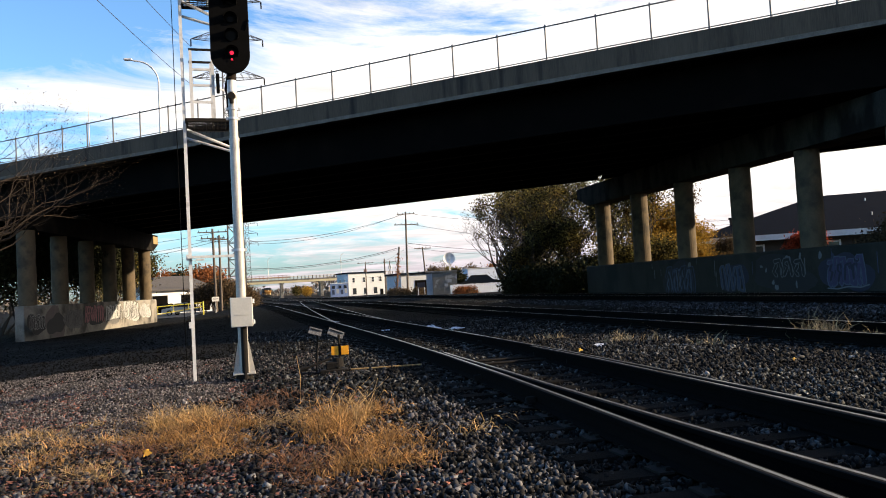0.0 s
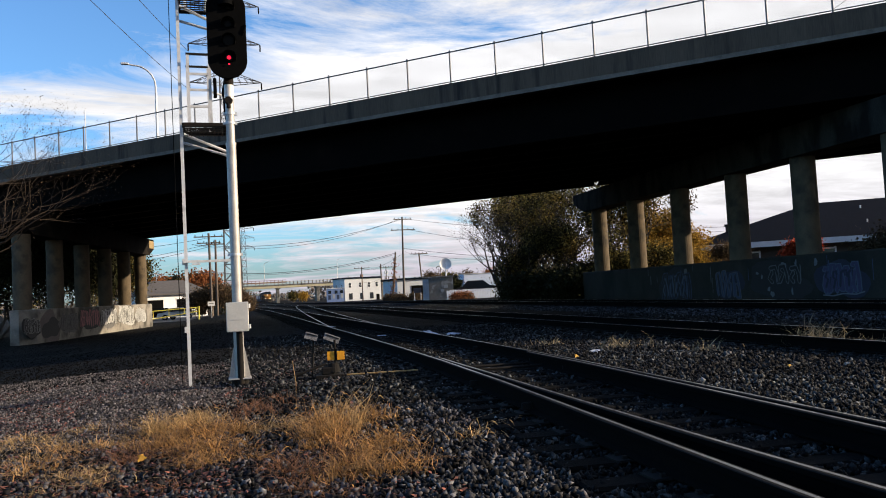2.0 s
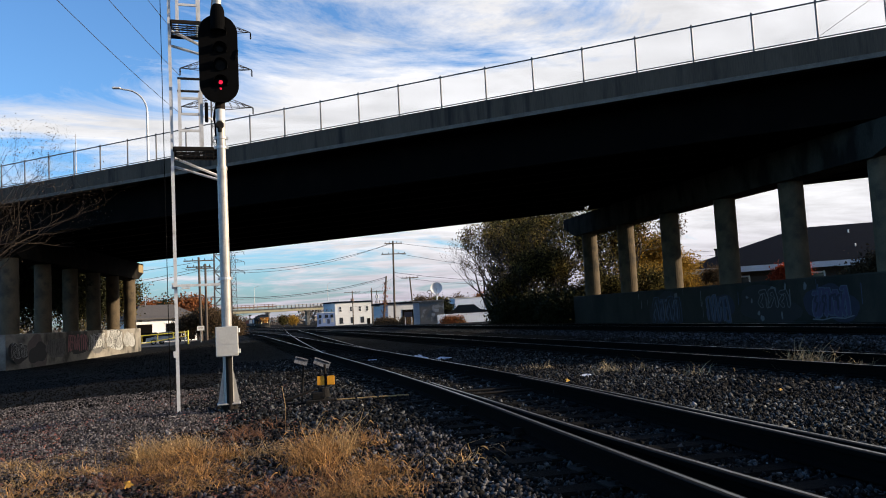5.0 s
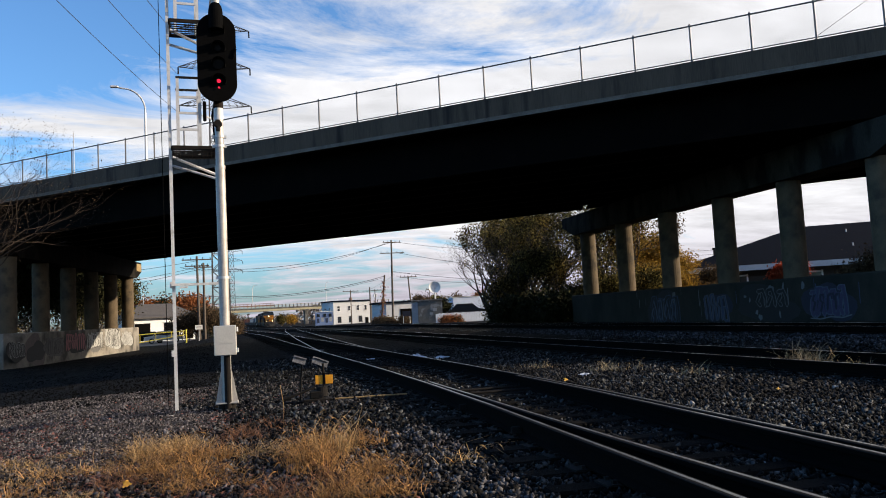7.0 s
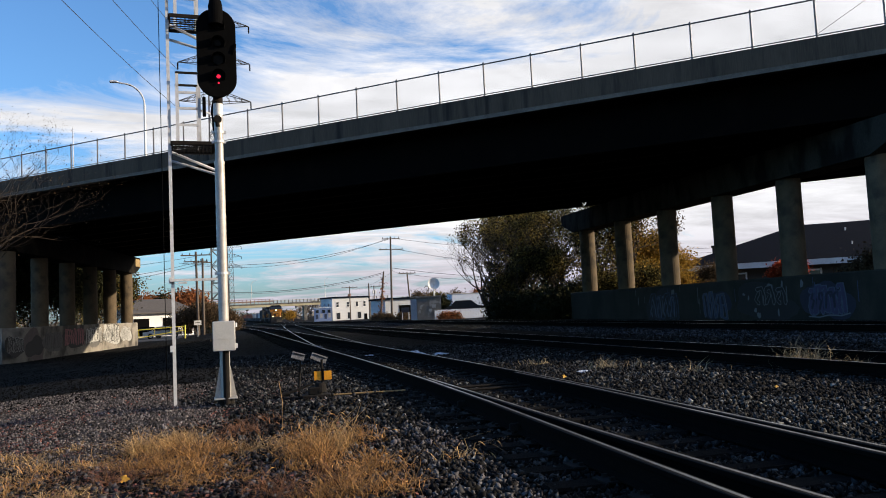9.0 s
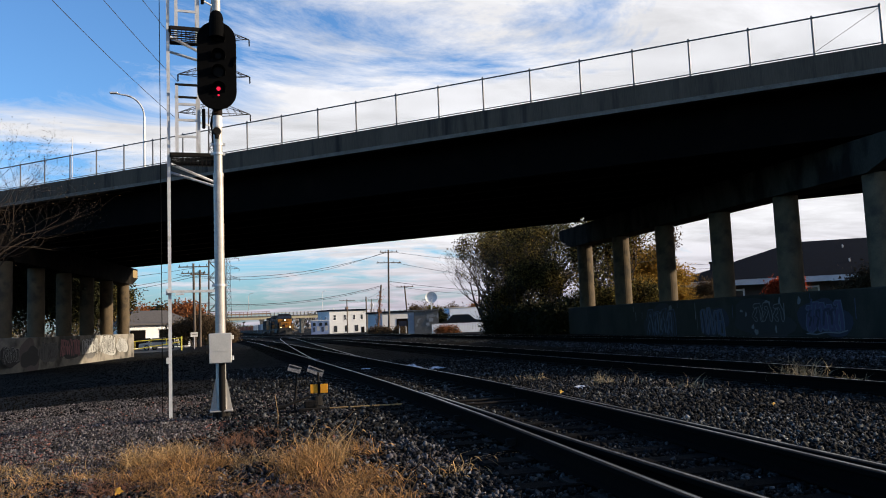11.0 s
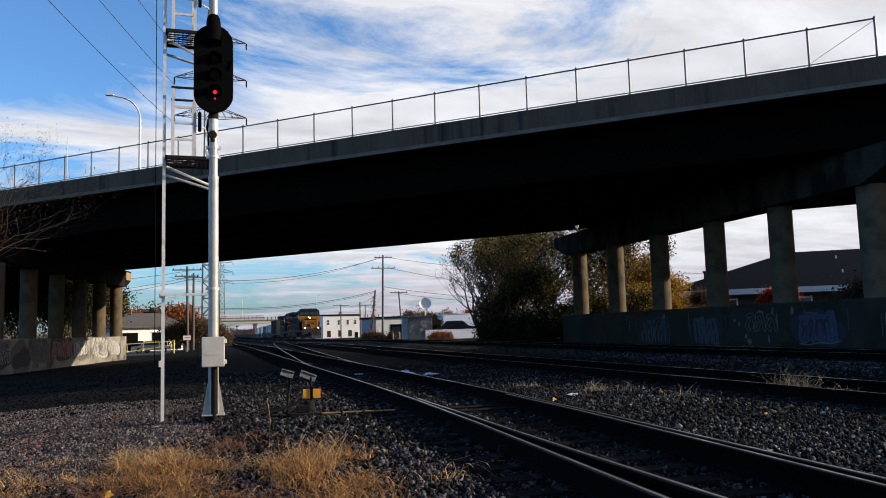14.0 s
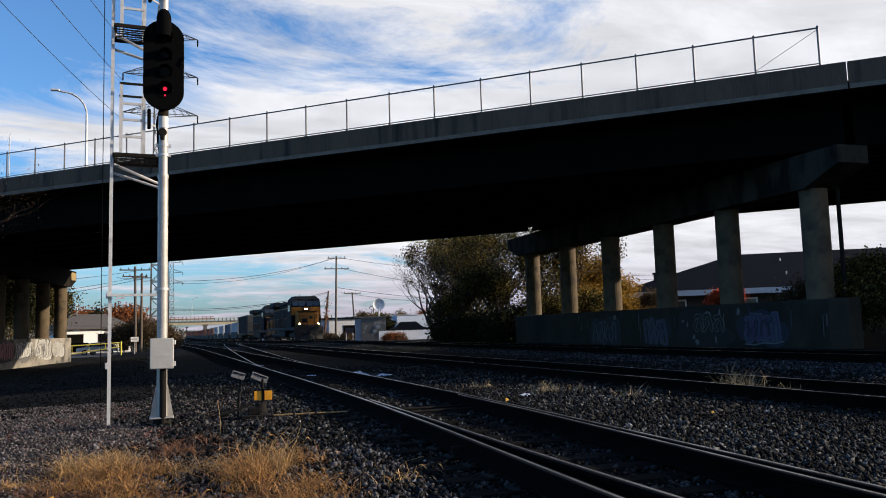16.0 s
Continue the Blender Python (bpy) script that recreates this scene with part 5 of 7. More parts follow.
def blade_mesh(centre, count, spread, height, rng, lean=0.5, width=0.0016, seed_heads=0.0, squash=1.0):
    """Bent grass blades, each three tapering quads, some ending in a drooping seed head."""
    m = Mesh()
    subs = [(rng.normal() * spread * 0.5, rng.normal() * spread * 0.5 * squash, rng.uniform(0.5, 1.1)) for _ in range(9)]
    for _ in range(count):
        sx0, sy0, tall = subs[rng.integers(0, 9)]
        a, r = rng.uniform(0, 6.283), abs(rng.normal()) * spread * 0.30
        x, y = centre[0] + sx0 + r * math.cos(a), centre[1] + sy0 + r * math.sin(a)
        r = min(spread, r * 1.5)
        z = bed_z(x, y) - 0.01
        h = height * tall * (0.3 + 0.9 * rng.random() ** 1.5) * (1 - 0.35 * (r / spread) ** 2)
        out = rng.uniform(0, 6.283) if rng.random() < 0.8 else a
        l = lean * rng.uniform(0.3, 2.2)
        dx, dy = math.cos(out), math.sin(out)
        w = width * rng.uniform(0.6, 1.3)
        sx, sy = math.cos(out + 1.57 + rng.uniform(-0.8, 0.8)), math.sin(out + 1.57)
        pts = []
        for k in range(4):
            u = k / 3
            kx, ky = rng.normal() * 0.20 * h * u, rng.normal() * 0.20 * h * u
            pts.append((x + dx * l * h * u * u + kx, y + dy * l * h * u * u + ky, z + h * max(0.06, u - 0.30 * l * u * u)))
        vs, wk = [], (1.0, 0.85, 0.6, 0.12)
        for p, q in zip(pts, wk):
            vs += [(p[0] - sx * w * q, p[1] - sy * w * q, p[2]), (p[0] + sx * w * q, p[1] + sy * w * q, p[2])]
        m.add(vs, [(0, 1, 3, 2), (2, 3, 5, 4), (4, 5, 7, 6)])
        if rng.random() < seed_heads:
            e = pts[-1]
            tip = [(e[0] + dx * 0.02 * k, e[1] + dy * 0.02 * k, e[2] + 0.006 * k - 0.006 * k * k) for k in range(4)]
            rad = (0.002, 0.0045, 0.004, 0.0015)
            for k in range(3):
                m.rod(tip[k], tip[k + 1], rad[k], rad[k + 1], n=5, cap=False)
    return m


def build_grass():
    rng = np.random.default_rng(9)
    clumps = [  # x, y, spread, height, blades, lean, heads, material, label
        (0.55, 6.9, 0.42, 0.34, 620, 0.7, 0.08, STRAW, "tall tan clump of dry grass with drooping seed heads"),
        (0.85, 6.2, 0.36, 0.28, 420, 0.8, 0.14, STRAW, "tan clump of dry grass with drooping seed heads"),
        (0.72, 7.2, 0.22, 0.46, 110, 0.35, 0.10, STRAW_PALE, "pale upright dry grass stalks"),
        (1.05, 7.6, 0.30, 0.26, 220, 0.8, 0.10, STRAW, "tan clump of dry grass with drooping seed heads"),
        (0.35, 5.9, 0.35, 0.22, 300, 0.9, 0.05, RED_GRASS, "low reddish clump of dry grass"),
        (0.25, 7.6, 0.30, 0.24, 160, 0.9, 0.03, STRAW_PALE, "loose pale clump of dry grass"),
        (-0.85, 8.3, 0.45, 0.32, 1000, 0.9, 0.0, STRAW_PALE, "matted pale clump of dry grass"),
        (-0.60, 7.5, 0.50, 0.26, 1000, 1.0, 0.02, STRAW, "broad tangled clump of dry grass"),
        (-0.40, 6.9, 0.42, 0.20, 620, 1.1, 0.0, STRAW, "broad tangled clump of dry grass"),
        (-1.05, 6.8, 0.42, 0.13, 420, 1.2, 0.0, RED_GRASS, "flattened reddish clump of dry grass"),
        (-0.15, 8.9, 0.42, 0.17, 520, 1.1, 0.0, RED_GRASS, "flattened reddish clump of dry grass"),
        (-1.75, 8.0, 0.55, 0.15, 600, 1.0, 0.0, STRAW_PALE, "low pale clump of dry grass"),
        (-2.35, 8.5, 0.50, 0.15, 460, 1.0, 0.0, STRAW_PALE, "low pale clump of dry grass"),
        (-1.45, 7.4, 0.40, 0.12, 260, 1.1, 0.0, STRAW, "sparse tan clump of dry grass"),
        (0.05, 9.7, 0.35, 0.16, 260, 1.0, 0.0, RED_GRASS, "sparse reddish clump of dry grass"),
        (0.60, 5.55, 0.40, 0.27, 420, 0.8, 0.06, STRAW, "tan clump of dry grass with drooping seed heads"),
        (0.95, 5.35, 0.30, 0.22, 240, 0.9, 0.06, STRAW, "low tan clump of dry grass"),
        (0.20, 5.25, 0.32, 0.16, 220, 1.0, 0.0, RED_GRASS, "low reddish clump of dry grass"),
        (-0.45, 6.35, 0.42, 0.17, 520, 1.1, 0.0, STRAW, "flattened tan clump of dry grass"),
        (-1.35, 6.35, 0.50, 0.15, 520, 1.1, 0.0, STRAW_PALE, "flattened pale clump of dry grass"),
        (-1.9, 7.0, 0.50, 0.14, 420, 1.0, 0.0, STRAW, "low tan clump of dry grass"),
        (-0.95, 5.7, 0.45, 0.12, 260, 1.2, 0.0, RED_GRASS, "flattened reddish clump of dry grass"),
        (1.62, 6.15, 0.20, 0.33, 24, 0.8, 0.6, STRAW_PALE, "a few dry stalks with drooping seed heads"),
    ]
    for x, y, sp, h, n, lean, heads, mat, label in clumps:
        ob = part("grass_clump", blade_mesh((x, y), int(n * 1.9), sp, h, rng, lean, width=0.0034, seed_heads=heads * 0.4), mat)
        tagged(ob, label, "dry grass", group="dry grass clumps", kind="stuff")
    for x, y, sp, h, n, mat in ((8.4, 10.7, 0.42, 0.42, 300, WEED_DARK), (7.0, 11.4, 0.3, 0.3, 60, WEED_DARK), (9.0, 10.2, 0.3, 0.25, 50, WEED_DARK), (6.3, 13.0, 0.45, 0.28, 130, WEED_DARK), (5.6, 14.6, 0.4, 0.2, 80, WEED_DARK)):
        ob = part("grass_clump", blade_mesh((x, y), n, sp, h * 1.15, rng, 0.38, width=0.006), mat)
        tagged(ob, "wispy dry weeds between the tracks", "dry grass", group="weeds between the tracks", kind="stuff")
    for x, y, h in ((0.37, 8.7, 0.55),):
        ob = part("weed_stalk", Mesh().tube([(x, y, bed_z(x, y)), (x + 0.01, y, bed_z(x, y) + h * 0.6), (x - 0.02, y, bed_z(x, y) + h)], 0.003, n=5), STRAW_PALE)
        tagged(ob, "single dry upright weed stalk", "weed")
    # leaf litter
    lv = Mesh()
    for _ in range(13000):
        y = 4.6 + 11 * rng.random() ** 1.9
        x = rng.uniform(-0.4 * y, -0.2) if rng.random() < 0.85 else rng.uniform(-0.5, 1.2)
        if y > 7.6 and noise.noise(Vector((x * 0.5, y * 0.5, 7))) < 0.08 and rng.random() < 0.85:
            continue
        z = bed_z(x, y) + rng.uniform(0.004, 0.03)
        s, a, t = rng.uniform(0.010, 0.026), rng.uniform(0, 6.28), rng.uniform(-0.4, 0.4)
        c, q = math.cos(a), math.sin(a)
        lv.add([(x - s * c, y - s * q, z), (x + s * 0.5 * q, y - s * 0.5 * c, z + t * s), (x + s * c, y + s * q, z + 0.4 * s), (x - s * 0.5 * q, y + s * 0.5 * c, z - t * s)], [(0, 1, 2, 3)])
    tagged(part("leaf_litter", lv, RED_LEAF), "scattered reddish-brown fallen leaves on the gravel", "leaves", kind="stuff")
    for x, y in ((4.95, 11.9), (-0.93, 6.7), (6.4, 8.6)):
        m = Mesh()
        pts = []
        for k in range(10):
            a = 6.283 * k / 10
            r = 0.042 if k % 2 == 0 else 0.018
            pts.append((x + r * math.cos(a), y + r * 0.7 * math.sin(a), bed_z(x, y) + 0.035 + 0.03 * math.sin(a)))
        m.add(pts + [(p[0], p[1], p[2] - 0.002) for p in pts], [tuple(range(10)), tuple(range(19, 9, -1))])
        tagged(part("fallen_leaf", m, YELLOW_LEAF), "single yellow fallen leaf on the ballast", "leaf", group="single fallen leaves")


def crumpled(cx, cy, cz, sx, sy, sz, seed, n=10):
    m = Mesh()
    r = random.Random(seed)
    rows = 5
    vs = []
    for j in range(rows + 1):
        a = math.pi / 2 * j / rows
        for i in range(n):
            b = 6.283 * i / n
            k = r.uniform(0.65, 1.1)
            vs.append((cx + sx * math.cos(a) * math.cos(b) * k, cy + sy * math.cos(a) * math.sin(b) * k, cz + sz * math.sin(a) * r.uniform(0.5, 1.1)))
    fs = [(j * n + i, j * n + (i + 1) % n, (j + 1) * n + (i + 1) % n, (j + 1) * n + i) for j in range(rows) for i in range(n)]
    return m.add(vs, fs)


def build_litter():
    for x, y, sx, sy, sz, label in ((4.32, 20.3, 0.34, 0.22, 0.17, "crumpled blue-white plastic bag beside the rail"), (4.98, 20.3, 0.32, 0.16, 0.08, "flattened white plastic scrap beside the rail"),
                                    (5.6, 12.6, 0.20, 0.10, 0.06, "crumpled white plastic wrapper on the ballast"), (3.35, 21.8, 0.25, 0.12, 0.05, "flattened white scrap on the ballast"), (2.75, 30.0, 0.3, 0.15, 0.05, "flattened white scrap on the ballast")):
        tagged(part("plastic_litter", crumpled(x, y, bed_z(x, y) - 0.01, sx, sy, sz, int(x * 100)), PLASTIC), label, "litter")


# ================= trees =================


def grow(m, tips, p, d, length, r, depth, rng, bend=0.35, up=0.15, splits=(2, 3), shrink=0.72, leafy=2):
    """A limb in three bent steps, then its branches."""
    p, d = Vector(p), Vector(d).normalized()
    for k in range(3):
        q = p + d * length / 3
        r2 = r * 0.86
        m.rod(p, q, r, r2, n=7 if r > 0.06 else 4 if r > 0.02 else 3, cap=False)
        p, r = q, r2
        d = (d + Vector((rng.uniform(-bend, bend), rng.uniform(-bend, bend), rng.uniform(-bend, bend) * 0.6 + up * 0.3))).normalized()
        if depth <= leafy:
            tips.append(p.copy())
    if depth == 0:
        tips.append(p)
        return
    for _ in range(rng.integers(splits[0], splits[1] + 1)):
        e = (d + Vector((rng.uniform(-0.85, 0.85), rng.uniform(-0.85, 0.85), rng.uniform(-0.35, 0.7) + up))).normalized()
        grow(m, tips, p, e, length * shrink * rng.uniform(0.8, 1.15), r * 0.68, depth - 1, rng, bend, up, splits, shrink, leafy)


def leaves_at(tips, rng, per, spread, size, keep=None):
    n = len(tips) * per
    if n == 0:
        return None
    base = np.repeat(np.array([tuple(t) for t in tips]), per, 0)
    c = base + rng.normal(size=(n, 3)) * spread
    if keep is not None:
        c = c[keep(c)]
        n = len(c)
    u = rng.normal(size=(n, 3)); u /= np.linalg.norm(u, axis=1, keepdims=True)
    v = rng.normal(size=(n, 3)); v -= u * (u * v).sum(1, keepdims=True); v /= np.linalg.norm(v, axis=1, keepdims=True)
    s = size * rng.uniform(0.5, 1.3, (n, 1))
    co = np.stack([c - u * s, c + v * s * 0.55, c + u * s, c - v * s * 0.55], 1).reshape(-1, 3)
    return co


def leaf_object(name, co, mat, parent):
    n = len(co) // 4
    me = bpy.data.meshes.new(name)
    me.vertices.add(n * 4)
    me.vertices.foreach_set("co", co.reshape(-1).astype(np.float32))
    me.loops.add(n * 4)
    me.loops.foreach_set("vertex_index", np.arange(n * 4, dtype=np.int32))
    me.polygons.add(n)
    me.polygons.foreach_set("loop_start", np.arange(0, n * 4, 4, dtype=np.int32))
    me.materials.append(mat)
    me.update(calc_edges=True)
    me.validate()
    ob = new(name, me)
    ob.parent = parent
    return tagged(ob, kind="stuff")


def tree(label, base, height, lean=(0, 0, 1), seed=0, leaf=None, per=14, spread=0.35, size=0.11, depth=4, r=0.16, first=0.3, keep=None, bend=0.35, up=0.15, stems=1, splits=(2, 3), category="tree", group="trees", leafy=2, wide=1.6, gaps=None):
    rng = np.random.default_rng(seed)
    tr = thing("tree" if category == "tree" else "bush", label, category, group)
    m, tips = Mesh(), []
    base = Vector(base)
    for k in range(stems):
        off = Vector((rng.uniform(-0.5, 0.5), rng.uniform(-0.5, 0.5), 0)) * (0 if stems == 1 else 1.0)
        d = Vector(lean) + Vector((rng.uniform(-0.25, 0.25), rng.uniform(-0.25, 0.25), 0)) * (0 if stems == 1 else wide)
        grow(m, tips, base + off - Vector((0, 0, 0.3)), d, height * first, r, depth, rng, bend, up, splits, 0.72, leafy)
    part("trunk", m, BARK, tr)
    if leaf is not None and gaps is not None:      # leaves in clusters, the outer twigs left bare
        ax, ay = base.x, base.y
        reach = max(math.hypot(t.x - ax, t.y - ay) for t in tips)
        tips = [t for t in tips if noise.noise(t * 0.55) + 0.35 * noise.noise(t * 1.6) > gaps + 1.8 * max(0.0, math.hypot(t.x - ax, t.y - ay) / reach - 0.48)]
    if leaf is not None:
        co = leaves_at(tips, rng, per, spread, size, keep)
        if co is not None:
            leaf_object("crown", co, leaf, tr)
    return tr


def under_deck(c):
    """Leaves keep clear of the bridge."""
    n = (c[:, 0] - 19.0) * 0.698 + (c[:, 1] - 43.5) * 0.716      # past the far edge
    return (n > 0.4) | (c[:, 2] < 6.3)


def build_trees():
    # the big half-bare tree past the dark pier, in several stems
    olive = dict(leaf=LEAF_OLIVE, spread=0.26, size=0.085, gaps=-0.02, keep=under_deck, leafy=4, group="trees by the dark pier")
    tree("large olive-leaved tree thinning to bare twigs beside the tracks", bearing(20.0, 64, -0.1), 13.6, (-0.05, 0, 1), 3, per=9, depth=5, r=0.24, first=0.24, stems=5, wide=2.6, **olive)
    tree("olive-leaved tree thinning to bare twigs beside the tracks", bearing(18.6, 66, -0.1), 11.8, (-0.18, 0, 1), 8, per=7, depth=5, r=0.20, first=0.25, stems=4, wide=2.8, **{**olive, "gaps": 0.20})
    tree("bare twiggy tree leaning out of the growth over the tracks", bearing(19.2, 63, -0.1), 11.0, (-0.32, 0, 1), 41, per=4, depth=5, r=0.17, first=0.26, stems=4, wide=2.2, bend=0.28, splits=(2, 4), **{**olive, "gaps": 0.42})
    tree("low twiggy olive-leaved tree at the edge of the growth", bearing(18.5, 65, 0), 5.2, (-0.15, 0, 1), 18, per=9, depth=4, r=0.07, first=0.26, stems=6, wide=3.6, **{**olive, "gaps": -0.05})
    tree("olive-leaved tree close beside the pier", bearing(22.3, 60, 0), 12.4, (0.05, 0, 1), 15, per=9, depth=5, r=0.20, first=0.24, stems=5, wide=2.6, **olive)
    tree("low spreading olive-leaved tree beside the tracks", bearing(19.8, 61, 0), 7.2, (0, 0, 1), 16, per=13, depth=4, r=0.10, first=0.26, stems=7, wide=3.4, **olive)
    tree("low spreading olive-leaved tree beside the pier", bearing(21.5, 58, 0), 7.8, (0, 0, 1), 17, per=13, depth=4, r=0.10, first=0.26, stems=7, wide=3.4, **olive)
    # Added trees, mostly hidden; the tall ones stand there to shade the locomotive.
    for i, (x, y, h) in enumerate(((25.2, 70, 12.0), (27.4, 75.6, 15.0), (26.6, 73.0, 15.0), (29.8, 75.2, 16.0), (31, 66, 10))):
        tree("added olive-leaved tree, mostly hidden, further along the tracks", (x, y, 0.2), h, (0, 0, 1), 60 + i, LEAF_OLIVE, 16, 0.5, 0.13, depth=4, r=0.18, first=0.26, stems=4, wide=2.2, leafy=3, gaps=-0.1, group="trees by the dark pier")
    # dark low growth at its foot
    for i, (az, d, h) in enumerate(((18.6, 62, 1.8), (19.6, 58, 2.4), (21.4, 54, 2.6), (23.0, 52, 2.6), (24.4, 53, 2.4))):
        tree("dense dark undergrowth at the foot of the trees", bearing(az, d, 0), h * 0.85, (0, 0, 1), 30 + i, LEAF_GREEN, 30, 0.42, 0.10, depth=3, r=0.04, first=0.32, stems=5, category="bush", group="undergrowth by the dark pier")
    # behind the dark pier's columns
    tree("dark-trunked tree with thin gold leaves behind the pier", bearing(26.6, 58, 0.6), 8.8, (0.05, 0, 1), 21, LEAF_OLIVE, 7, 0.35, 0.09, leafy=4, depth=5, r=0.20, first=0.32, bend=0.5, keep=under_deck, group="trees behind the dark pier")
    tree("thin twiggy olive-leaved tree behind the pier", bearing(28.0, 58, 0.6), 11.5, (0.05, 0, 1), 27, LEAF_OLIVE, 6, 0.3, 0.09, leafy=4, depth=5, r=0.12, first=0.25, bend=0.45, stems=3, wide=2.0, gaps=-0.1, keep=under_deck, group="trees behind the dark pier")
    tree("thin twiggy olive-leaved tree behind the pier", bearing(25.3, 60, 0.6), 11.5, (0.0, 0, 1), 28, LEAF_OLIVE, 7, 0.3, 0.09, leafy=4, depth=5, r=0.12, first=0.25, bend=0.45, stems=3, wide=2.0, gaps=-0.15, keep=under_deck, group="trees behind the dark pier")
    tree("golden-leaved tree behind the pier", bearing(29.3, 62, 0.7), 7.6, (0, 0, 1), 22, LEAF_GOLD, 12, 0.32, 0.085, leafy=4, wide=2.4, depth=4, r=0.10, first=0.26, stems=5, group="trees behind the dark pier")
    tree("golden-leaved tree behind the pier", bearing(30.8, 64, 0.7), 6.2, (0, 0, 1), 25, LEAF_GOLD, 8, 0.32, 0.085, leafy=4, wide=2.4, depth=4, r=0.10, first=0.26, stems=3, group="trees behind the dark pier")
    tree("bare-twigged tree with a few pale leaves behind the pier", bearing(31.2, 62, 0.7), 10.2, (0.12, 0, 1), 23, LEAF_BROWN, 5, 0.25, 0.09, depth=5, r=0.13, first=0.27, bend=0.45, group="trees behind the dark pier")
    for i, (az, d, h, lf) in enumerate(((25.0, 53, 3.6, LEAF_OLIVE), (26.7, 54, 3.6, LEAF_OLIVE), (28.0, 56, 4.0, LEAF_OLIVE), (29.4, 57, 4.4, LEAF_GOLD), (30.6, 58, 3.4, LEAF_GOLD))):
        tree("leafy bush behind the crash wall of the dark pier", bearing(az, d, 0.4), h, (0, 0, 1), 70 + i, lf, 9, 0.3, 0.08, depth=4, r=0.05, first=0.28, stems=4, wide=2.4, leafy=3, category="bush", group="bushes behind the dark pier", keep=under_deck)
    tree("bare shrub behind the crash wall", bearing(33.6, 47, 0.9), 2.8, (0, 0, 1), 24, LEAF_BROWN, 5, 0.15, 0.05, depth=4, r=0.03, first=0.3, stems=5, category="bush", group="bushes behind the dark pier")
    tree("red-leaved garden shrub in front of the dark house", bearing(38.05, 41, 1.0), 1.9, (0, 0, 1), 26, LEAF_RED, 34, 0.16, 0.06, depth=3, r=0.02, first=0.34, stems=5, category="bush", group="bushes behind the dark pier")
    for i, (az, d, h) in enumerate(((42.4, 33, 1.0), (43.6, 32, 1.7), (46.4, 33, 2.7), (47.8, 34, 2.9), (49.6, 34, 2.7), (46.8, 30, 1.8), (48.4, 29.5, 2.0))):
        tree("overgrown green and tan bush on the bank behind the pier", bearing(az, d, 0.9), h, (0, 0, 1), 50 + i, LEAF_BROWN if i < 2 else LEAF_OLIVE, 26, 0.26, 0.06, depth=3, r=0.03, first=0.34, stems=6, category="bush", group="bushes behind the dark pier")
    # left: the tree whose branches hang before the bridge
    left = thing("tree", "bare autumn tree with a few tan leaves hanging before the bridge", "tree", "trees by the pale pier")
    rng = np.random.default_rng(77)
    m, tips = Mesh(), []
    foot = Vector((-12.6, 34.0, -0.7))
    m.rod(foot, foot + Vector((0.3, 0, 4.2)), 0.24, 0.19, n=10)
    hub = foot + Vector((0.3, 0, 4.2))
    for d, l, dep in (((0.9, 0.0, 0.55), 2.6, 5), ((0.8, -0.1, 0.75), 2.7, 5), ((0.95, 0.1, 0.30), 2.9, 6), ((0.95, 0.2, 0.08), 2.9, 6), ((0.98, 0.0, 0.2), 2.8, 6), ((0.9, 0.3, 0.18), 1.8, 5), ((0.7, -0.2, 0.25), 1.9, 5), ((0.5, -0.1, 0.95), 2.5, 4), ((0.1, 0, 1.0), 2.7, 4), ((0.8, 0.2, -0.05), 2.0, 5), ((0.6, 0.3, 0.45), 2.1, 5), ((0.5, 0, 1.0), 3.0, 5), ((-0.5, 0, 0.9), 2.3, 3)):
        grow(m, tips, hub, d, l, 0.072, dep, rng, bend=0.33, up=0.06, shrink=0.7)
    part("trunk", m, BARK_DARK, left)
    leaf_object("crown", leaves_at(tips[::8], rng, 1, 0.12, 0.035), LEAF_BROWN, left)
    # dense growth behind the pale pier
    for i, (az, d, h, lf) in enumerate(((-16.5, 62, 6, LEAF_GREEN), (-14.6, 66, 6, LEAF_GREEN), (-13.2, 72, 6.5, LEAF_OLIVE), (-11.9, 78, 7, LEAF_GREEN), (-10.7, 82, 7, LEAF_OLIVE), (-9.5, 86, 7, LEAF_GREEN), (-8.7, 92, 6.0, LEAF_OLIVE), (-18.5, 60, 6, LEAF_GREEN))):
        tree("dense dark green tree behind the pale pier", bearing(az, d, -0.7), h + 4.6, (0, 0, 1), 90 + i, lf, 16, 0.5, 0.13, leafy=3, wide=2.4, depth=4, r=0.10, first=0.26, stems=4, group="trees behind the pale pier")
    # past the pale pier: rust-coloured trees over the low building
    for i, (az, d, h, lf, per) in enumerate(((-6.6, 150, 8.6, LEAF_RUST, 11), (-5.9, 152, 8.4, LEAF_RUST, 11), (-5.1, 140, 7.6, LEAF_GREEN, 6), (-3.2, 128, 8.2, LEAF_RUST, 10), (-7.6, 150, 8.0, LEAF_BROWN, 6))):
        tree("autumn tree behind the low building", bearing(az, d, -1), h, (0, 0, 1), 120 + i, lf, int(per * 0.8), 0.7, 0.26, depth=4, r=0.14, first=0.27, stems=3, group="trees by the low building")
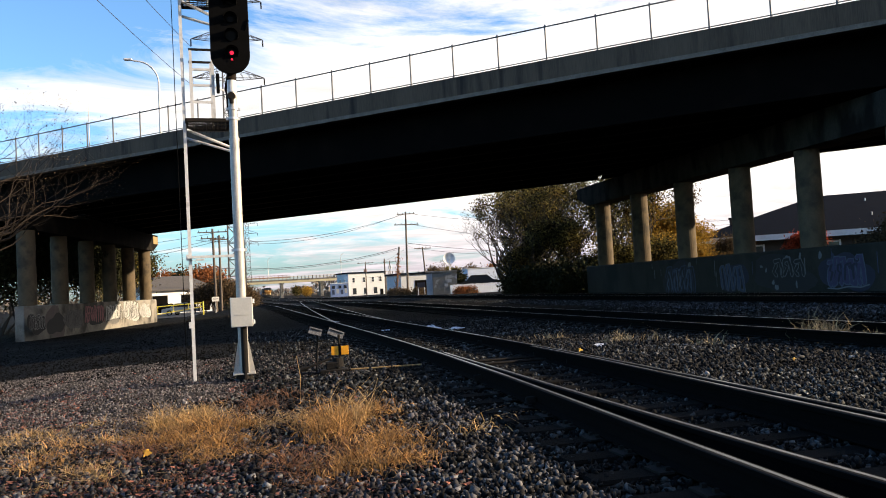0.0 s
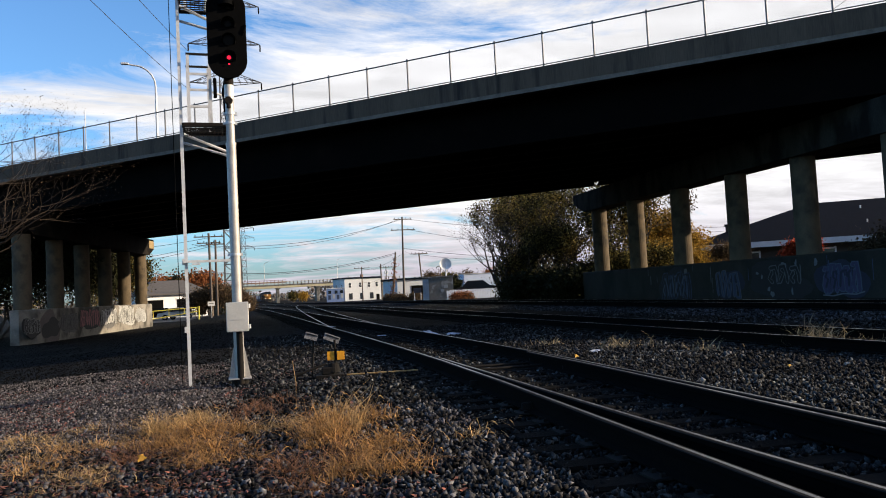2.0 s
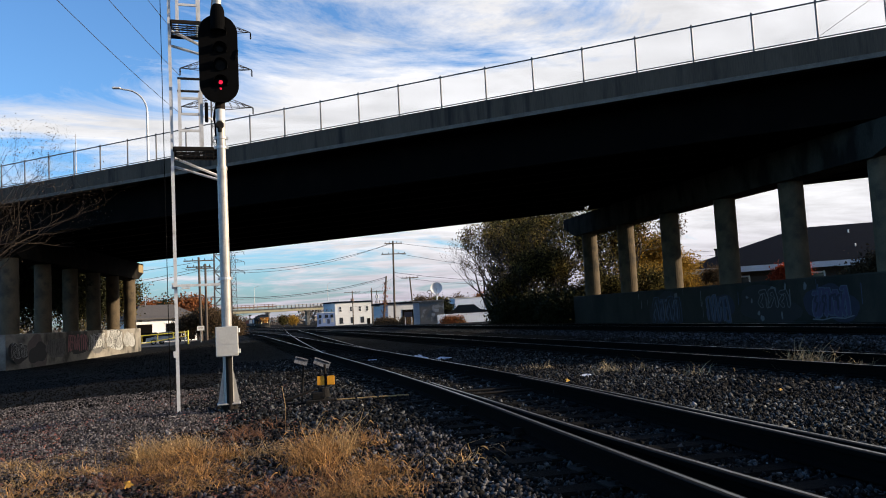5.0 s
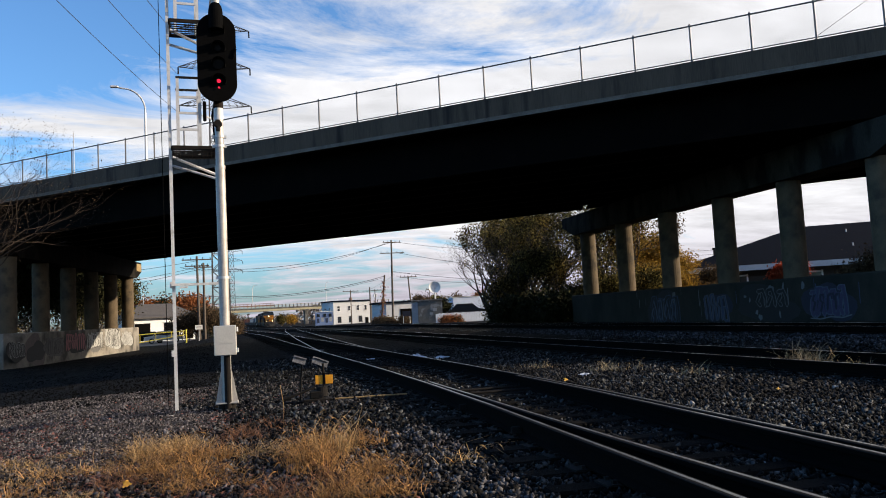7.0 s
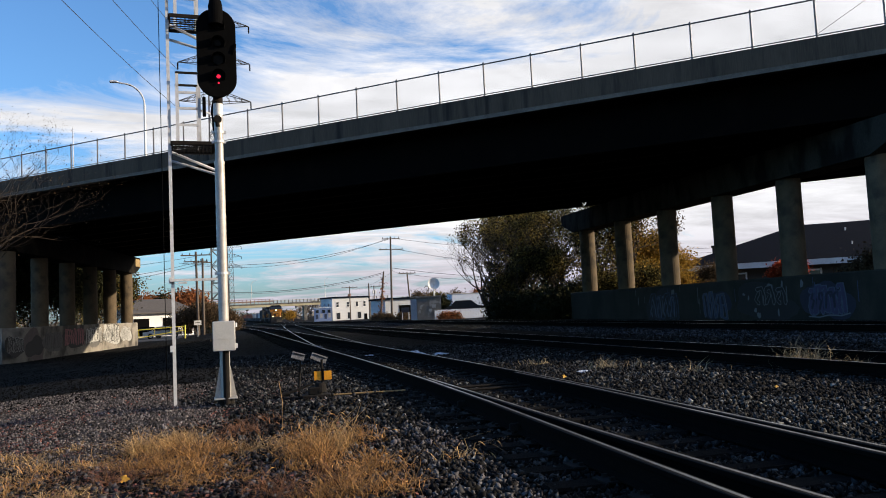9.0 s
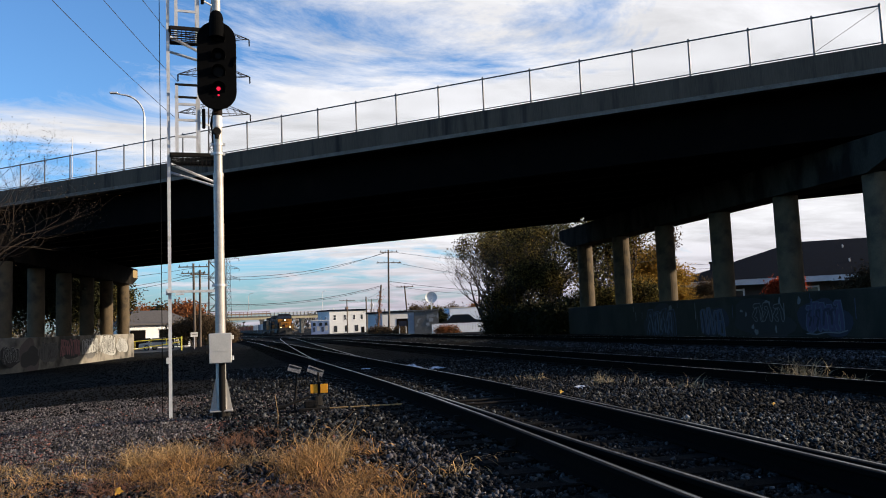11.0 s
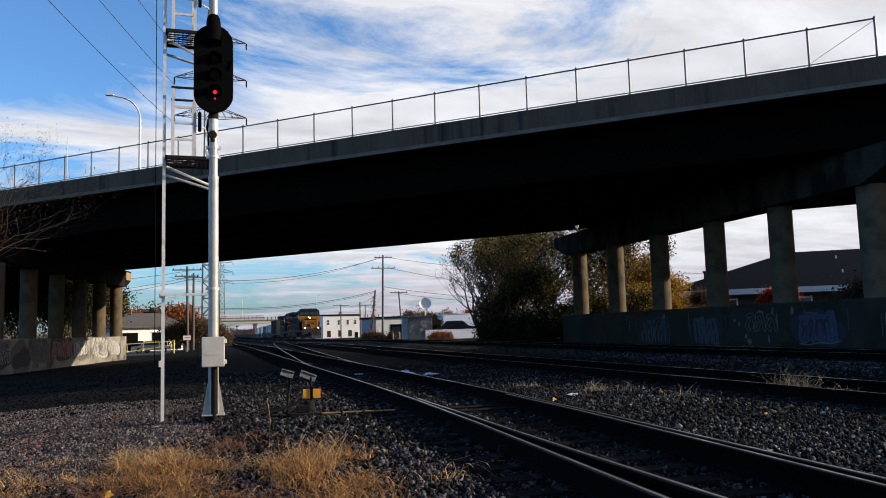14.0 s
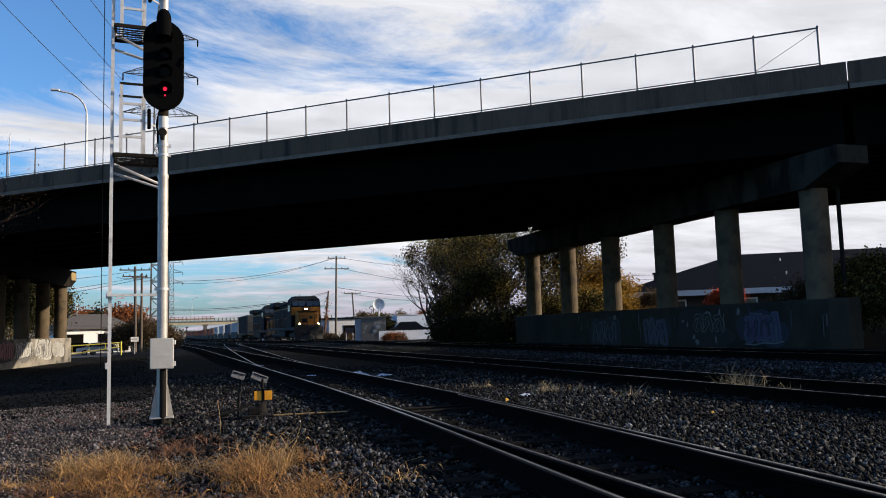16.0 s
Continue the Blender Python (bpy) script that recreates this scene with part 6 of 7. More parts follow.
    for i, (az, d, h, lf) in enumerate(((-3.85, 96, 4.2, LEAF_BROWN), (-3.2, 97, 4.6, LEAF_GREEN), (-2.5, 95, 5.2, LEAF_BROWN), (-1.8, 98, 4.2, LEAF_BROWN), (-1.2, 96, 3.4, LEAF_BROWN), (-0.7, 100, 2.4, LEAF_BROWN))):
        tree("tangled brown and rust-leaved bush beside the yard", bearing(az, d, -0.8), h, (0, 0, 1), 140 + i, lf, 8, 0.36, 0.12, depth=3, r=0.05, first=0.32, stems=5, category="bush", group="bushes past the pale pier")
    # growth round the poles beyond the far track
    for i, (az, d, h, lf) in enumerate(((9.5, 118, 1.0, LEAF_BROWN), (9.9, 116, 1.1, LEAF_BROWN), (10.5, 113, 0.9, LEAF_BROWN), (11.2, 112, 1.1, LEAF_BROWN), (14.6, 86, 0.9, LEAF_RUST), (15.0, 86, 0.7, LEAF_BROWN))):
        tree("scrubby brown autumn bush by the utility poles", bearing(az, d, -0.3), h, (0, 0, 1), 160 + i, lf, 10, 0.3, 0.12, depth=3, r=0.03, first=0.32, stems=5, category="bush", group="scrub by the poles")
    tree("dark conical evergreen behind the shed", bearing(14.3, 96, -0.2), 2.9, (0, 0, 1), 170, LEAF_GREEN, 40, 0.20, 0.10, depth=3, r=0.05, first=0.4, stems=2, wide=0.4, category="tree", group="scrub by the poles")
    for i, (az, d, h, lf) in enumerate(((12.6, 170, 7.0, LEAF_BROWN), (13.4, 175, 7.5, LEAF_OLIVE), (15.2, 160, 6.5, LEAF_BROWN), (16.4, 165, 7.5, LEAF_RUST), (17.6, 160, 7.0, LEAF_BROWN), (2.6, 300, 5, LEAF_OLIVE), (3.1, 305, 5, LEAF_GOLD))):
        tree("distant half-bare autumn tree", bearing(az, d, -1.0), h, (0, 0, 1), 180 + i, lf, 9, 0.6, 0.2, depth=4, r=0.12, first=0.27, stems=2, group="distant trees")


def build_far_woods():
    rng = np.random.default_rng(31)
    out = []
    for az in np.arange(-60, 70, 0.16):
        d = 520 + 60 * math.sin(az * 0.9) + rng.uniform(-20, 20)
        h = 7.5 + 2.5 * math.sin(az * 1.7) + 1.5 * math.sin(az * 5.1) + rng.uniform(-1.5, 1.5)
        if 0.0 < az < 2.0:
            h *= 0.6
        n = 36
        x0, y0 = d * math.sin(math.radians(az)), d * math.cos(math.radians(az))
        c = np.stack([x0 + rng.normal(size=n) * 1.6, y0 + rng.normal(size=n) * 3, -2 + h * np.sqrt(rng.random(n))], 1)
        u = rng.normal(size=(n, 3)); u /= np.linalg.norm(u, axis=1, keepdims=True)
        v = rng.normal(size=(n, 3)); v -= u * (u * v).sum(1, keepdims=True); v /= np.linalg.norm(v, axis=1, keepdims=True)
        s = rng.uniform(0.5, 1.2, (n, 1))
        out.append(np.stack([c - u * s, c + v * s * 0.7, c + u * s, c - v * s * 0.7], 1).reshape(-1, 3))
    ob = leaf_object("far_woods", np.concatenate(out), FAR_LEAF, None)
    tagged(ob, "hazy line of distant autumn woods on the horizon", "woods", kind="stuff")


# ================= poles, towers and wires =================


def utility_pole(label, base, top, r, arms, lean=(0, 0), group="utility poles", cans=0):
    pl = thing("utility_pole", label, "utility pole", group)
    b = Vector(base)
    t = Vector((b.x + lean[0], b.y + lean[1], top))
    part("pole", Mesh().rod(b - Vector((0, 0, 0.5)), t, r, r * 0.7, n=10), WOOD_POLE, pl)
    ends = []
    for dz, half in arms:
        c = t - Vector((0, 0, dz))
        part("crossarm", Mesh().box(c + Vector((0, -r, 0)), (half * 2, 0.10, 0.12)), WOOD_POLE, pl)
        for k in (-0.9, -0.4, 0.4, 0.9):
            part("insulator", Mesh().rod(c + Vector((half * k, -r, 0.06)), c + Vector((half * k, -r, 0.26)), 0.05, 0.03, n=7), IRON, pl)
        ends.append(c)
    for k in range(cans):
        c = t - Vector((0, 0, 1.6))
        part("transformer", Mesh().rod(c + Vector((0.28 * (1 if k else -1), -0.2, -0.45)), c + Vector((0.28 * (1 if k else -1), -0.2, 0.35)), 0.2, n=10), GALV, pl)
    return t


def wire(a, b, sag, r=0.02, label="black overhead wire strung between poles"):
    tagged(part("overhead_wire", Mesh().tube(sagging(a, b, sag), r, n=4), WIRE), label, "wire", group="overhead wires")


def lattice_tower(label, base, top, half, arms, bar, taper=0.35, panels=12):
    """Four legs with crossed bracing, and pairs of pointed arms."""
    tw = thing("lattice_tower", label, "pylon", "lattice towers")
    b = Vector(base)

    def ring(z):
        k = (z - b.z) / (top - b.z)
        h = half * (1 - (1 - taper) * min(1, k * 1.15)) if k < 0.87 else half * taper * max(0.15, (1 - k) / 0.13)
        return [Vector((b.x + sx * h, b.y + sy * h, z)) for sx, sy in ((-1, -1), (1, -1), (1, 1), (-1, 1))]
    brace = Mesh()
    zs = [b.z + (top - b.z) * (i / panels) for i in range(panels + 1)]
    for z0, z1 in zip(zs[:-1], zs[1:]):
        r0, r1 = ring(z0), ring(z1)
        for i in range(4):
            j = (i + 1) % 4
            brace.rod(r0[i], r1[j], bar * 0.45, n=4, cap=False).rod(r0[j], r1[i], bar * 0.45, n=4, cap=False).rod(r1[i], r1[j], bar * 0.45, n=4, cap=False)
    for i in range(4):
        part("leg", Mesh().tube([ring(z)[i] for z in zs], bar, n=4), TOWER, tw)
    part("bracing", brace, TOWER, tw)
    tips = []
    for z, reach in arms:
        for side in (-1, 1):
            m = Mesh()
            r0, r1 = ring(z), ring(z + reach * 0.32)
            tip = Vector((b.x + side * reach, b.y, z + reach * 0.04))
            near = (0, 3) if side < 0 else (1, 2)
            for i in near:
                m.rod(r0[i], tip, bar * 0.55, n=4).rod(r1[i], tip, bar * 0.55, n=4)
                for k in (0.3, 0.55, 0.75):
                    m.rod(r0[i].lerp(tip, k), r1[i].lerp(tip, k - 0.15), bar * 0.35, n=4, cap=False)
            part("arm", m, TOWER, tw)
            ins = Mesh()
            for k in range(9):
                ins.rod(tip - Vector((0, 0, 0.12 * k + 0.1)), tip - Vector((0, 0, 0.12 * k + 0.22)), 0.14, 0.05, n=7, cap=False)
            part("insulator", ins, IRON, tw)
            tips.append(tip - Vector((0, 0, 1.3)))
    return tips


def build_poles():
    p_tall = utility_pole("tall weathered wooden utility pole with two crossarms", bearing(10.45, 115, -0.3), 12.0, 0.17, [(0.35, 1.3), (1.9, 1.8)], lean=(0.3, 0))
    p_lean = utility_pole("leaning wooden pole wrapped in climbing growth", bearing(9.6, 120, -0.3), 7.2, 0.17, [], lean=(0.85, 0))
    p_c = utility_pole("wooden utility pole with one crossarm", bearing(11.9, 128, -0.3), 7.3, 0.15, [(0.2, 1.4)], lean=(-0.5, 0))
    p_d = utility_pole("wooden utility pole with one crossarm before the white house", bearing(7.5, 190, -0.9), 7.5, 0.16, [(0.3, 1.9)])
    p_e = utility_pole("plain wooden pole before the white house", bearing(8.88, 190, -0.9), 8.0, 0.2, [])
    p_f = utility_pole("wooden pole with transformers beyond the white house", bearing(9.25, 205, -0.9), 7.9, 0.15, [(0.3, 1.7)], cans=2)
    p_g = utility_pole("brown wooden utility pole past the pale pier", bearing(-3.0, 92, -0.8), 8.8, 0.17, [(0.4, 1.6), (1.1, 1.3)], lean=(-0.1, 0))
    p_h = utility_pole("brown wooden utility pole past the pale pier", bearing(-2.66, 90, -0.8), 7.9, 0.16, [(0.5, 1.0)], lean=(0.05, 0))
    p_i = utility_pole("thin pole beyond the white house", bearing(13.2, 150, -0.8), 5.8, 0.1, [(0.3, 0.7)])
    vine_rng = np.random.default_rng(12)
    foot = bearing(9.6, 120, -0.3)
    stems = [foot.lerp(p_lean, k / 40) + Vector((vine_rng.normal() * 0.12, -0.2, 0)) for k in range(34)]
    vine = thing("climbing_vine", "thin rust-brown vine climbing the leaning pole", "vine")
    part("stem", Mesh().tube(stems, 0.03, n=5), BARK, vine)
    leaf_object("leaves", leaves_at(stems[6:], vine_rng, 9, 0.22, 0.13), LEAF_RUST, vine)
    wire(p_tall - Vector((0, 0, 0.3)), bearing(-4.2, 118, 9.4), 1.6, 0.028)
    wire(p_tall - Vector((0.6, 0, 0.35)), bearing(-4.0, 117, 9.2), 1.9, 0.02)
    wire(p_lean - Vector((0, 0, 0.15)), bearing(-5.0, 110, 5.5), 1.5, 0.034)
    wire(p_lean - Vector((0, 0, 0.35)), bearing(-5.0, 110, 5.3), 1.5, 0.022)
    wire(p_tall - Vector((-0.6, 0, 0.3)), bearing(28, 120, 9.8), 1.2, 0.022)
    wire(p_tall - Vector((-0.9, 0, 1.9)), bearing(26, 115, 5.2), 0.6, 0.024)
    wire(p_tall - Vector((0, 0, 4.6)), bearing(26, 112, 4.4), 0.7, 0.028)
    wire(p_tall - Vector((0, 0, 5.2)), p_d - Vector((0, 0, 0.6)), 0.8, 0.02)
    wire(p_tall - Vector((0, 0, 4.9)), p_c - Vector((0, 0, 0.2)), 0.3, 0.02)
    wire(p_c - Vector((0, 0, 0.3)), bearing(22, 120, 5.4), 0.8, 0.022)
    wire(p_f - Vector((0, 0, 0.3)), p_lean - Vector((0, 0, 0.5)), 0.8, 0.02)
    wire(p_d - Vector((0, 0, 0.3)), p_e - Vector((0, 0, 0.8)), 0.5, 0.02)
    wire(p_d - Vector((0, 0, 3.6)), p_e - Vector((0, 0, 3.4)), 0.5, 0.02)
    wire(p_g - Vector((0, 0, 0.5)), bearing(-16, 88, 6.8), 0.6, 0.022)
    wire(p_g - Vector((0, 0, 1.2)), bearing(-16, 90, 5.4), 0.7, 0.02)
    wire(p_h - Vector((0, 0, 0.6)), bearing(-16, 95, 4.4), 0.5, 0.022)
    p_j = utility_pole("wooden utility pole behind the trees", bearing(26, 95, 0.5), 7.2, 0.14, [])
    p_k = utility_pole("wooden utility pole beyond the dark house", bearing(50, 80, 0.8), 6.4, 0.14, [])
    for k in range(3):
        wire(p_j - Vector((0, 0, 0.3 + 0.5 * k)), p_k - Vector((0, 0, 0.3 + 0.4 * k)), 0.5, 0.016)
    # transmission towers and their conductors
    tips = lattice_tower("tall dark lattice transmission tower behind the bridge", (-3.4, 130, -1), 57, 1.35, [(36.0, 5.6), (42.3, 5.6), (48.6, 5.6)], 0.11, taper=0.6, panels=22)
    for t in tips[0::2]:
        wire(t, t + Vector((-22, -118, 5)), 2.2, 0.05, "high-voltage conductor hanging from the tower")
    lattice_tower("distant thin lattice transmission tower", bearing(-0.72, 330, -2), 36, 1.1, [(22, 4.2), (26, 4.2), (30, 4.2)], 0.09, taper=0.6, panels=16)


def street_lamp(label, base, top, arm, r=0.08):
    la = thing("street_lamp", label, "street lamp", "street lamps")
    b = Vector(base)
    z1 = top - 1.6
    part("pole", Mesh().rod(b, (b.x, b.y, z1), r, r * 0.75, n=10), GALV, la)
    pts = [Vector((b.x, b.y, z1))]
    for k in range(1, 9):
        a = radians(90) * k / 8
        pts.append(Vector((b.x + arm * (1 - math.cos(a)) * 0.75, b.y, z1 + 1.5 * math.sin(a))))
    pts.append(Vector((b.x + arm * 0.92, b.y, top - 0.02)))
    part("arm", Mesh().tube(pts, r * 0.6, n=8), GALV, la)
    part("lamp_head", Mesh().box((b.x + arm, b.y, top), (0.55, 0.26, 0.14), bevel=0.04), GALV, la)


def build_lamps():
    street_lamp("grey curved-arm street lamp on the road bridge", bearing(-6.2, 57, PARAPET_BOT + 0.35), 17.7, -1.95, 0.1)
    street_lamp("distant thin street lamp", bearing(0.62, 327, 6), 15.9, 1.9, 0.12)
    street_lamp("distant thin street lamp", bearing(5.75, 327, 6), 15.9, 1.2, 0.12)
    street_lamp("distant curved-arm street lamp past the pale pier", bearing(-4.0, 130, -1), 7.2, -1.5, 0.06)
    street_lamp("distant curved-arm street lamp past the pale pier", bearing(-6.6, 140, -1), 8.4, 1.0, 0.05)
    an = Mesh().rod(bearing(-10.72, 66, PARAPET_BOT + 0.3), bearing(-10.72, 66, 16.4), 0.05, 0.03, n=6)
    tagged(part("antenna_pole", an, GALV), "thin grey antenna pole on the bridge", "antenna")


# ================= buildings =================


def window(parent, c, w, h, face, frame_mat=None, glass_mat=None, depth=0.08):
    """A window on a wall that faces the way face; c is its centre on the wall."""
    c, f = Vector(c), Vector(face).normalized()
    q = f.to_track_quat("Y", "Z").to_matrix().to_4x4()
    wn_ = part("window", Mesh().box((0, 0.02, 0), (w, 0.05, h)), glass_mat or GLASS, parent)
    wn_.matrix_basis = Matrix.Translation(c) @ q
    fr = Mesh()
    for sx in (-1, 1):
        fr.box((sx * w / 2, 0.04, 0), (0.09, depth, h + 0.14))
    for sz in (-1, 0, 1):
        fr.box((0, 0.04, sz * h / 2), (w, depth, 0.09 if sz else 0.05))
    part("frame", fr, frame_mat or WHITE, wn_)
    part("sill", Mesh().box((0, 0.09, -h / 2 - 0.08), (w + 0.2, 0.16, 0.06)), frame_mat or WHITE, wn_)


def local_frame(origin, az):
    """A frame whose -y looks back along the bearing az, at origin."""
    return Matrix.Translation(Vector(origin)) @ Matrix.Rotation(radians(-az), 4, "Z")


def white_house():
    h = thing("house", "white two-storey flat-roofed house with a dark cornice", "house", "buildings past the far track", at=local_frame(bearing(7.55, 232, -1.5), -16.0))
    W, D, H = 11.6, 9.0, 7.1
    part("wall", Mesh().box((0, D / 2, H / 2), (W, D, H)), WHITE_SIDING, h)
    part("roof", Mesh().box((0, D / 2, H + 0.12), (W + 0.7, D + 0.7, 0.24)).box((0, D / 2, H + 0.32), (W + 0.3, D + 0.3, 0.16)), SHINGLE, h, "dark overhanging cornice")
    part("chimney", Mesh().box((1.6, D / 2, H + 0.8), (0.7, 0.7, 0.9)), BRICK, h)
    part("roof_vent", Mesh().rod((-2.6, D / 2, H + 0.4), (-2.6, D / 2, H + 0.9), 0.2, n=8), GALV, h)
    for x in (-4.2, -0.9, 1.9, 4.3):
        window(h, (x, 0, 5.2), 0.85, 1.5, (0, -1, 0), WHITE)
    for x, w in ((-4.0, 1.0), (-0.6, 0.8), (2.6, 1.0)):
        window(h, (x, 0, 2.0), w, 1.6, (0, -1, 0), STEEL_D)
    for y in (2.5, 6.2):
        window(h, (-W / 2, y, 4.9), 0.85, 1.4, (-1, 0, 0))
    part("door", Mesh().box((4.6, -0.03, 1.25), (1.0, 0.1, 2.1)), STEEL_D, h)
    # the annexe on its side; its blue stands in for the house's shaded side
    an = thing("house", "single-storey annexe, blue for the house's shaded side, with pale shapes on its wall", "house", "buildings past the far track", at=local_frame(bearing(5.55, 226, -1.5), 4.0))
    part("wall", Mesh().box((0, 3, 2.2), (4.8, 6, 4.4)), BLUE_WALL, an)
    part("roof", Mesh().box((0, 3, 4.5), (5.1, 6.3, 0.2)), WHITE, an)
    for i, x in enumerate((-1.7, -0.5, 0.7, 1.8)):
        part("painted_panel", Mesh().box((x, -0.02, 2.0 + 0.3 * (i % 2)), (0.7, 0.03, 1.3)), SPRAY["white"] if i % 2 else SPRAY["blue"], an)
    for x in (-1.6, 0.2, 1.7):
        window(an, (x, 0, 3.5), 0.7, 0.7, (0, -1, 0), STEEL_D)


def low_left_building():
    h = thing("house", "low white building with a brown hipped roof and dark garage doors", "house", "buildings past the pale pier", at=local_frame(bearing(-5.3, 114, -0.9), -26))
    W, D, H = 8.6, 7.0, 3.4
    part("wall", Mesh().box((0, D / 2, H / 2), (W, D, H)), WHITE, h)
    m = Mesh()
    e = 0.6
    m.add([(-W / 2 - e, -e, H), (W / 2 + e, -e, H), (W / 2 + e, D + e, H), (-W / 2 - e, D + e, H), (-W / 2 + 2.0, D / 2, H + 1.9), (W / 2 - 2.0, D / 2, H + 1.9),
           (-W / 2 - e, -e, H - 0.15), (W / 2 + e, -e, H - 0.15), (W / 2 + e, D + e, H - 0.15), (-W / 2 - e, D + e, H - 0.15)],
          [(0, 1, 5, 4), (1, 2, 5), (2, 3, 4, 5), (3, 0, 4), (0, 6, 7, 1), (1, 7, 8, 2), (2, 8, 9, 3), (3, 9, 6, 0), (9, 8, 7, 6)])
    part("roof", m, SHINGLE_B, h, "brown shingled hipped roof")
    for x in (-2.9, 1.0, 3.4):
        g = part("garage_door", Mesh().box((x, -0.04, 1.45), (2.0 if x < 2 else 1.2, 0.08, 2.3)), STEEL_D, h)
        part("door_frame", Mesh().box((x, -0.06, 2.7), (2.3, 0.06, 0.14)), WHITE, g)


def dark_house():
    """The house with the broad hipped roof behind the dark pier."""
    h = thing("house", "single-storey house with a broad dark shingled hipped roof", "house", "houses behind the dark pier", at=local_frame(bearing(40.2, 64, 0.4), 33) @ Matrix.Scale(1.28, 4))
    L0, R0, D = -8.0, 14.0, 9.0
    Hw = 2.35
    part("wall", Mesh().box(((L0 + R0) / 2, D / 2, Hw / 2), (R0 - L0, D, Hw)), TAN_WALL, h)
    m = Mesh()
    e = 0.6
    x0, x1, y0, y1 = L0 - e, R0 + e, -e, D + e
    m.add([(x0, y0, Hw), (x1, y0, Hw), (x1, y1, Hw), (x0, y1, Hw), (x0 + 7.6, D / 2, Hw + 2.40), (x1 - 4.0, D / 2, Hw + 2.40)],
          [(0, 1, 5, 4), (1, 2, 5), (2, 3, 4, 5), (3, 0, 4), (3, 2, 1, 0)])
    part("roof", m, SHINGLE, h, "dark grey shingled hipped roof")
    part("eave_board", Mesh().box(((x0 + x1) / 2, y0 - 0.02, Hw - 0.13), (x1 - x0, 0.04, 0.32)), WHITE, h)
    part("eave_board", Mesh().box((x0 - 0.02, D / 2, Hw - 0.13), (0.04, y1 - y0, 0.32)), WHITE, h)
    part("chimney", Mesh().box((x0 + 2.9, 1.6, Hw + 0.55), (0.75, 0.9, 1.3)), TAN_WALL, h)
    part("chimney_cap", Mesh().box((x0 + 2.9, 1.6, Hw + 1.23), (0.86, 1.0, 0.08)).rod((x0 + 2.9, 1.6, Hw + 1.25), (x0 + 2.9, 1.6, Hw + 1.47), 0.2, n=8), IRON, h)
    for x, k in ((1.6, 0.75), (1.6, 0.35), (5.0, 0.55)):
        y = y0 + (D / 2 - y0) * k
        z = Hw + 2.40 * k
        part("roof_vent", Mesh().rod((x, y, z - 0.05), (x, y, z + 0.17), 0.04, n=8), GALV, h)
    part("vent_pipe", Mesh().rod((-1.6, D / 2, Hw + 2.5), (-1.6, D / 2, Hw + 3.0), 0.04, n=6), STEEL_D, h)
    for x in (-5, -1, 4, 9):
        window(h, (x, 0, 1.3), 1.4, 1.0, (0, -1, 0))


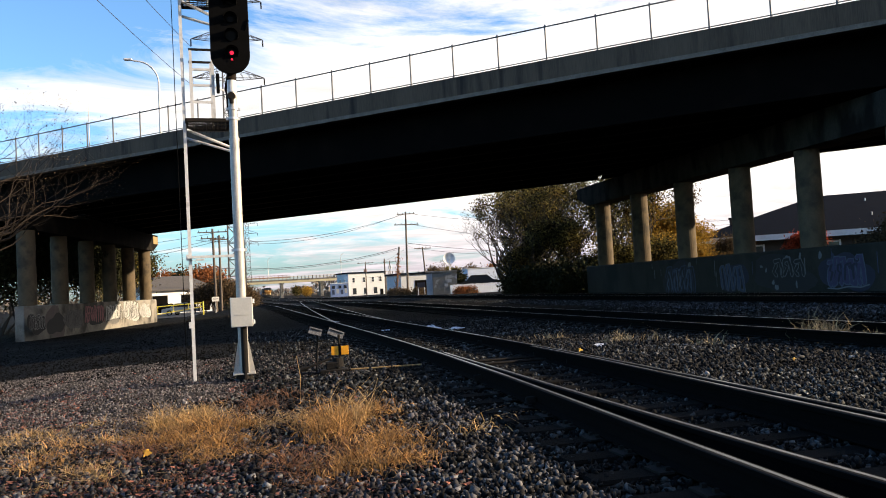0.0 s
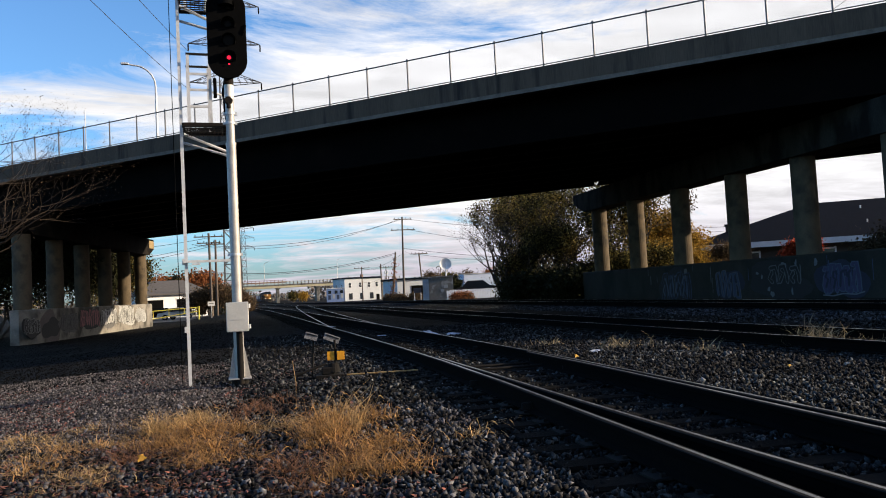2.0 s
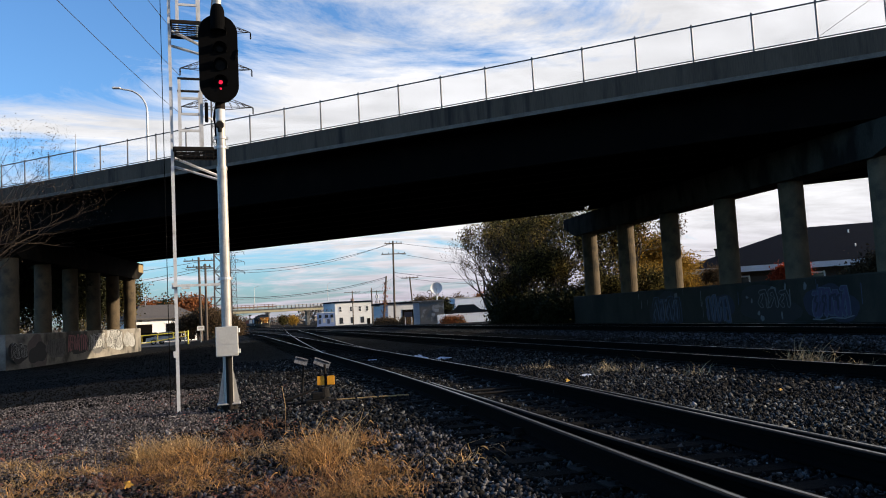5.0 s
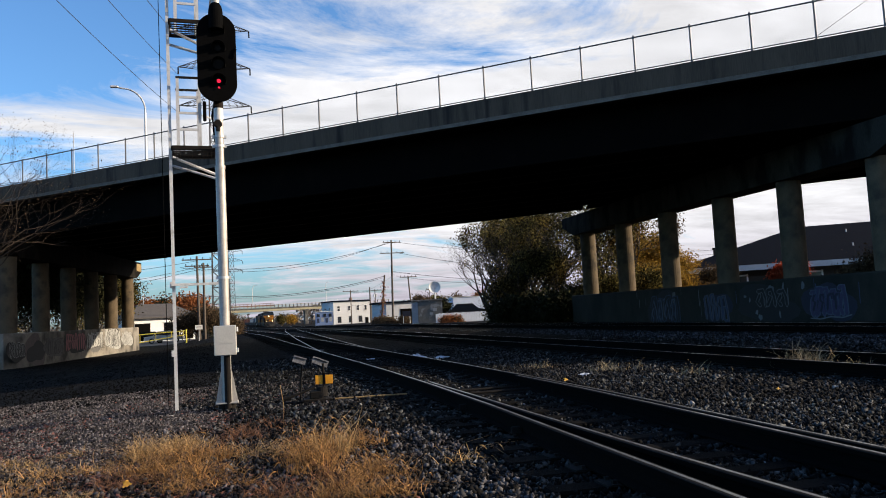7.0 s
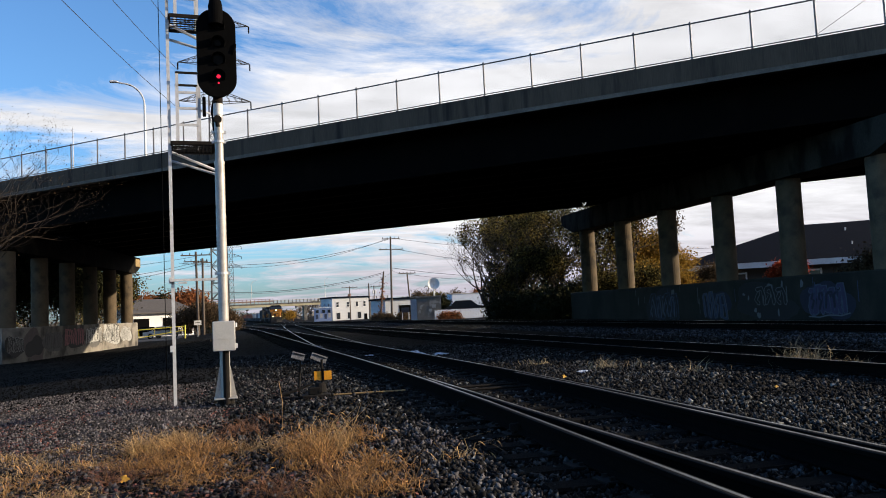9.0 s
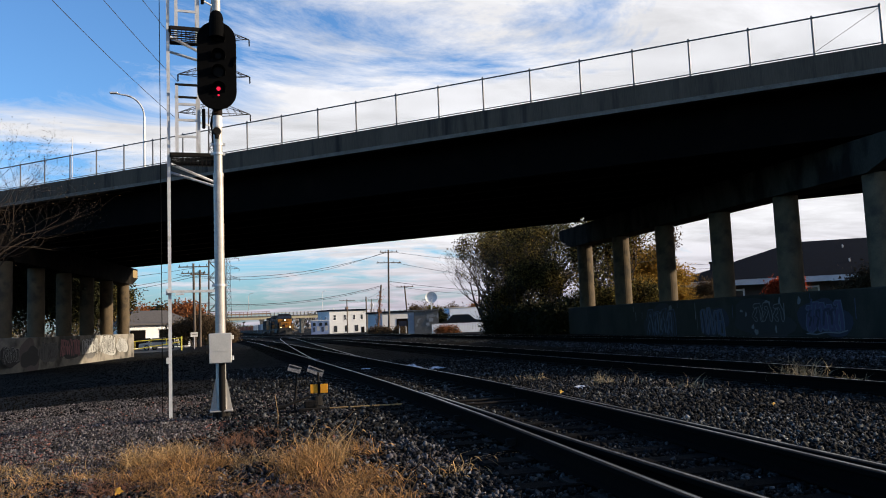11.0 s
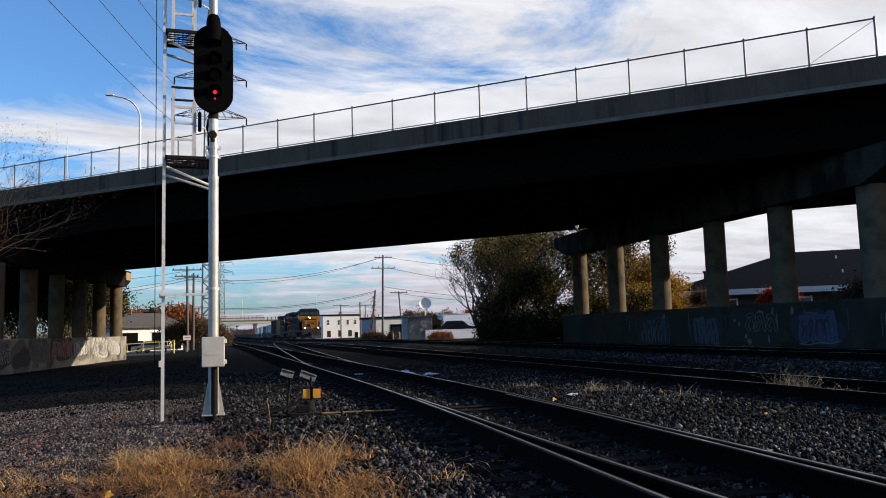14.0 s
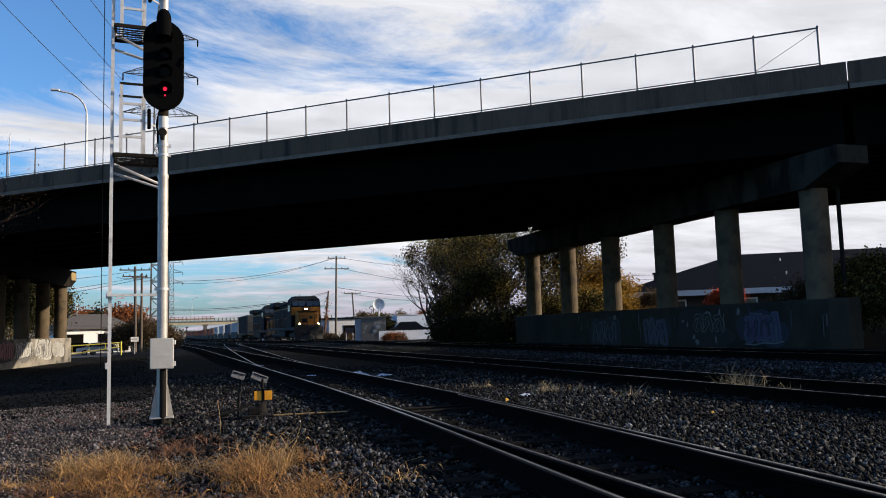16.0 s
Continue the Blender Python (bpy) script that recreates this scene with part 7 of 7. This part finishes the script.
def shed_and_stores():
    s = thing("shed", "grey metal equipment shed with patched panels", "shed", "buildings past the far track", at=local_frame(bearing(12.95, 92, -0.2), 13))
    part("wall", Mesh().box((0.35, 1.2, 1.38), (2.85, 2.4, 2.76)), SHED, s)
    part("side_wall", Mesh().box((-1.43, 1.2, 1.33), (0.72, 2.3, 2.66)), BLUE_GREY, s, "pale blue-grey side panel")
    part("roof", Mesh().box((0, 1.2, 2.84), (3.7, 2.6, 0.14)), SHED, s)
    for x, z, w, hh in ((0.9, 1.7, 0.5, 0.4), (1.25, 0.9, 0.4, 0.5), (0.5, 1.25, 0.4, 0.3)):
        part("patch", Mesh().box((x, -0.015, z), (w, 0.03, hh)), SPRAY["white"], s)
    w = thing("warehouse", "long low white metal warehouse", "warehouse", "buildings past the far track", at=local_frame(bearing(15.0, 128, -0.6), -4))
    part("wall", Mesh().box((0, 5, 1.8), (23, 10, 3.6)), WHITE_SIDING, w)
    part("roof", Mesh().box((0, 5, 3.7), (23.6, 10.6, 0.25)), SHINGLE, w)
    for x in (-8, -4, 8):
        part("dock_door", Mesh().box((x, -0.04, 1.4), (2.4, 0.08, 2.4)), STEEL_D, w)
    t = thing("trailer", "white box trailer with a dark window strip", "trailer", "buildings past the far track", at=local_frame(bearing(16.2, 100, 0.5), 2))
    part("body", Mesh().box((0, 1.3, 1.3), (5.0, 2.6, 2.2), bevel=0.12), FENCE_WHITE, t)
    part("roof_edge", Mesh().box((0, 1.3, 2.42), (5.1, 2.7, 0.08)), GALV, t)
    for x in (-1.6, 1.6):
        part("wheel", Mesh().rod((x, 0.0, 0.2), (x, 0.25, 0.2), 0.45, n=16), BLACK, t)
    c = thing("covered_car", "car under a dark tarpaulin behind the white fence", "car", at=local_frame(bearing(15.7, 94, 0.2), 16) @ Matrix.Scale(1.25, 4))
    m = Mesh()
    sil = [(-1.9, 0.35), (-1.85, 0.8), (-1.3, 0.95), (-0.8, 1.45), (0.7, 1.45), (1.3, 0.98), (1.9, 0.85), (1.95, 0.35)]
    n = len(sil)
    m.add([(x, 0.0, z) for x, z in sil] + [(x, 1.6, z) for x, z in sil], [(i, (i + 1) % n, n + (i + 1) % n, n + i) for i in range(n)] + [tuple(range(n)), tuple(range(2 * n - 1, n - 1, -1))])
    part("tarpaulin", m, TARP, c)
    for x in (-1.2, 1.2):
        part("wheel", Mesh().rod((x, -0.02, 0.32), (x, 0.2, 0.32), 0.32, n=16), BLACK, c)
    f = thing("board_fence", "white vertical board fence beside the shed", "fence", at=local_frame(bearing(15.7, 88, -0.15), 1))
    for i in range(36):
        part("board", Mesh().box((-3.3 + 0.185 * i, 0, 0.58 + random.uniform(-0.04, 0.04)), (0.165, 0.025, 1.16)), FENCE_WHITE, f)
    for z in (0.3, 0.9):
        part("fence_rail", Mesh().box((0, 0.03, z), (6.7, 0.04, 0.09)), FENCE_WHITE, f)
    d = thing("satellite_dish", "round pale satellite dish on a mast", "satellite dish", at=local_frame(bearing(13.58, 104, -0.5), 13.5))
    m = Mesh()
    rings, seg = 6, 28
    vs = [(0, 0.35, 0)]
    for j in range(1, rings + 1):
        r = 0.78 * j / rings
        vs += [(r * math.cos(6.283 * k / seg), 0.35 - 0.45 * (r * r), r * math.sin(6.283 * k / seg)) for k in range(seg)]
    fs = [(0, 1 + k, 1 + (k + 1) % seg) for k in range(seg)]
    for j in range(rings - 1):
        fs += [(1 + j * seg + k, 1 + j * seg + (k + 1) % seg, 1 + (j + 1) * seg + (k + 1) % seg, 1 + (j + 1) * seg + k) for k in range(seg)]
    m.add(vs, fs)
    part("reflector", m, WHITE, d, at=pose(0, 0, 4.98, -6, 0, 2), smooth=True)
    part("mast", Mesh().rod((0, 0.45, 0), (0, 0.45, 4.95), 0.09, n=10), GALV, d)
    part("feed_arm", Mesh().rod((0, 0.1, 4.2), (0, -0.75, 4.75), 0.03, n=6).box((0, -0.78, 4.8), (0.14, 0.14, 0.18)), GALV, d)
    sg = thing("notice_board", "blue notice board on posts beside the poles", "sign", at=local_frame(bearing(11.45, 110, -0.3), 11))
    part("panel", Mesh().box((0, 0, 1.5), (1.1, 0.06, 0.7)), SPRAY["navy"], sg)
    for x in (-0.45, 0.45):
        part("post", Mesh().rod((x, 0.06, 0), (x, 0.06, 1.8), 0.05, n=6), GALV, sg)


def far_overpass():
    """A second road bridge over the tracks, far off."""
    y, up = 330, 1.35
    o = thing("road_overpass", "distant pale-green steel road overpass on concrete piers", "bridge")
    part("deck", Mesh().box((14, y, 4.9 + up), (90, 9, 0.55)), CONCRETE, o)
    part("girder", Mesh().box((14, y - 4.3, 4.25 + up), (90, 0.3, 0.85)), OVER_GREEN, o)
    part("girder", Mesh().box((14, y + 4.3, 4.25 + up), (90, 0.3, 0.85)), OVER_GREEN, o)
    part("parapet_rail", Mesh().box((14, y - 4.4, 6.25 + up), (90, 0.10, 0.14)).box((14, y - 4.4, 5.6 + up), (90, 0.1, 0.1)), OVER_GREEN, o)
    for i in range(60):
        x = -30 + 1.5 * i
        if x < 11.6:
            part("fence_post", Mesh().box((x, y - 4.4, 6.05 + up), (0.22, 0.2, 1.9)), BRICK, o)
            part("fence_wire", Mesh().box((x + 0.75, y - 4.4, 6.9 + up), (1.28, 0.08, 0.14)), BRICK, o)
            part("fence_wire", Mesh().box((x + 0.75, y - 4.4, 6.1 + up), (1.28, 0.08, 0.5)), BRICK, o)
        else:
            part("rail_post", Mesh().box((x, y - 4.4, 5.75 + up), (0.35, 0.2, 1.2)), CONCRETE, o)
    for x in (8.6, 24.6, -16, 40):
        pr = part("pier", Mesh().box((x, y, 1.2 + up / 2), (1.3, 8.0, 5.2 + up), bevel=0.1), CONCRETE, o)
        part("pier_cap", Mesh().box((x, y, 3.6 + up), (2.0, 9.0, 0.5)), CONCRETE, pr)
    ab = Mesh().box((48, y, 1.5), (10, 10, 7.5))
    part("abutment", ab, CONCRETE, o)


def car(label, base, az, colour, L=4.4):
    c = thing("car", label, "car", "parked cars", at=local_frame(base, az))
    m = Mesh()
    sil = [(-L / 2, 0.35), (-L / 2 + 0.05, 0.8), (-L * 0.28, 0.92), (-L * 0.16, 1.4), (L * 0.18, 1.42), (L * 0.33, 0.95), (L / 2 - 0.05, 0.82), (L / 2, 0.35)]
    n = len(sil)
    m.add([(x, 0.0, z) for x, z in sil] + [(x, 1.7, z) for x, z in sil], [(i, (i + 1) % n, n + (i + 1) % n, n + i) for i in range(n)] + [tuple(range(n)), tuple(range(2 * n - 1, n - 1, -1))])
    part("body", m, colour, c)
    g = Mesh()
    g.add([(-L * 0.25, -0.012, 0.95), (-L * 0.145, -0.012, 1.32), (L * 0.165, -0.012, 1.34), (L * 0.29, -0.012, 0.97)], [(0, 1, 2, 3)])
    part("side_window", g, GLASS, c)
    for x in (-L * 0.3, L * 0.31):
        wh = part("wheel", Mesh().rod((x, -0.03, 0.32), (x, 0.2, 0.32), 0.32, n=16), BLACK, c)
        part("rim", Mesh().rod((x, -0.035, 0.32), (x, -0.02, 0.32), 0.19, n=12), GALV, wh)


def build_left_yard():
    car("white parked car before the low building", bearing(-5.35, 98, -0.75), -5, WHITE)
    car("dark parked car before the low building", bearing(-6.4, 99, -0.75), -5, STEEL_D)
    g = thing("barrier_gate", "yellow tubular barrier gate across the yard entrance", "gate", at=local_frame(bearing(-5.5, 80, -0.7), -5.5))
    for x in (-3.0, 2.25):
        part("post", Mesh().rod((x, 0, 0), (x, 0, 1.5), 0.07, n=10), GATE_YELLOW, g)
    part("top_bar", Mesh().rod((-3.0, 0, 1.18), (2.2, 0, 1.38), 0.04, n=8), GATE_YELLOW, g)
    part("lower_bar", Mesh().rod((-3.0, 0, 0.35), (2.2, 0, 1.0), 0.04, n=8), GATE_YELLOW, g)
    for x in (-1.9, -0.5, 0.9, 2.0):
        part("upright", Mesh().rod((x, 0, 0.35 + (x + 3) * 0.125), (x, 0, 1.18 + (x + 3) * 0.038), 0.025, n=6), GATE_YELLOW, g)
    s = thing("yard_sign", "small white sign on a post beside the yard road", "sign", at=local_frame(bearing(-3.05, 78, -0.65), -3))
    part("post", Mesh().rod((0, 0.03, 0), (0, 0.03, 1.75), 0.03, n=6), GALV, s)
    part("panel", Mesh().box((0, 0, 1.6), (0.66, 0.03, 0.42)), WHITE, s)
    part("writing_bar", Mesh().box((0, -0.02, 1.62), (0.42, 0.006, 0.06)), SPRAY["grey"], s)
    y = Mesh()
    y.prism([(-16.0, 84), (-5.0, 86), (-3.0, 112), (-20.0, 112)], -0.95, -0.70)
    tagged(part("pavement", y, ASPHALT), "dark asphalt forecourt of the low building", "pavement", kind="structure")


# ================= the train =================
SPEED, FRONT_END = 19.0, 81.5       # metres a second; where the leading coupler is at the clip's end
RAIL_TOP = 0.357


def on_far_track(y):
    """The pose of a vehicle whose front stands at y on the far track, its own -y ahead."""
    yaw = -math.degrees(math.atan(SLOPE))
    return pose(c_centre(y), y, RAIL_TOP + far_fall(y), 0, 0, yaw)


def wheelset(parent, y, r=0.5):
    ws = part("wheelset", Mesh().rod((-0.9, y, r), (0.9, y, r), 0.09, n=8), LOCO_DARK, parent)
    for sx in (-1, 1):
        part("wheel", Mesh().rod((sx * 0.69, y, r), (sx * 0.82, y, r), r, n=18).rod((sx * 0.66, y, r), (sx * 0.69, y, r), r + 0.03, n=18), LOCO_DARK, ws)


def truck(parent, y, axles, r=0.5):
    tk = Mesh()
    half = (axles - 1) * 0.95
    for sx in (-1, 1):
        tk.box((sx * 1.02, y, 0.62), (0.16, half * 2 + 1.1, 0.34), bevel=0.03)
        for k in range(axles):
            tk.box((sx * 1.08, y - half + 1.9 * k, r), (0.16, 0.4, 0.42), bevel=0.04)
    tk.box((0, y, 0.75), (1.9, 0.7, 0.3))
    t = part("truck", tk, LOCO_DARK, parent)
    for k in range(axles):
        wheelset(t, y - half + 1.9 * k, r)


def locomotive(leading, label):
    lo = thing("locomotive", label, "locomotive", "train")
    L = 22.2
    part("underframe", Mesh().box((0, L / 2, 1.28), (3.0, L - 1.2, 0.32), bevel=0.04), LOCO_DARK, lo)
    part("fuel_tank", Mesh().box((0, L / 2, 0.78), (2.7, 6.0, 0.8), bevel=0.15), LOCO_DARK, lo)
    truck(lo, 4.3, 3)
    truck(lo, L - 4.3, 3)
    # pilot and plough
    pl = Mesh().box((0, 0.75, 0.95), (2.95, 0.35, 1.0), bevel=0.04)
    pl.add([(-1.45, 0.55, 0.16), (0, 0.05, 0.16), (1.45, 0.55, 0.16), (-1.45, 0.62, 0.75), (0, 0.42, 0.75), (1.45, 0.62, 0.75), (0, 0.7, 0.16), (0, 0.7, 0.75)],
           [(0, 1, 4, 3), (1, 2, 5, 4), (0, 6, 1), (1, 6, 2), (3, 4, 7), (4, 5, 7), (0, 3, 7, 6), (2, 6, 7, 5)])
    part("pilot", pl, LOCO_DARK, lo)
    part("coupler", Mesh().box((0, 0.2, 0.9), (0.3, 0.9, 0.35), bevel=0.05), LOCO_DARK, lo)
    for sx in (-1, 1):
        st = Mesh()
        for k in range(4):
            st.box((sx * 1.35, 0.95, 0.35 + 0.3 * k), (0.5, 0.35, 0.04))
        part("steps", st, LOCO_DARK, lo)
    # short nose with sloped top
    nose = Mesh()
    nose.add([(-0.95, 0.95, 1.44), (0.95, 0.95, 1.44), (0.95, 0.95, 2.75), (-0.95, 0.95, 2.75), (-1.15, 1.5, 1.44), (1.15, 1.5, 1.44), (1.15, 1.5, 2.95), (-1.15, 1.5, 2.95), (-1.15, 2.7, 1.44), (1.15, 2.7, 1.44), (1.15, 2.7, 3.1), (-1.15, 2.7, 3.1)],
             [(0, 1, 2, 3), (1, 5, 6, 2), (4, 0, 3, 7), (3, 2, 6, 7), (5, 9, 10, 6), (8, 4, 7, 11), (7, 6, 10, 11), (0, 4, 5, 1), (4, 8, 9, 5), (8, 11, 10, 9)])
    front = LOCO_YELLOW if leading else LOCO_BLUE
    ns = part("nose", nose, front, lo)
    part("nose_door", Mesh().box((0.25, 0.93, 2.05), (0.62, 0.04, 1.15), bevel=0.01), front, ns)
    part("emblem_panel", Mesh().box((-0.42, 0.935, 2.1), (0.5, 0.02, 0.42)), LOCO_BLUE, ns)
    part("nose_top", Mesh().box((0, 1.9, 3.05), (1.9, 1.2, 0.05)), LOCO_DARK, ns)
    part("anti_climber", Mesh().box((0, 0.82, 1.55), (2.5, 0.3, 0.22), bevel=0.03), LOCO_DARK, ns)
    for x in (-0.9, -0.12, 0.62):
        part("nose_grab", Mesh().rod((x, 0.9, 1.6), (x, 0.9, 2.65), 0.03, n=6), LOCO_DARK, ns)
    for z in (1.75, 2.0, 2.25):
        part("nose_step", Mesh().box((-0.66, 0.92, z), (0.42, 0.05, 0.05)), LOCO_DARK, ns)
    part("nose_window", Mesh().box((0.25, 0.905, 2.4), (0.34, 0.03, 0.28)), GLASS, ns)
    for k in range(5):
        part("uncoupling_hose", Mesh().tube([(-1.1 + 0.5 * k, 0.55, 1.25), (-1.0 + 0.5 * k, 0.35, 0.75), (-0.85 + 0.5 * k, 0.5, 0.55)], 0.03, n=5), CAR_GREY, lo)
    # cab
    cab = Mesh()
    cab.add([(-1.55, 2.35, 1.44), (1.55, 2.35, 1.44), (1.55, 4.9, 1.44), (-1.55, 4.9, 1.44), (-1.55, 2.35, 3.55), (1.55, 2.35, 3.55), (1.5, 2.6, 4.36), (-1.5, 2.6, 4.36), (1.1, 2.75, 4.70), (-1.1, 2.75, 4.70),
             (-1.55, 4.9, 3.8), (1.55, 4.9, 3.8), (1.5, 4.9, 4.36), (-1.5, 4.9, 4.36), (1.1, 4.9, 4.73), (-1.1, 4.9, 4.73)],
            [(0, 1, 5, 4), (4, 5, 6, 7), (7, 6, 8, 9), (1, 2, 11, 5), (5, 11, 12, 6), (6, 12, 14, 8), (9, 8, 14, 15), (3, 0, 4, 10), (4, 7, 13, 10), (7, 9, 15, 13), (2, 3, 10, 13, 15, 14, 12, 11), (3, 2, 1, 0)])
    cb = part("cab", cab, LOCO_BLUE, lo, "dark blue cab")
    yel = Mesh().box((0, 2.335, 3.12), (3.08, 0.03, 0.84)) if leading else Mesh().box((0, 2.335, 3.0), (2.4, 0.03, 0.2))
    part("cab_front_band", yel, LOCO_YELLOW, cb)
    for sx in (-1, 1):
        for x, w in ((0.42, 0.66), (1.12, 0.56)):
            q = Matrix.Rotation(radians(-19.6), 4, "X")
            part("windscreen", Mesh().box((sx * x, 2.46, 3.9), (w, 0.03, 0.52), q), GLASS, cb)
            part("windscreen_frame", Mesh().box((sx * x, 2.47, 3.9), (w + 0.1, 0.02, 0.62), q), BLACK, cb)
        part("side_window", Mesh().box((sx * 1.56, 3.7, 3.45), (0.03, 1.3, 0.62)), GLASS, cb)
        part("number_board", Mesh().box((sx * 0.72, 2.62, 4.36), (0.5, 0.08, 0.16)), CAR_GREY, cb, "grey board with a dark bar")
        part("number_bar", Mesh().box((sx * 0.72, 2.575, 4.36), (0.42, 0.01, 0.09)), BLACK, cb)
    hl = part("headlight_housing", Mesh().box((0, 2.26, 3.30), (0.62, 0.16, 0.3), bevel=0.03), BLACK, cb)
    for sx in (-1, 1):
        part("headlight", Mesh().rod((sx * 0.11, 2.17, 3.30), (sx * 0.11, 2.20, 3.30), 0.09, n=16), HEADLIGHT if leading else DARK_LENS, hl, "lit headlight" if leading else "")
        part("ditch_light", Mesh().rod((sx * 0.98, 0.54, 1.75), (sx * 0.98, 0.62, 1.75), 0.085, n=16), HEADLIGHT if leading else DARK_LENS, lo, "lit ditch light" if leading else "")
        part("ditch_light_stand", Mesh().box((sx * 0.98, 0.7, 1.6), (0.26, 0.2, 0.45), bevel=0.03), LOCO_DARK, lo)
    # long hood, radiators, roof gear
    hood = part("long_hood", Mesh().box((0, 12.6, 2.75), (1.9, 15.4, 2.62), bevel=0.12), LOCO_BLUE, lo)
    part("roof_deck", Mesh().box((0, 9.8, 4.12), (2.3, 7.8, 0.3), bevel=0.06), LOCO_BLUE, hood)
    part("radiator_wing", Mesh().box((0, 17.3, 4.2), (3.1, 4.6, 0.62), bevel=0.1), LOCO_BLUE, hood)
    part("exhaust_stack", Mesh().box((0, 10.2, 4.42), (0.6, 1.2, 0.3)), LOCO_DARK, hood)
    for k in range(5):
        part("roof_fan", Mesh().rod((0, 15.4 + 0.95 * k, 4.5), (0, 15.4 + 0.95 * k, 4.58), 0.4, n=14), LOCO_DARK, hood)
    part("horn", Mesh().rod((0.3, 3.6, 4.55), (0.3, 3.6, 4.72), 0.05, n=6).rod((0.3, 3.3, 4.7), (0.3, 3.75, 4.7), 0.06, n=6), LOCO_DARK, cb)
    part("antenna", Mesh().rod((-0.4, 3.9, 4.5), (-0.4, 3.9, 4.9), 0.03, n=5), LOCO_DARK, cb)
    for sx in (-1, 1):
        for k in range(9):
            part("hood_door", Mesh().box((sx * 0.955, 6.2 + 1.55 * k, 2.6), (0.02, 1.4, 1.7)), LOCO_BLUE, hood)
        part("side_stripe", Mesh().box((sx * 0.957, 12.5, 3.6), (0.02, 13.5, 0.10)), LOCO_YELLOW, hood)
        hr = Mesh()
        for k in range(13):
            hr.rod((sx * 1.47, 5.2 + 1.3 * k, 1.44), (sx * 1.47, 5.2 + 1.3 * k, 2.45), 0.018, n=5)
        hr.rod((sx * 1.47, 5.2, 2.45), (sx * 1.47, 20.8, 2.45), 0.018, n=5)
        hr.rod((sx * 1.3, 0.85, 1.3), (sx * 1.3, 0.85, 2.5), 0.02, n=5).rod((sx * 1.3, 0.85, 2.5), (sx * 0.4, 0.85, 2.35), 0.02, n=5)
        part("handrail", hr, LOCO_YELLOW, lo)
    return lo, L


def container_mesh(l, w, h, z0, y0):
    """A box with ribbed sides."""
    m = Mesh().box((0, y0 + l / 2, z0 + h / 2), (w - 0.06, l, h))
    n = int(l / 0.55)
    for sx in (-1, 1):
        for k in range(n):
            m.box((sx * (w / 2 - 0.02), y0 + (k + 0.5) * l / n, z0 + h / 2), (0.04, 0.24, h - 0.25))
        for z in (z0 + 0.07, z0 + h - 0.07):
            m.box((sx * (w / 2 - 0.01), y0 + l / 2, z), (0.06, l, 0.14))
    for y in (y0 + 0.06, y0 + l - 0.06):
        for sx in (-1, 1):
            m.box((sx * (w / 2 - 0.04), y, z0 + h / 2), (0.1, 0.12, h))
    return m


def well_car(label, colours):
    wc = thing("freight_car", label, "freight car", "train")
    L = 16.4
    fr = Mesh()
    for sx in (-1, 1):
        fr.box((sx * 1.4, L / 2, 1.05), (0.12, 12.6, 1.15), bevel=0.03)
    fr.box((0, L / 2, 0.5), (2.7, 12.4, 0.12))
    for y in (1.3, L - 1.3):
        fr.box((0, y, 1.05), (2.6, 1.9, 0.28))
    part("well_frame", fr, LOCO_DARK, wc)
    truck(wc, 1.4, 2, 0.42)
    truck(wc, L - 1.4, 2, 0.42)
    z = 0.58
    for c in colours:
        part("container", container_mesh(12.2, 2.44, 2.75, z, 2.1), c, wc)
        z += 2.63
    return wc, L + 0.6


def box_car(label, colour, h=3.1):
    bc = thing("freight_car", label, "freight car", "train")
    L = 15.4
    part("underframe", Mesh().box((0, L / 2, 1.05), (2.7, L, 0.25)), LOCO_DARK, bc)
    part("body", container_mesh(L - 0.8, 2.9, h, 1.15, 0.4), colour, bc)
    truck(bc, 2.0, 2, 0.42)
    truck(bc, L - 2.0, 2, 0.42)
    return bc, L + 0.8


TRAIN = []


def build_train():
    y = 0.0
    a, la = locomotive(True, "dark blue and yellow diesel locomotive with lit headlights")
    TRAIN.append((a, y)); y += la + 0.6
    b, lb = locomotive(False, "dark blue diesel locomotive coupled second")
    TRAIN.append((b, y)); y += lb + 0.6
    c, lc = box_car("dark grey covered freight car", CAR_GREY, 2.9)
    TRAIN.append((c, y)); y += lc
    kinds = [("well car carrying a white container", [BOX_WHITE]), ("well car carrying a blue container", [BOX_BLUE]),
             ("well car carrying a white container", [BOX_WHITE]), ("well car carrying a white container", [BOX_WHITE]),
             ("well car carrying an orange container", [BOX_ORANGE]), ("well car carrying a red-brown container", [BOX_RED]),
             ("well car carrying an orange container", [BOX_ORANGE]), ("well car carrying a red-brown container", [BOX_RED]),
             ("well car carrying a red-brown container", [BOX_RED]), ("well car carrying an orange container", [BOX_ORANGE])]
    for label, cols in kinds + kinds[4:]:
        w, lw = well_car(label, cols)
        TRAIN.append((w, y)); y += lw


def motions():
    """The train comes on along the far track at an even speed."""
    for ob, behind in TRAIN:
        rows = []
        for k in range(9):
            t = 2.0 * k
            rows.append((t, on_far_track(FRONT_END + SPEED * (16.0 - t) + behind)))
        walk(ob, rows)


build_ground()
build_tracks()
build_bridge()
build_fence()
build_piers()
build_signal()
build_switch_stand()
build_train()
build_poles()
build_lamps()
white_house()
low_left_building()
dark_house()
shed_and_stores()
far_overpass()
build_left_yard()
build_trees()
build_far_woods()
build_litter()
build_grass()
build_stones()
motions()
